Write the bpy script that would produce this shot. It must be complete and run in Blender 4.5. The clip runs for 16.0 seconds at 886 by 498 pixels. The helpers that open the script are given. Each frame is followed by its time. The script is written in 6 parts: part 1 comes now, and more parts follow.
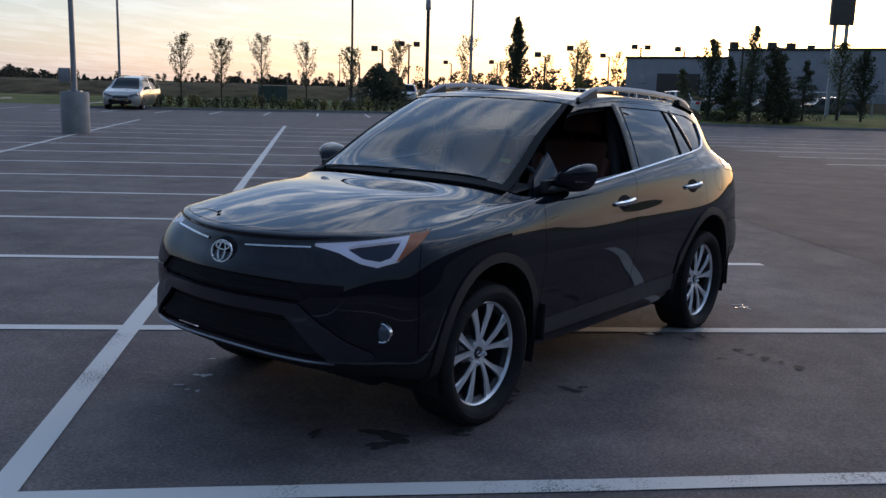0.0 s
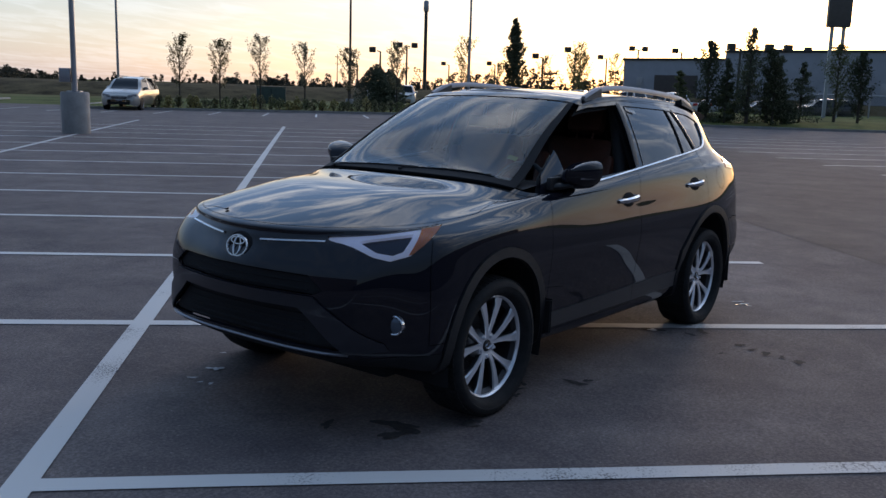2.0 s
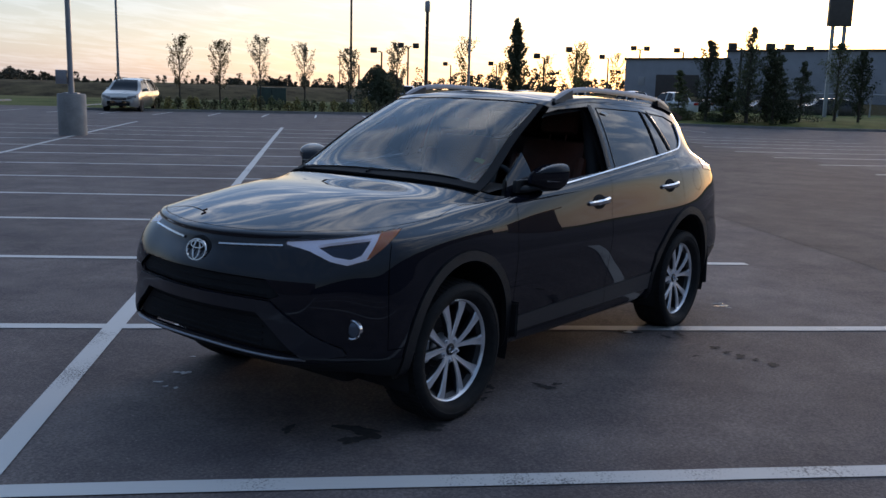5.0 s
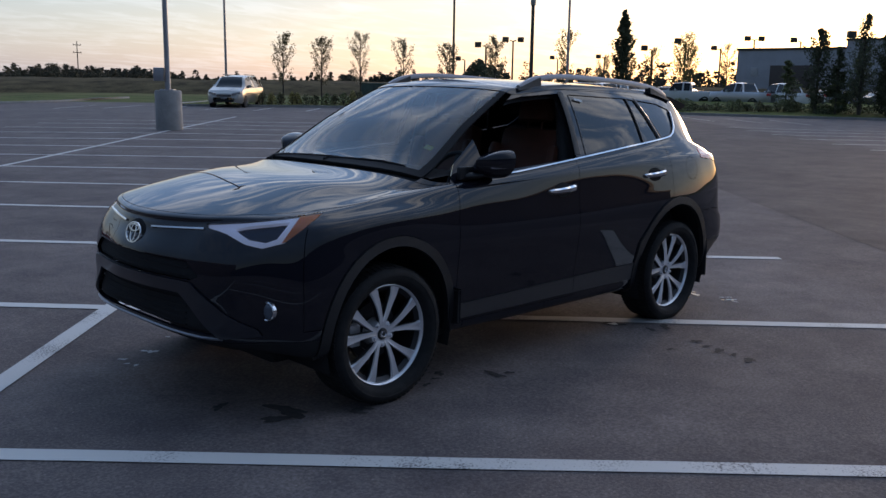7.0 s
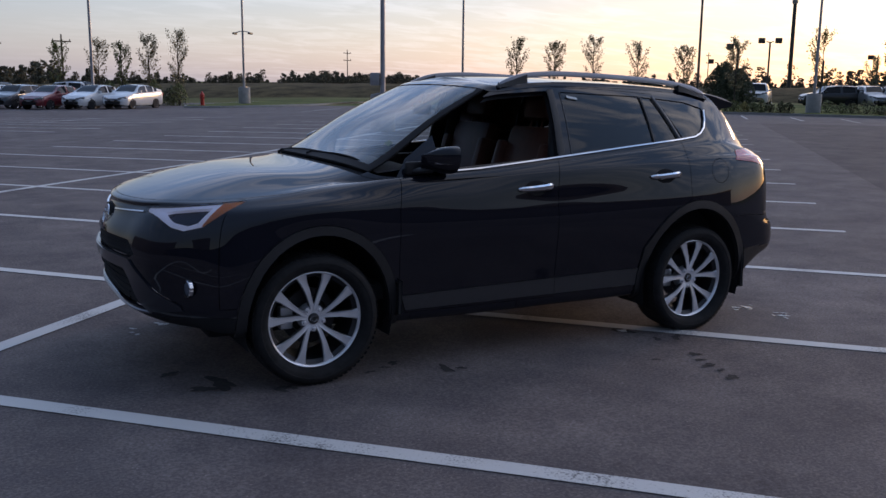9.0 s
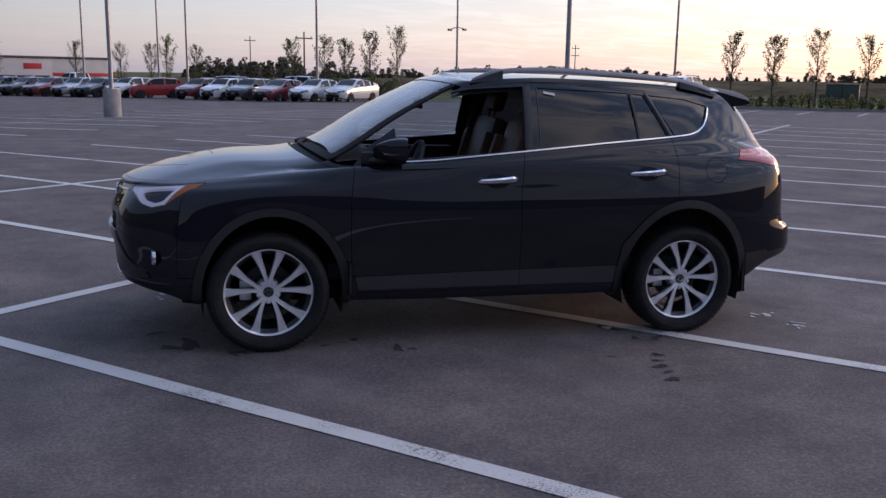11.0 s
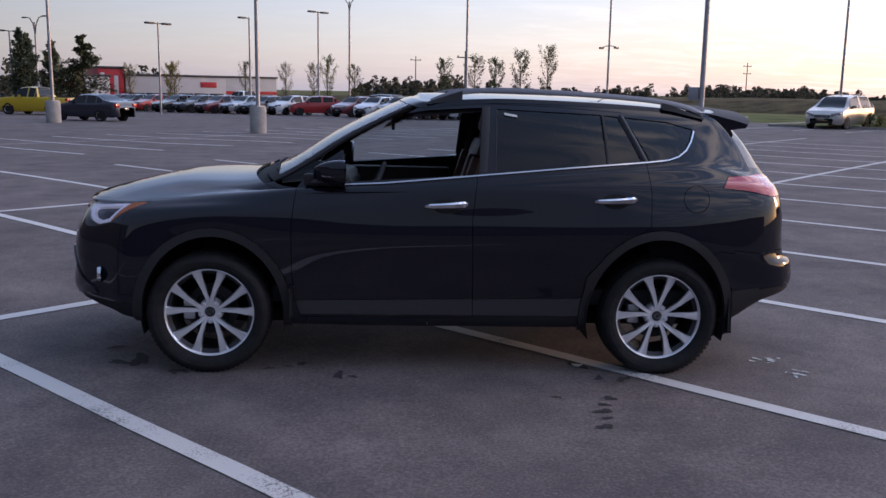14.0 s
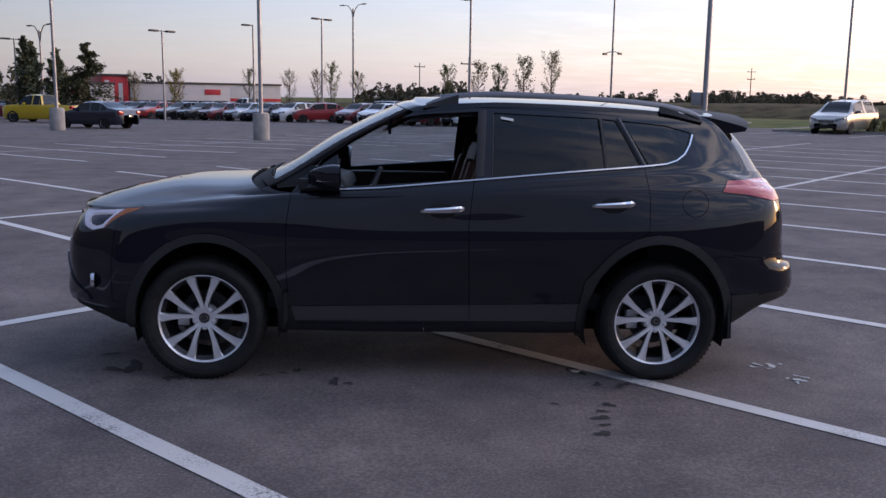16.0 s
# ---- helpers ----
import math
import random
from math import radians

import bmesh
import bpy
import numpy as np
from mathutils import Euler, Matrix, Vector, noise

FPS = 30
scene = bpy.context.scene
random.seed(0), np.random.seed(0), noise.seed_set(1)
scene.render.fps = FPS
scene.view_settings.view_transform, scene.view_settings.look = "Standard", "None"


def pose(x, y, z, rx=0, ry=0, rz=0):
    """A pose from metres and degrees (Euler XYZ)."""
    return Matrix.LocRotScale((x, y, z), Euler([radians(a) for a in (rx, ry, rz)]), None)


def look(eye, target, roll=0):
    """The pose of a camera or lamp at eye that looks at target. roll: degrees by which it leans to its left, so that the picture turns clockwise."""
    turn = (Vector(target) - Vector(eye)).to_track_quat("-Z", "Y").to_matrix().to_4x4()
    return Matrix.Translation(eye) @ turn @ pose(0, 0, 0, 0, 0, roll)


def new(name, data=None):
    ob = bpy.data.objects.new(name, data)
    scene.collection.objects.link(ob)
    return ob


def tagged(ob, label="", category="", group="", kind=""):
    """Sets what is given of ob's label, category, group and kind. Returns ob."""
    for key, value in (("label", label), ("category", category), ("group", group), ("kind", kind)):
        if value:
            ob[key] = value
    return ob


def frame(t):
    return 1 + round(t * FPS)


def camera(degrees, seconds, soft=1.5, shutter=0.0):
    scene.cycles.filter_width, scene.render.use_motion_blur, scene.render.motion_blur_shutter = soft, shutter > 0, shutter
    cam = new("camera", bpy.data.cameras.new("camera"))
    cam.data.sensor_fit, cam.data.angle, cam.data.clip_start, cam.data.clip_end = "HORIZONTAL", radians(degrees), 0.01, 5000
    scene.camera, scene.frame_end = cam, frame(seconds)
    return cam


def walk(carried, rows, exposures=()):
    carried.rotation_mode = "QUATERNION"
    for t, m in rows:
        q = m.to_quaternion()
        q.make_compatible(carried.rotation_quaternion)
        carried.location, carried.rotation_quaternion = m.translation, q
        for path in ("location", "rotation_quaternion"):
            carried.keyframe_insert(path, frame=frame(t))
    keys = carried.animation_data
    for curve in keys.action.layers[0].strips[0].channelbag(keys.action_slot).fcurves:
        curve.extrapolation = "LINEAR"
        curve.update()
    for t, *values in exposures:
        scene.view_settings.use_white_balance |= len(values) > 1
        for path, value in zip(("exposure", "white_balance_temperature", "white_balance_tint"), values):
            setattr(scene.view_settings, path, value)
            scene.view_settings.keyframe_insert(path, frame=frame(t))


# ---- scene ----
import collections
cam = camera(52.4, 16.0)
PATH = [
    (0, (-3.48, -3.171, 1.616), (-1.901, -1.995, 1.264), 1.6),
    (0.5, (-3.49, -3.177, 1.621), (-1.91, -2.002, 1.272), 1.6),
    (1, (-3.511, -3.178, 1.611), (-1.929, -2.004, 1.262), 1.6),
    (1.5, (-3.557, -3.185, 1.599), (-1.975, -2.012, 1.25), 1.6),
    (2, (-3.596, -3.182, 1.601), (-2.013, -2.011, 1.252), 1.7),
    (2.5, (-3.61, -3.17, 1.601), (-2.027, -1.999, 1.25), 1.7),
    (3, (-3.571, -3.196, 1.604), (-1.986, -2.028, 1.253), 1.6),
    (3.5, (-3.524, -3.234, 1.607), (-1.937, -2.068, 1.256), 1.5),
    (4, (-3.487, -3.261, 1.611), (-1.9, -2.097, 1.258), 1.6),
    (6.3, (-3.331, -3.696, 1.622), (-1.834, -2.417, 1.271), 1.0),
    (6.5, (-3.252, -3.8, 1.613), (-1.78, -2.493, 1.256), 0.9),
    (7, (-2.917, -4.013, 1.597), (-1.498, -2.652, 1.232), 0.9),
    (7.5, (-2.625, -4.266, 1.586), (-1.301, -2.811, 1.224), 0.7),
    (8, (-2.341, -4.587, 1.602), (-1.142, -3.027, 1.241), 0.6),
    (8.5, (-2.01, -4.837, 1.574), (-0.924, -3.198, 1.211), 0.6),
    (9, (-1.708, -5.087, 1.576), (-0.721, -3.385, 1.214), 0.6),
    (9.2, (-1.61, -5.141, 1.577), (-0.653, -3.424, 1.208), 0.7),
    (11.3, (-0.192, -5.99, 1.597), (0.289, -4.085, 1.222), 0.7),
    (11.5, (-0.054, -6.007, 1.592), (0.402, -4.095, 1.219), 0.6),
    (12, (0.238, -6.022, 1.623), (0.626, -4.093, 1.265), 0.7),
    (12.5, (0.471, -6.097, 1.622), (0.765, -4.149, 1.276), 0.7),
    (13, (0.643, -6.107, 1.617), (0.875, -4.152, 1.266), 0.8),
    (13.5, (0.753, -5.987, 1.627), (0.948, -4.028, 1.276), 0.9),
    (14, (0.852, -5.939, 1.626), (1.036, -3.977, 1.282), 0.9),
    (14.5, (0.88, -5.925, 1.62), (1.066, -3.963, 1.281), 1.1),
    (15, (0.843, -5.925, 1.619), (1.031, -3.962, 1.283), 1.1),
    (15.5, (0.852, -5.935, 1.624), (1.04, -3.972, 1.288), 1.0),
    (16, (0.904, -5.896, 1.611), (1.078, -3.931, 1.281), 0.7),
]
walk(cam, [(t, look(eye, target, roll)) for t, eye, target, roll in PATH],
     [(0.0, 0.40, 7650, 20), (4.0, 0.40, 7650, 20), (8.0, 0.44, 7800, 23), (9.0, 0.48, 8100, 28), (12.0, 0.93, 8700, 35), (16.0, 1.0, 8650, 34)])

# ---- world ----
world = bpy.data.worlds.new("dusk_sky")
scene.world = world
world.use_nodes = True
SUN_ELEVATION, SUN_AZIMUTH = 9.0, 13.0     # degrees up; degrees anticlockwise from +x, where the low sun stands


def world_nodes():
    tree = world.node_tree
    nodes, links = tree.nodes, tree.links
    nodes.clear()
    out = nodes.new("ShaderNodeOutputWorld")
    back = nodes.new("ShaderNodeBackground")
    sky = nodes.new("ShaderNodeTexSky")
    sky.sky_type = "NISHITA"
    sky.sun_disc = False
    sky.sun_elevation = radians(SUN_ELEVATION)
    sky.sun_rotation = radians(90 - SUN_AZIMUTH)
    sky.air_density, sky.dust_density, sky.ozone_density = 1.0, 1.0, 1.5
    # thin streaky cloud: noise on the view direction, stretched along the horizon
    coord = nodes.new("ShaderNodeTexCoord")
    split = nodes.new("ShaderNodeSeparateXYZ")
    links.new(coord.outputs["Generated"], split.inputs[0])
    height = nodes.new("ShaderNodeMath")
    height.operation = "ADD"
    height.inputs[1].default_value = 0.12
    links.new(split.outputs["Z"], height.inputs[0])
    flat = nodes.new("ShaderNodeVectorMath")
    flat.operation = "DIVIDE"
    join = nodes.new("ShaderNodeCombineXYZ")
    for k in range(3):
        links.new(height.outputs[0], join.inputs[k])
    links.new(coord.outputs["Generated"], flat.inputs[0])
    links.new(join.outputs[0], flat.inputs[1])
    stretch = nodes.new("ShaderNodeMapping")
    stretch.inputs["Rotation"].default_value = (0, 0, radians(35))
    stretch.inputs["Scale"].default_value = (0.8, 1.5, 1.0)
    links.new(flat.outputs[0], stretch.inputs[0])
    cloud = nodes.new("ShaderNodeTexNoise")
    cloud.inputs["Scale"].default_value = 3.2
    cloud.inputs["Detail"].default_value = 9
    cloud.inputs["Roughness"].default_value = 0.6
    cloud.inputs["Distortion"].default_value = 0.5
    links.new(stretch.outputs[0], cloud.inputs["Vector"])
    ramp = nodes.new("ShaderNodeValToRGB")
    ramp.color_ramp.elements[0].position, ramp.color_ramp.elements[1].position = 0.45, 0.63
    links.new(cloud.outputs["Fac"], ramp.inputs[0])
    # haze everywhere, then broken cloud that thins out towards the horizon
    haze = nodes.new("ShaderNodeMix")
    haze.data_type = "RGBA"
    deepen = nodes.new("ShaderNodeMapRange")
    deepen.interpolation_type = "SMOOTHSTEP"
    deepen.inputs["From Min"].default_value, deepen.inputs["From Max"].default_value = 0.05, 0.40
    deepen.inputs["To Min"].default_value, deepen.inputs["To Max"].default_value = 0.30, 0.80
    links.new(split.outputs["Z"], deepen.inputs["Value"])
    links.new(deepen.outputs[0], haze.inputs["Factor"])
    haze.inputs["B"].default_value = HAZE
    thin = nodes.new("ShaderNodeVectorMath")
    thin.operation = "SCALE"
    thin.inputs["Scale"].default_value = 0.82
    links.new(sky.outputs[0], thin.inputs[0])
    links.new(thin.outputs[0], haze.inputs["A"])
    climb = nodes.new("ShaderNodeMapRange")
    climb.interpolation_type = "SMOOTHSTEP"
    climb.inputs["From Min"].default_value, climb.inputs["From Max"].default_value = 0.10, 0.42
    climb.inputs["To Min"].default_value, climb.inputs["To Max"].default_value = 0.10, 1.0
    links.new(split.outputs["Z"], climb.inputs["Value"])
    # the cloud bank stands over the sunset side and leaves the sky overhead and opposite clear
    bank = nodes.new("ShaderNodeMapRange")
    bank.interpolation_type = "SMOOTHSTEP"
    bank.inputs["From Min"].default_value, bank.inputs["From Max"].default_value = 0.0, 0.6
    bank.inputs["To Min"].default_value, bank.inputs["To Max"].default_value = 0.10, 1.0
    links.new(split.outputs["X"], bank.inputs["Value"])
    spread = nodes.new("ShaderNodeMath")
    spread.operation = "MULTIPLY"
    links.new(climb.outputs[0], spread.inputs[0])
    links.new(bank.outputs[0], spread.inputs[1])
    amount = nodes.new("ShaderNodeMath")
    amount.operation = "MULTIPLY"
    links.new(ramp.outputs[0], amount.inputs[0])
    links.new(spread.outputs[0], amount.inputs[1])
    veil = nodes.new("ShaderNodeMix")
    veil.data_type = "RGBA"
    veil.inputs["B"].default_value = CLOUD
    links.new(amount.outputs[0], veil.inputs["Factor"])
    links.new(haze.outputs["Result"], veil.inputs["A"])
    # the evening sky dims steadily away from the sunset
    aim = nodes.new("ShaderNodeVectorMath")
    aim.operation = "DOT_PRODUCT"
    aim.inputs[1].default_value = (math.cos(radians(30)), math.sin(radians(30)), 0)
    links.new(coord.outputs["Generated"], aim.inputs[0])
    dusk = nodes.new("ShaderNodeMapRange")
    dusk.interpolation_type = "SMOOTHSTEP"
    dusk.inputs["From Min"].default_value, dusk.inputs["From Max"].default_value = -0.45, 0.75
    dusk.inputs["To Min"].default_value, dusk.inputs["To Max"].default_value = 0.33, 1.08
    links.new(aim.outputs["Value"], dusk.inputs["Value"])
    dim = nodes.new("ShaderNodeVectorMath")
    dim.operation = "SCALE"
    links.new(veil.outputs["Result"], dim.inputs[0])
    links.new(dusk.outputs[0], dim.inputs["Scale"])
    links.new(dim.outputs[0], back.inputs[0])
    back.inputs[1].default_value = SKY
    links.new(back.outputs[0], out.inputs[0])


SKY, HAZE, CLOUD = 0.138, (1.7, 3.7, 7.2, 1), (7.6, 9.4, 11.4, 1)
world_nodes()
sun = new("sun", bpy.data.lights.new("sun", "SUN"))
sun.data.energy, sun.data.angle, sun.data.color = 0.40, radians(10), (1.0, 0.80, 0.58)
to_sun = Vector((math.cos(radians(SUN_ELEVATION)) * math.cos(radians(SUN_AZIMUTH)), math.cos(radians(SUN_ELEVATION)) * math.sin(radians(SUN_AZIMUTH)), math.sin(radians(SUN_ELEVATION))))
sun.matrix_world = look((0, 0, 40), Vector((0, 0, 40)) - to_sun)
scene.view_settings.exposure = 0.0


# ---- materials ----
def material(name, colour, rough=0.5, metal=0.0, coat=0.0, vary=0.0, scale=8.0, bump=0.0, bump_scale=200.0, second=None, spec=0.5, piece=0.0):
    """A principled material: two scales of noise in the colour, fine relief from a third."""
    m = bpy.data.materials.new(name)
    m.use_nodes = True
    nodes, links = m.node_tree.nodes, m.node_tree.links
    p = nodes["Principled BSDF"]
    p.inputs["Roughness"].default_value, p.inputs["Metallic"].default_value = rough, metal
    p.inputs["Specular IOR Level"].default_value = spec
    p.inputs["Coat Weight"].default_value = coat
    p.inputs["Coat Roughness"].default_value = 0.012
    p.inputs["Base Color"].default_value = (*colour, 1)
    coord = nodes.new("ShaderNodeTexCoord")
    if vary or second:
        big, small = nodes.new("ShaderNodeTexNoise"), nodes.new("ShaderNodeTexNoise")
        big.inputs["Scale"].default_value, small.inputs["Scale"].default_value = scale, scale * 9
        big.inputs["Detail"].default_value, small.inputs["Detail"].default_value = 5, 4
        both = nodes.new("ShaderNodeMath")
        both.operation = "MULTIPLY_ADD"
        both.inputs[1].default_value = 0.45
        links.new(coord.outputs["Object"], big.inputs["Vector"])
        links.new(coord.outputs["Object"], small.inputs["Vector"])
        links.new(small.outputs["Fac"], both.inputs[0])
        links.new(big.outputs["Fac"], both.inputs[2])
        ramp = nodes.new("ShaderNodeValToRGB")
        ramp.color_ramp.elements[0].position, ramp.color_ramp.elements[1].position = 0.5, 0.95
        lo = [c * (1 - vary) for c in colour]
        hi = second or [min(1, c * (1 + vary)) for c in colour]
        ramp.color_ramp.elements[0].color, ramp.color_ramp.elements[1].color = (*lo, 1), (*hi, 1)
        links.new(both.outputs[0], ramp.inputs[0])
        tint = ramp.outputs[0]
        if piece:
            info, hsv = nodes.new("ShaderNodeObjectInfo"), nodes.new("ShaderNodeHueSaturation")
            span = nodes.new("ShaderNodeMapRange")
            span.inputs["To Min"].default_value, span.inputs["To Max"].default_value = 1 - piece, 1 + piece
            links.new(info.outputs["Random"], span.inputs["Value"])
            links.new(span.outputs[0], hsv.inputs["Value"])
            links.new(tint, hsv.inputs["Color"])
            tint = hsv.outputs[0]
        links.new(tint, p.inputs["Base Color"])
    if bump:
        grain, relief = nodes.new("ShaderNodeTexNoise"), nodes.new("ShaderNodeBump")
        grain.inputs["Scale"].default_value, grain.inputs["Detail"].default_value = bump_scale, 3
        relief.inputs["Strength"].default_value, relief.inputs["Distance"].default_value = bump, 0.01
        links.new(coord.outputs["Object"], grain.inputs["Vector"])
        links.new(grain.outputs["Fac"], relief.inputs["Height"])
        links.new(relief.outputs[0], p.inputs["Normal"])
    return m


def glass(name, tint, gloss=1.0, ior=1.8):
    """Thin pane: clear tinted passage with Fresnel gloss over it."""
    m = bpy.data.materials.new(name)
    m.use_nodes = True
    nodes, links = m.node_tree.nodes, m.node_tree.links
    nodes.clear()
    out, mix = nodes.new("ShaderNodeOutputMaterial"), nodes.new("ShaderNodeMixShader")
    clear, shine, fresnel = nodes.new("ShaderNodeBsdfTransparent"), nodes.new("ShaderNodeBsdfGlossy"), nodes.new("ShaderNodeFresnel")
    clear.inputs[0].default_value = (*tint, 1)
    shine.inputs["Color"].default_value, shine.inputs["Roughness"].default_value = (gloss, gloss, gloss, 1), 0.01
    fresnel.inputs["IOR"].default_value = ior      # both faces of the pane together
    links.new(fresnel.outputs[0], mix.inputs[0])
    links.new(clear.outputs[0], mix.inputs[1])
    links.new(shine.outputs[0], mix.inputs[2])
    links.new(mix.outputs[0], out.inputs[0])
    return m


def asphalt_material(name="asphalt", shade=1.0):
    """Worn dark asphalt: pale stone grain, broad stains, faint cracks, darker lane beyond the stalls."""
    m = bpy.data.materials.new(name)
    m.use_nodes = True
    nodes, links = m.node_tree.nodes, m.node_tree.links
    p = nodes["Principled BSDF"]
    p.inputs["Roughness"].default_value = 0.82
    p.inputs["Specular IOR Level"].default_value = 0.15
    coord = nodes.new("ShaderNodeTexCoord")

    def noise(scale, detail=4.0, rough=0.55):
        n = nodes.new("ShaderNodeTexNoise")
        n.inputs["Scale"].default_value, n.inputs["Detail"].default_value, n.inputs["Roughness"].default_value = scale, detail, rough
        links.new(coord.outputs["Object"], n.inputs["Vector"])
        return n

    def ramp(source, stops):
        r = nodes.new("ShaderNodeValToRGB")
        for e, (at, c) in zip(r.color_ramp.elements, stops):
            e.position, e.color = at, (*c, 1)
        links.new(source, r.inputs[0])
        return r

    def blend(kind, a, b, amount):
        x = nodes.new("ShaderNodeMix")
        x.data_type, x.blend_type = "RGBA", kind
        x.inputs["Factor"].default_value = amount
        links.new(a, x.inputs["A"])
        links.new(b, x.inputs["B"])
        return x.outputs["Result"]

    base = ramp(noise(0.35, 6).outputs["Fac"], ((0.35, (0.065 * shade, 0.055 * shade, 0.055 * shade)), (0.7, (0.088 * shade, 0.075 * shade, 0.074 * shade))))
    patch = ramp(noise(1.3, 7, 0.7).outputs["Fac"], ((0.34, (0.66, 0.66, 0.69)), (0.68, (1.26, 1.24, 1.20))))
    stone = ramp(noise(62, 3, 0.7).outputs["Fac"], ((0.40, (0.62, 0.62, 0.62)), (0.66, (1.55, 1.53, 1.5))))
    speck = nodes.new("ShaderNodeTexVoronoi")
    speck.inputs["Scale"].default_value = 22
    links.new(coord.outputs["Object"], speck.inputs["Vector"])
    dots = ramp(speck.outputs["Distance"], ((0.05, (2.6, 2.5, 2.4)), (0.13, (1, 1, 1))))
    colour = blend("MULTIPLY", base.outputs[0], patch.outputs[0], 1.0)
    colour = blend("MULTIPLY", colour, stone.outputs[0], 0.6)
    colour = blend("MULTIPLY", colour, dots.outputs[0], 0.5)
    links.new(colour, p.inputs["Base Color"])
    relief = nodes.new("ShaderNodeBump")
    relief.inputs["Strength"].default_value, relief.inputs["Distance"].default_value = 0.55, 0.006
    links.new(noise(140, 3, 0.7).outputs["Fac"], relief.inputs["Height"])
    links.new(relief.outputs[0], p.inputs["Normal"])
    return m


def line_paint_material():
    """White road paint, worn through to the asphalt in flecks."""
    m = bpy.data.materials.new("line_paint")
    m.use_nodes = True
    nodes, links = m.node_tree.nodes, m.node_tree.links
    p = nodes["Principled BSDF"]
    p.inputs["Roughness"].default_value = 0.7
    coord = nodes.new("ShaderNodeTexCoord")
    fleck, wear = nodes.new("ShaderNodeTexNoise"), nodes.new("ShaderNodeTexNoise")
    fleck.inputs["Scale"].default_value, fleck.inputs["Detail"].default_value = 90, 4
    wear.inputs["Scale"].default_value, wear.inputs["Detail"].default_value = 1.3, 6
    both = nodes.new("ShaderNodeMath")
    both.operation = "MULTIPLY_ADD"
    both.inputs[1].default_value = 0.6
    ramp = nodes.new("ShaderNodeValToRGB")
    ramp.color_ramp.elements[0].position, ramp.color_ramp.elements[1].position = 0.56, 0.68
    ramp.color_ramp.elements[0].color, ramp.color_ramp.elements[1].color = (0.12, 0.115, 0.115, 1), (0.56, 0.55, 0.535, 1)
    for n in (fleck, wear):
        links.new(coord.outputs["Object"], n.inputs["Vector"])
    links.new(fleck.outputs["Fac"], both.inputs[0])
    links.new(wear.outputs["Fac"], both.inputs[2])
    links.new(both.outputs[0], ramp.inputs[0])
    links.new(ramp.outputs[0], p.inputs["Base Color"])
    return m


ASPHALT, LANE, LINE_PAINT = asphalt_material("asphalt", 1.95), asphalt_material("lane_asphalt", 1.38), line_paint_material()
CONCRETE = material("concrete", (0.30, 0.29, 0.28), 0.85, vary=0.18, scale=3, bump=0.4, bump_scale=90)
GRASS = material("dry_grass", (0.065, 0.105, 0.026), 0.9, vary=0.5, scale=0.4, second=(0.15, 0.165, 0.055), spec=0.05)
FIELD = material("field", (0.10, 0.105, 0.038), 0.95, vary=0.4, scale=0.03, second=(0.165, 0.155, 0.065), spec=0.05)
PAINT = material("black_paint", (0.0095, 0.0100, 0.0160), 0.35, coat=1.0, spec=0.0)
PAINT.node_tree.nodes["Principled BSDF"].inputs["Coat IOR"].default_value = 1.52
TRIM = material("black_plastic", (0.017, 0.017, 0.019), 0.5, vary=0.1, scale=30, bump=0.15, bump_scale=600)
SATIN = material("grey_plastic", (0.036, 0.036, 0.040), 0.42, vary=0.08, scale=30, bump=0.1, bump_scale=600)
RUBBER = material("tyre_rubber", (0.020, 0.020, 0.021), 0.75, vary=0.25, scale=20, bump=0.2, bump_scale=300, spec=0.22)
CHROME = material("chrome", (0.78, 0.78, 0.80), 0.08, 1.0)
ALLOY = material("alloy", (0.90, 0.90, 0.93), 0.20, 0.55, vary=0.05, scale=10)
DARK_ALLOY = material("dark_alloy", (0.035, 0.035, 0.038), 0.4, 0.5)
# stands in for gloss black: specular cut so the spoiler mirrors no bright sky
MUTED_BLACK = material("muted_gloss_black", (0.012, 0.0125, 0.018), 0.5, vary=0.1, scale=20, spec=0.06)
BAR = material("dark_bumper_bar", (0.014, 0.016, 0.024), 0.3, coat=0.4, vary=0.1, scale=20)
STEEL = material("galvanised_steel", (0.36, 0.37, 0.40), 0.45, 0.7, vary=0.12, scale=4)
DARK_STEEL = material("bronze_pole_paint", (0.05, 0.048, 0.045), 0.5, vary=0.1, scale=4)
BLACK = material("soft_black", (0.021, 0.021, 0.023), 0.8, vary=0.1, scale=10, spec=0.2)
LEATHER = material("rust_brown_leather", (0.15, 0.046, 0.027), 0.5, vary=0.2, scale=12, bump=0.25, bump_scale=250)
DASH = material("dashboard_plastic", (0.035, 0.035, 0.038), 0.6, vary=0.1, scale=20, bump=0.2, bump_scale=500)
CLEAR_GLASS = glass("clear_glass", (0.72, 0.82, 0.86), ior=1.50)
PRIVACY_GLASS = glass("privacy_glass", (0.045, 0.05, 0.06), ior=1.55)
LENS = glass("lamp_lens", (0.94, 0.96, 0.99), ior=1.42)
RED_LENS = material("red_lens", (0.55, 0.02, 0.025), 0.08, coat=1.0, vary=0.1, scale=40)
AMBER = material("amber_lens", (0.85, 0.20, 0.03), 0.25, coat=0.5)
WHITE_LENS = material("silver_reflector", (0.72, 0.74, 0.80), 0.14, 0.9)
GUIDE = material("light_guide", (0.70, 0.80, 0.98), 0.3)
for key, value in (("Emission Color", (0.55, 0.70, 1.0, 1)), ("Emission Strength", 0.08)):      # daytime running light
    GUIDE.node_tree.nodes["Principled BSDF"].inputs[key].default_value = value
REAR_GLASS = glass("rear_glass", (0.05, 0.055, 0.065), ior=2.0)
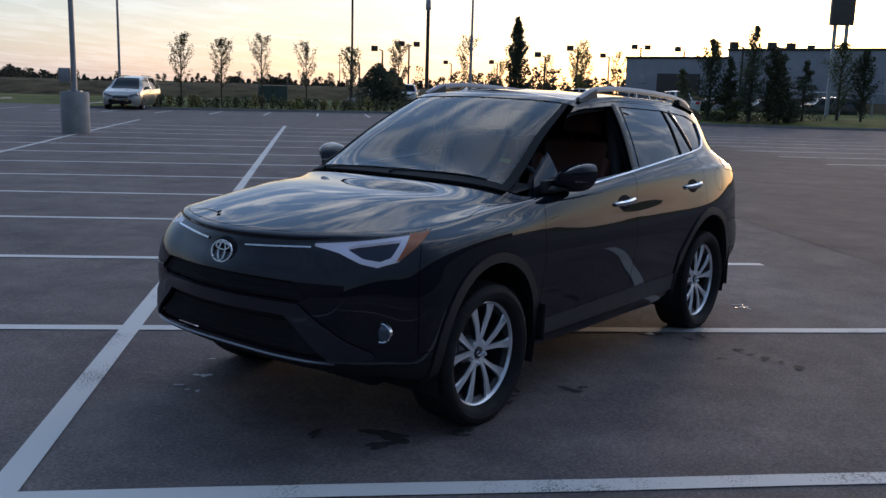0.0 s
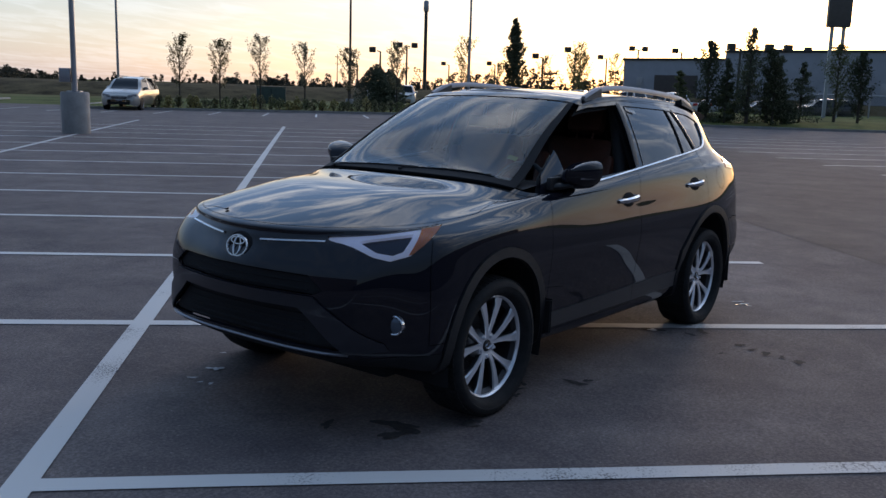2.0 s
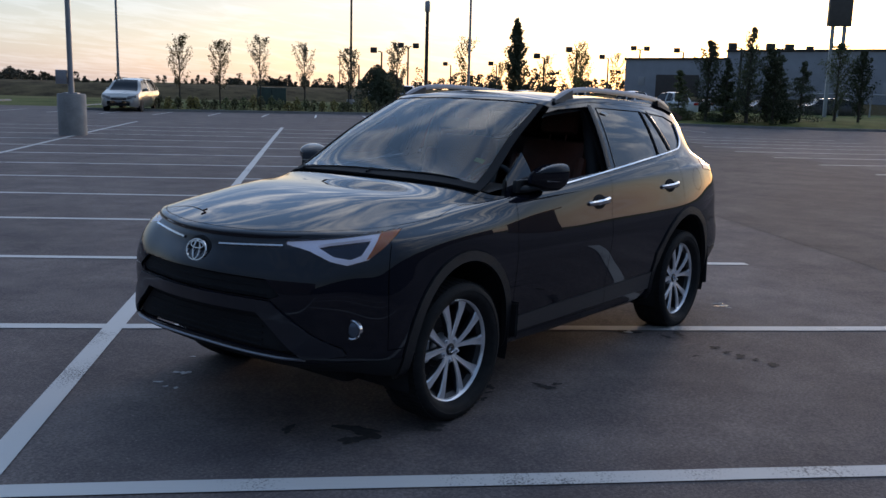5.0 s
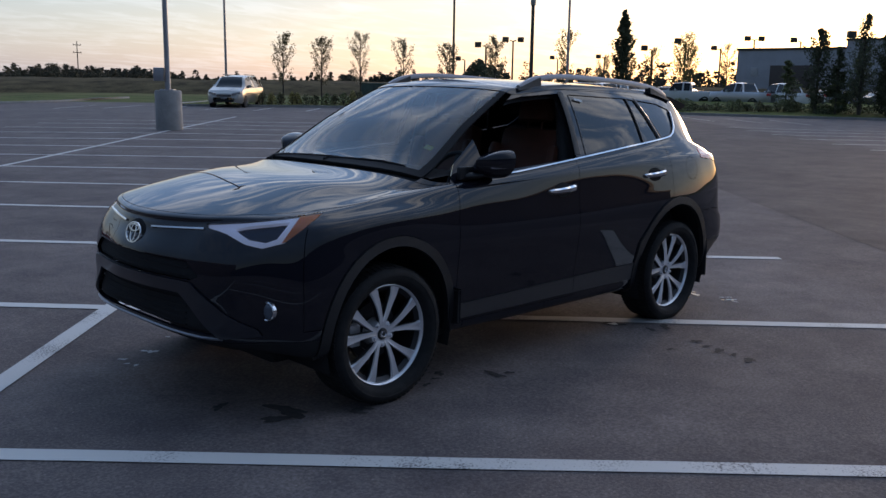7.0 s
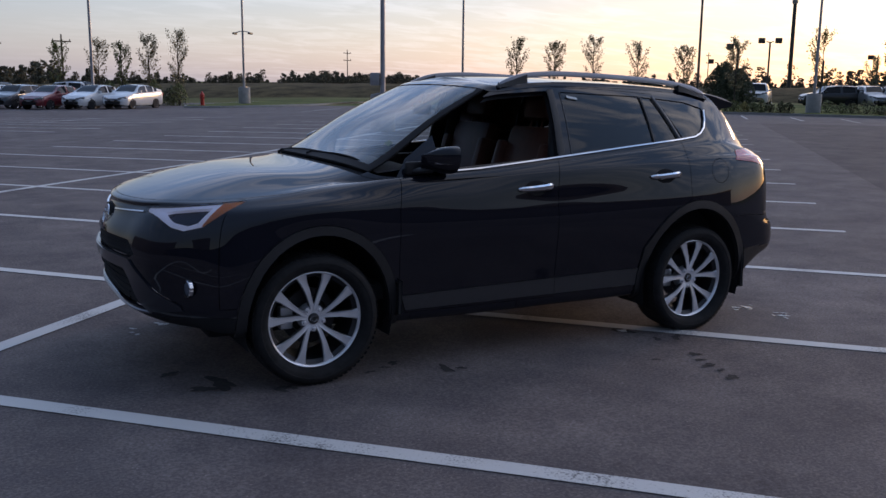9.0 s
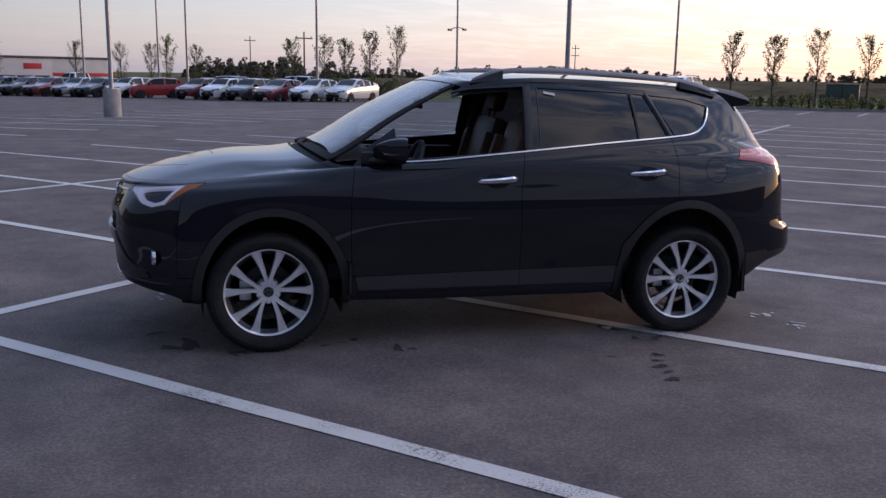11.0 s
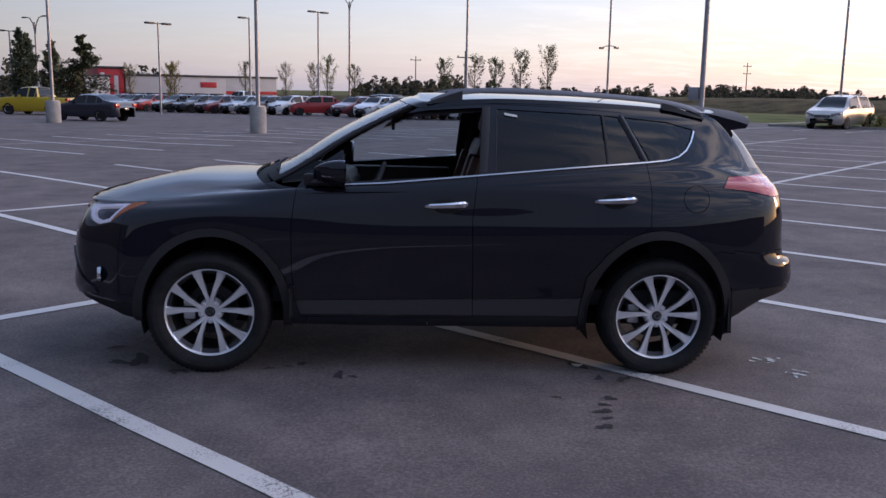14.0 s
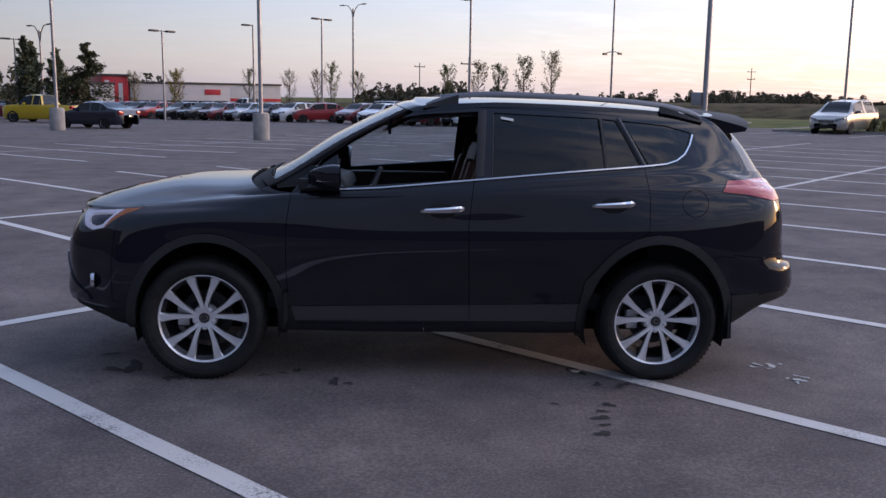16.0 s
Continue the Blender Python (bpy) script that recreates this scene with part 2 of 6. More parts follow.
HEAD_BOWL = material("headlight_bowl", (0.03, 0.036, 0.055), 0.2, 0.5)
PAPER = material("white_sticker", (0.72, 0.72, 0.70), 0.6)
YELLOW_PAPER = material("yellow_sticker", (0.34, 0.33, 0.08), 0.6)


# ---- helpers for things ----
def part(name, bm, mat, parent=None, label="", smooth=True, at=None):
    """Links a bmesh as one mesh object under a thing or a part."""
    mesh = bpy.data.meshes.new(name)
    bm.normal_update()
    bm.to_mesh(mesh)
    bm.free()
    for one in (mat if isinstance(mat, (list, tuple)) else [mat]):
        mesh.materials.append(one)
    if smooth:
        mesh.polygons.foreach_set("use_smooth", [True] * len(mesh.polygons))
        mesh.set_sharp_from_angle(angle=radians(38))
    ob = new(name, mesh)
    ob.parent = parent
    if at is not None:
        ob.matrix_basis = at
    if label:
        ob["label"] = label
    return ob


def thing(name, m, label, category, group="", kind=""):
    ob = new(name)
    ob.empty_display_size = 0.2
    ob.matrix_basis = m
    return tagged(ob, label, category, group, kind)


def box(bm, x0, x1, y0, y1, z0, z1, bevel=0.0, mat=0, m=None):
    made = bmesh.ops.create_cube(bm, size=1)["verts"]
    for v in made:
        v.co = Vector(((x0 + x1) / 2 + v.co.x * (x1 - x0), (y0 + y1) / 2 + v.co.y * (y1 - y0), (z0 + z1) / 2 + v.co.z * (z1 - z0)))
        if m:
            v.co = m @ v.co
    faces = {f for v in made for f in v.link_faces}
    for f in faces:
        f.material_index = mat
    if bevel:
        edges = list({e for f in faces for e in f.edges})
        bmesh.ops.bevel(bm, geom=edges, offset=bevel, segments=2, affect="EDGES", profile=0.6)


def tube(bm, path, radii, sides=12, mat=0, caps=True, squash=1.0):
    """A round tube along a path of points, with a radius for each."""
    rings = []
    path = [Vector(p) for p in path]
    for i, p in enumerate(path):
        d = (path[min(i + 1, len(path) - 1)] - path[max(i - 1, 0)]).normalized()
        side = d.cross(Vector((0, 0, 1))) if abs(d.z) < 0.9 else d.cross(Vector((1, 0, 0)))
        side.normalize()
        up = side.cross(d).normalized()
        r = radii[i] if isinstance(radii, (list, tuple)) else radii
        rings.append([bm.verts.new(p + r * (math.cos(a) * side + squash * math.sin(a) * up)) for a in (2 * math.pi * k / sides for k in range(sides))])
    for a, b in zip(rings, rings[1:]):
        for k in range(sides):
            bm.faces.new((a[k], a[(k + 1) % sides], b[(k + 1) % sides], b[k])).material_index = mat
    if caps:
        bm.faces.new(rings[0][::-1]).material_index = mat
        bm.faces.new(rings[-1]).material_index = mat


def lathe(bm, profile, steps=32, m=None, mat=0, squeeze=None):
    """Turns (radius, height) pairs round the z axis, then places them by m."""
    m = m or Matrix()
    rings = []
    for r, z in profile:
        if r < 1e-5:
            rings.append([bm.verts.new(m @ Vector((0, 0, z)))])
        else:
            rings.append([bm.verts.new(m @ Vector((r * math.cos(2 * math.pi * k / steps), r * math.sin(2 * math.pi * k / steps), z))) for k in range(steps)])
    for a, b in zip(rings, rings[1:]):
        for k in range(steps):
            q = (k + 1) % steps
            if len(a) == 1 and len(b) > 1:
                f = bm.faces.new((a[0], b[k], b[q]))
            elif len(b) == 1 and len(a) > 1:
                f = bm.faces.new((a[k], b[0], a[q]))
            else:
                f = bm.faces.new((a[k], b[k], b[q], a[q]))
            f.material_index = mat


LOT, OUTER = radians(45.0), radians(46.9)             # headings of the stall rows and of the grounds round the lot
ALONG, ACROSS = Vector((math.cos(LOT), math.sin(LOT), 0)), Vector((math.sin(LOT), -math.cos(LOT), 0))
OUT_ALONG, OUT_ACROSS = Vector((math.cos(OUTER), math.sin(OUTER), 0)), Vector((math.sin(OUTER), -math.cos(OUTER), 0))
MIDDLE = Vector((-0.5, -4.5, 0))
# bearing in degrees from the middle: how far the grounds swing round, and how far they are drawn out
SWING = ((-40, .6), (0, .6), (15, .42), (24, -.14), (35, -1.08), (45, -1.88), (62, -2.48), (66, -3.0), (79, -3.5), (86, -4.0), (92, -4.32), (97, -4.7), (103, -5.16), (108, -5.47), (114, -5.75), (140, -6.3))
REACH = ((-40, .94), (15, .94), (25, 1.0), (35, 1.12), (45, 1.22), (62, 1.20), (70, 1.22), (79, 1.12), (88, 1.05), (97, 1.05), (105, .97), (114, .93), (140, .93))


def between(table, a):
    """The value of a table at a, between its rows."""
    for (a0, v0), (a1, v1) in zip(table, table[1:]):
        if a <= a1:
            return v0 + (v1 - v0) * (max(a, a0) - a0) / (a1 - a0)
    return table[-1][1]


def fall(x, y):
    """The lot drains towards the row of parked cars."""
    d, a = math.hypot(x, y + 5), math.degrees(math.atan2(y + 5, x))
    w = min(1.0, max(0.0, (a - 65) / 25)) * min(1.0, max(0.0, (170 - a) / 30))
    return min(.6, .0065 * max(0.0, d - 15)) * w * w * (3 - 2 * w)


def land(x, y):
    """Height of the ground: a gentle cross slope under the car, level far off."""
    return 0.006 - 0.012 * x * math.exp(-(x / 9) ** 2 - (y / 16) ** 2) - fall(x, y)


def lot(s, t, up=0.0):
    """A place on the lot: s metres along the stall rows, t metres across them."""
    p = s * ALONG + t * ACROSS
    return Vector((p.x, p.y, land(p.x, p.y) + up))


def spot(s, t):
    """Plan place of the grounds round the lot, s along and t across; the share by which things there are drawn in."""
    p = s * OUT_ALONG + t * OUT_ACROSS - MIDDLE
    d = e = max(p.length, 1e-6)
    for _ in range(8):
        e = d * (1 - 0.2 * (1 - math.exp(-(max(0.0, e - 22) / 26) ** 1.2)))
    a = math.degrees(math.atan2(p.y, p.x))
    e *= between(REACH, a)
    b = radians(a + between(SWING, a))
    return Vector((e * math.cos(b), e * math.sin(b), 0)) + MIDDLE, .94 * e / d


def site(s, t, up=0.0):
    p, _ = spot(s, t)
    return Vector((p.x, p.y, land(p.x, p.y) + up))


def near(s, t):
    return spot(s, t)[1]

# ---- ground ----
def ground():
    """One sheet to the horizon: fine squares round the car, coarse far off."""
    def steps(limit):
        a = [0.0]
        while a[-1] < limit:
            a.append(a[-1] + max(1.0, a[-1] * 0.09))
        return [-q for q in a[:0:-1]] + a
    axis = steps(2600)
    bm = bmesh.new()
    grid = [[bm.verts.new((x, y, land(x, y))) for y in axis] for x in axis]
    for i in range(len(axis) - 1):
        for j in range(len(axis) - 1):
            bm.faces.new((grid[i][j], grid[i + 1][j], grid[i + 1][j + 1], grid[i][j + 1]))
    ob = part("ground", bm, FIELD)
    return tagged(ob, "flat dry field of brown and green grass", "ground", kind="structure")


def sheet(name, corners, mat, up, label, category):
    """A paved or grassed sheet laid on the ground, between two lot corners (s, t), cut small enough to follow the dip."""
    bm = bmesh.new()
    (s0, t0), (s1, t1) = corners

    def cuts(lo, hi):
        a = {lo, hi} | {float(q) for q in range(int(lo) + 1, int(hi)) if abs(q) < 30 or q % 5 == 0}
        return sorted(a)
    rows = [[bm.verts.new(lot(s, t, up)) for t in cuts(t0, t1)] for s in cuts(s0, s1)]
    for a, b in zip(rows, rows[1:]):
        for j in range(len(a) - 1):
            bm.faces.new((a[j], b[j], b[j + 1], a[j + 1]))
    bmesh.ops.recalc_face_normals(bm, faces=bm.faces)
    if sum(f.normal.z for f in bm.faces) < 0:
        bmesh.ops.reverse_faces(bm, faces=bm.faces)
    return tagged(part(name, bm, mat), label, category, kind="structure")


ground()
sheet("pavement", ((-60, -140), (60, 60)), ASPHALT, 0.012, "worn dark grey asphalt of a car park", "pavement")
sheet("drive_lane", ((-60, 5.45), (36.5, 12.9)), LANE, 0.015, "darker asphalt of the drive lane", "pavement")
LINES = thing("parking_lines", Matrix(), "worn white painted stall lines on asphalt", "road marking", kind="structure")


def line(s0, t0, s1, t1, width=0.115, place=lot):
    a, b = Vector((s0, t0)), Vector((s1, t1))
    d = (b - a).normalized()
    n = Vector((-d.y, d.x)) * width / 2
    bm = bmesh.new()
    count = max(2, int((b - a).length / 0.8))
    prev = None
    for k in range(count + 1):
        c = a + (b - a) * k / count
        wob = 0.004 * math.sin(k * 2.1 + s0)
        pair = [bm.verts.new(place(c.x + n.x + wob, c.y + n.y, 0.017)), bm.verts.new(place(c.x - n.x + wob, c.y - n.y, 0.017))]
        if prev:
            bm.faces.new((prev[0], prev[1], pair[1], pair[0]))
        prev = pair
    bmesh.ops.recalc_face_normals(bm, faces=bm.faces)
    for f in bm.faces:
        if f.normal.z < 0:
            f.normal_flip()
    part("stall_line", bm, LINE_PAINT, LINES, smooth=False)


SPINE_A, SPINE_B, PITCH, FIRST = -1.44, -7.0, 2.51, -1.34
line(-12, SPINE_A, 30.5, SPINE_A + 0.14, 0.125)
line(-4.5, SPINE_B + 0.4, 33.5, SPINE_B - 0.2)
for k in range(-3, 13):
    s = FIRST + k * PITCH
    low = -12.6 if k > 0 else SPINE_A
    skew = .03 if k else .012
    line(s - skew * low, low, s - skew * 4.2, 4.2)
for k in range(14):
    line(9.4 + 2.38 * k - 9.5, -31.0, 9.4 + 2.38 * k - 9.5, -18.0, place=site)
line(-2, -25.5, 31, -25.5, place=site)
for k in range(9):
    line(11.6 + 2.36 * k, 13.3, 14.0 + 2.36 * k, 24.5, place=site)
for k in range(16):
    line(37.2, -17.5 + 2.5 * k, 42.6, -17.5 + 2.5 * k, 0.1, place=site)

# ---- the car: skin ----
# Control rings of the left half, from front middle round the side to rear middle: x back, w half width, z up.
def ring(xs, ws, zs):
    return [Vector((x, -w, z)) for x, w, z in zip(xs, ws, zs)]


RINGS = [
    ring((-.755, -.74, -.68, -.565, -.42, 0, .5, 1, 1.55, 2.15, 2.66, 3.05, 3.34, 3.47, 3.5), (0, .34, .58, .74, .82, .8, .8, .8, .8, .8, .8, .82, .74, .44, 0), (.335, .335, .335, .325, .30, .28, .27, .26, .26, .26, .28, .32, .4, .42, .42)),
    ring((-.815, -.80, -.745, -.585, -.42, 0, .5, 1, 1.55, 2.15, 2.66, 3.08, 3.41, 3.56, 3.585), (0, .35, .61, .765, .865, .87, .855, .855, .855, .855, .87, .87, .77, .45, 0), (.372, .372, .37, .36, .335, .32, .31, .305, .305, .305, .32, .345, .425, .45, .45)),
    ring((-.875, -.865, -.80, -.61, -.42, 0, .47, 1, 1.55, 2.15, 2.66, 3.1, 3.44, 3.58, 3.605), (0, .37, .62, .785, .895, .905, .870, .868, .868, .875, .905, .895, .8, .46, 0), (.42, .42, .42, .43, .44, .45, .45, .45, .45, .46, .47, .46, .5, .51, .51)),
    ring((-.950, -.938, -.853, -.62, -.42, 0, .47, 1, 1.55, 2.15, 2.66, 3.1, 3.43, 3.575, 3.60), (0, .38, .63, .79, .9, .915, .89, .888, .892, .9, .922, .9, .8, .46, 0), (.6, .6, .6, .6, .61, .62, .62, .62, .62, .63, .65, .65, .67, .67, .67)),
    ring((-.958, -.935, -.845, -.61, -.41, 0, .465, 1, 1.55, 2.15, 2.66, 3.07, 3.375, 3.505, 3.53), (0, .37, .63, .782, .885, .91, .905, .910, .914, .920, .930, .905, .8, .46, 0), (.76, .76, .77, .78, .79, .81, .8, .8, .8, .82, .84, .77, .74, .735, .735)),
    ring((-.905, -.885, -.8, -.58, -.38, 0, .46, 1, 1.55, 2.15, 2.66, 3.05, 3.36, 3.49, 3.51), (0, .36, .61, .765, .865, .9, .891, .893, .897, .902, .909, .885, .79, .45, 0), (.87, .875, .885, .9, .92, .95, .95, .95, .955, .97, .99, .98, .97, .96, .96)),
    ring((-.885, -.852, -.738, -.53, -.3, .05, .46, 1, 1.55, 2.15, 2.66, 3.02, 3.33, 3.46, 3.48), (0, .35, .585, .735, .81, .845, .871, .876, .880, .880, .874, .85, .77, .44, 0), (.925, .93, .95, .965, .978, 1.002, 1.024, 1.047, 1.08, 1.11, 1.13, 1.14, 1.12, 1.12, 1.12)),
    ring((-.825, -.787, -.665, -.44, -.2, .12, .47, 1, 1.55, 2.15, 2.64, 3, 3.3, 3.44, 3.46), (0, .34, .56, .7, .765, .8, .852, .866, .87, .866, .85, .818, .74, .43, 0), (.972, .975, .985, .994, 1.010, 1.040, 1.062, 1.085, 1.12, 1.15, 1.175, 1.18, 1.16, 1.16, 1.16)),
    ring((-.3, -.275, -.19, -.04, .10, .28, .53, 1.05, 1.56, 2.14, 2.6, 2.98, 3.29, 3.43, 3.45), (0, .3, .5, .635, .715, .77, .83, .85, .855, .848, .825, .78, .7, .42, 0), (1.100, 1.098, 1.086, 1.066, 1.055, 1.065, 1.088, 1.113, 1.15, 1.195, 1.225, 1.235, 1.185, 1.185, 1.185)),
    ring((.27, .278, .305, .345, .41, .53, .75, 1.15, 1.57, 2.13, 2.56, 2.95, 3.28, 3.41, 3.43), (0, .34, .56, .70, .765, .80, .82, .833, .836, .828, .8, .745, .645, .41, 0), (1.150, 1.147, 1.136, 1.115, 1.090, 1.084, 1.104, 1.14, 1.178, 1.225, 1.262, 1.285, 1.205, 1.205, 1.205)),
    ring((.715, .722, .75, .79, .845, .92, 1.08, 1.35, 1.66, 2.17, 2.57, 2.9, 3.17, 3.27, 3.29), (0, .33, .52, .63, .685, .718, .738, .745, .745, .735, .71, .665, .585, .39, 0), (1.405, 1.4, 1.395, 1.385, 1.362, 1.345, 1.36, 1.385, 1.4, 1.425, 1.43, 1.43, 1.4, 1.4, 1.4)),
    ring((1.1, 1.11, 1.13, 1.16, 1.2, 1.27, 1.37, 1.53, 1.75, 2.2, 2.58, 2.86, 3.04, 3.1, 3.12), (0, .32, .48, .57, .6, .615, .625, .63, .63, .622, .605, .585, .54, .37, 0), (1.595, 1.59, 1.582, 1.572, 1.558, 1.558, 1.572, 1.588, 1.597, 1.59, 1.575, 1.555, 1.545, 1.565, 1.575)),
    ring((1.2, 1.21, 1.22, 1.25, 1.28, 1.34, 1.42, 1.57, 1.78, 2.2, 2.56, 2.82, 2.98, 3.03, 3.05), (0, .27, .4, .49, .525, .54, .55, .552, .552, .545, .53, .51, .46, .32, 0), (1.622, 1.617, 1.61, 1.602, 1.602, 1.606, 1.614, 1.622, 1.627, 1.62, 1.605, 1.587, 1.58, 1.59, 1.597)),
]
MID_ROOF = [Vector((p.x * 0.96 + 0.07, 0, 1.652 - 0.03 * (p.x * 0.96 + 0.07 - 1.8) ** 2)) for p in RINGS[-1]]
RINGS.append(MID_ROOF)
SUB = 8


def curve(points, before, after):
    """Catmull-Rom through the points, SUB steps a span."""
    q = [before, *points, after]
    out = []
    for i in range(1, len(q) - 2):
        a, b, c, d = q[i - 1:i + 3]
        for k in range(SUB):
            t = k / SUB
            out.append(0.5 * (2 * b + (c - a) * t + (2 * a - 5 * b + 4 * c - d) * t * t + (3 * b - a - 3 * c + d) * t ** 3))
    return out + [points[-1].copy()]


def flip(p):
    return Vector((p.x, -p.y, p.z))


def ease(a, b, x):
    q = min(1, max(0, (x - a) / (b - a)))
    return q * q * (3 - 2 * q)


def skin_grid():
    rows = [curve(r, flip(r[1]), flip(r[-2])) for r in RINGS]
    columns = []
    for i in range(len(rows[0])):
        c = [r[i] for r in rows]
        columns.append(curve(c, 2 * c[0] - c[1], flip(c[-2])))
    grid = [[columns[i][j] for i in range(len(columns))] for j in range(len(columns[0]))]      # grid[v][u]
    for _ in range(4):
        old = [[p.copy() for p in r] for r in grid]
        for j in range(1, len(grid) - 1):
            for i in range(len(grid[0])):
                left = old[j][i - 1] if i else flip(old[j][1])
                right = old[j][i + 1] if i < len(grid[0]) - 1 else flip(old[j][-2])
                mean = (left + right + old[j - 1][i] + old[j + 1][i]) / 4
                grid[j][i] = old[j][i].lerp(mean, 0.5)
                if i in (0, len(grid[0]) - 1):
                    grid[j][i].y = 0
    # swept-back nose corners, fuller tail, valance rising behind the rear wheels
    for r in grid:
        for p in r:
            w = abs(p.y)
            if p.x < -.2:
                band = ease(.42, .60, p.z) * (1 - ease(.92, 1.04, p.z))
                p.x += band * (1 - ease(.55, .84, w)) * (.030 + .030 * ease(.05, .42, w)) * ease(.2, .5, -p.x)
            if p.x > 2.9:
                p.x += .028 * ease(2.9, 3.3, p.x) * ease(.40, .60, p.z) * (1 - ease(1.02, 1.2, p.z))
            if p.x > 3.06 and p.z < .56:
                low = .27 + .115 * ease(3.06, 3.34, p.x)
                p.z = low + (p.z - .27) * (.56 - low) / .29
    return grid


def skin():
    """The left half of the skin as a bmesh with layers: u, v along the rings, and the smooth normal."""
    grid = skin_grid()
    bm = bmesh.new()
    lu, lv, ln = bm.verts.layers.float.new("u"), bm.verts.layers.float.new("v"), bm.verts.layers.float_vector.new("n")
    verts = []
    for j, r in enumerate(grid):
        line_ = []
        for i, p in enumerate(r):
            x = bm.verts.new(p)
            x[lu], x[lv] = i / SUB, j / SUB
            line_.append(x)
        verts.append(line_)
    last = len(grid) - 1
    for j in range(last):
        for i in range(len(grid[0]) - 1):
            bm.faces.new((verts[j][i], verts[j + 1][i], verts[j + 1][i + 1], verts[j][i + 1]))
    bmesh.ops.remove_doubles(bm, verts=[q for r in verts[-2:] for q in r], dist=1e-4)
    bm.normal_update()
    if sum(f.normal.z for f in bm.faces if f.calc_center_median().z > 1.6) < 0:
        bmesh.ops.reverse_faces(bm, faces=bm.faces)
        bm.normal_update()
    for x in bm.verts:
        n = x.normal.copy()
        if abs(x.co.y) < 1e-4:
            n.y = 0
            n.normalize()
        x[ln] = n
    return bm


def inside(poly, a, b):
    hit = False
    for (x0, y0), (x1, y1) in zip(poly, poly[1:] + poly[:1]):
        if (y0 > b) != (y1 > b) and a < (x1 - x0) * (b - y0) / (y1 - y0) + x0:
            hit = not hit
    return hit


# views from which outlines are drawn on the skin: two directions in the outline's plane
SIDE = (Vector((1, 0, 0)), Vector((0, 0, 1)))
FRONT = (Vector((0, -1, 0)), Vector((0, 0, 1)))
CORNER = (Vector((1, -0.9, 0)), Vector((0, 0, 1)))


def draw(bm, poly, view, where, closed=True):
    """Cuts the skin along an outline."""
    a, b = view
    across = a.cross(b).normalized()
    pairs = list(zip(poly, poly[1:] + poly[:1])) if closed else list(zip(poly, poly[1:]))
    aa = a.length_squared
    for (x0, y0), (x1, y1) in pairs:
        lo_x, hi_x, lo_y, hi_y = min(x0, x1) - 0.004, max(x0, x1) + 0.004, min(y0, y1) - 0.004, max(y0, y1) + 0.004
        near = []
        for f in bm.faces:
            if not where(f.calc_center_median()):
                continue
            us = [v.co.dot(a) for v in f.verts]
            vs = [v.co.dot(b) for v in f.verts]
            if max(us) > lo_x and min(us) < hi_x and max(vs) > lo_y and min(vs) < hi_y:
                near.append(f)
        if not near:
            continue
        way = a * ((x1 - x0) / aa) + b * (y1 - y0)
        normal = way.cross(across).normalized()
        place = a * (x0 / aa) + b * y0
        geom = near + list({e for f in near for e in f.edges}) + list({v for f in near for v in f.verts})
        bmesh.ops.bisect_plane(bm, geom=geom, dist=1e-5, plane_co=place, plane_no=normal)


def oval(x, z, a, b, n=40):
    return [(x + a * math.cos(2 * math.pi * k / n), z + b * math.sin(2 * math.pi * k / n)) for k in range(n)]


ARCH_F, ARCH_R = oval(.025, .352, .40, .455), oval(2.635, .352, .415, .48)
FLARE_F, FLARE_R = oval(.025, .352, .455, .507), oval(2.635, .352, .468, .535)
SILL_TRIM = [(.50, .350), (2.20, .354), (2.20, .466), (.50, .436)]
DOOR_F = [(.53, .335), (.485, .46), (.475, .65), (.475, .90), (.50, 1.09), (.585, 1.20), (.72, 1.355), (.92, 1.482), (1.12, 1.548), (1.26, 1.568), (1.60, 1.59), (1.542, 1.184), (1.513, .92), (1.535, .335)]
DOOR_R = [(1.535, .335), (1.513, .92), (1.542, 1.184), (1.60, 1.59), (2.0, 1.582), (2.415, 1.558), (2.545, 1.27), (2.565, 1.10), (2.563, .90), (2.35, .78), (2.20, .60), (2.17, .335)]
WINDOW_F = [(.76, 1.125), (.76, 1.335), (.936, 1.447), (1.128, 1.519), (1.257, 1.543), (1.575, 1.565), (1.553, 1.186)]
WINDOW_R = [(1.655, 1.196), (1.668, 1.56), (2.285, 1.541), (2.305, 1.252)]
WINDOW_Q = [(2.325, 1.254), (2.312, 1.538), (2.39, 1.532), (2.52, 1.272)]
WINDOW_D = [(2.435, 1.53), (2.70, 1.508), (2.855, 1.468), (2.845, 1.43), (2.79, 1.345), (2.74, 1.308), (2.575, 1.281)]
PILLAR_D = [(2.300, 1.262), (2.290, 1.535), (2.430, 1.528), (2.570, 1.288)]
FUEL_DOOR = oval(2.835, 1.07, .078, .078, 24)
HEAD = [(-.34, .935), (-.06, .957), (.16, .975), (.37, .99), (.30, .95), (.15, .868), (.02, .845), (-.08, .862), (-.20, .902), (-.34, .922)]
AMBER_PART = [(.37, .99), (.235, .981), (.135, .868), (.22, .885), (.30, .95)]
DARK_PART = [(-.165, .929), (-.09, .940), (.180, .963), (.105, .886), (.040, .870), (-.062, .884)]
TAIL = [(3.00, 1.135), (3.05, 1.20), (3.30, 1.205), (3.45, 1.195), (3.47, 1.09), (3.33, 1.085), (3.26, 1.10), (3.16, 1.12)]
GRILLE_UP = [(-.02, .770), (-.02, .682), (.47, .682), (.52, .705), (.44, .765)]
GRILLE_LOW = [(-.02, .612), (-.02, .44), (.61, .44), (.40, .612)]
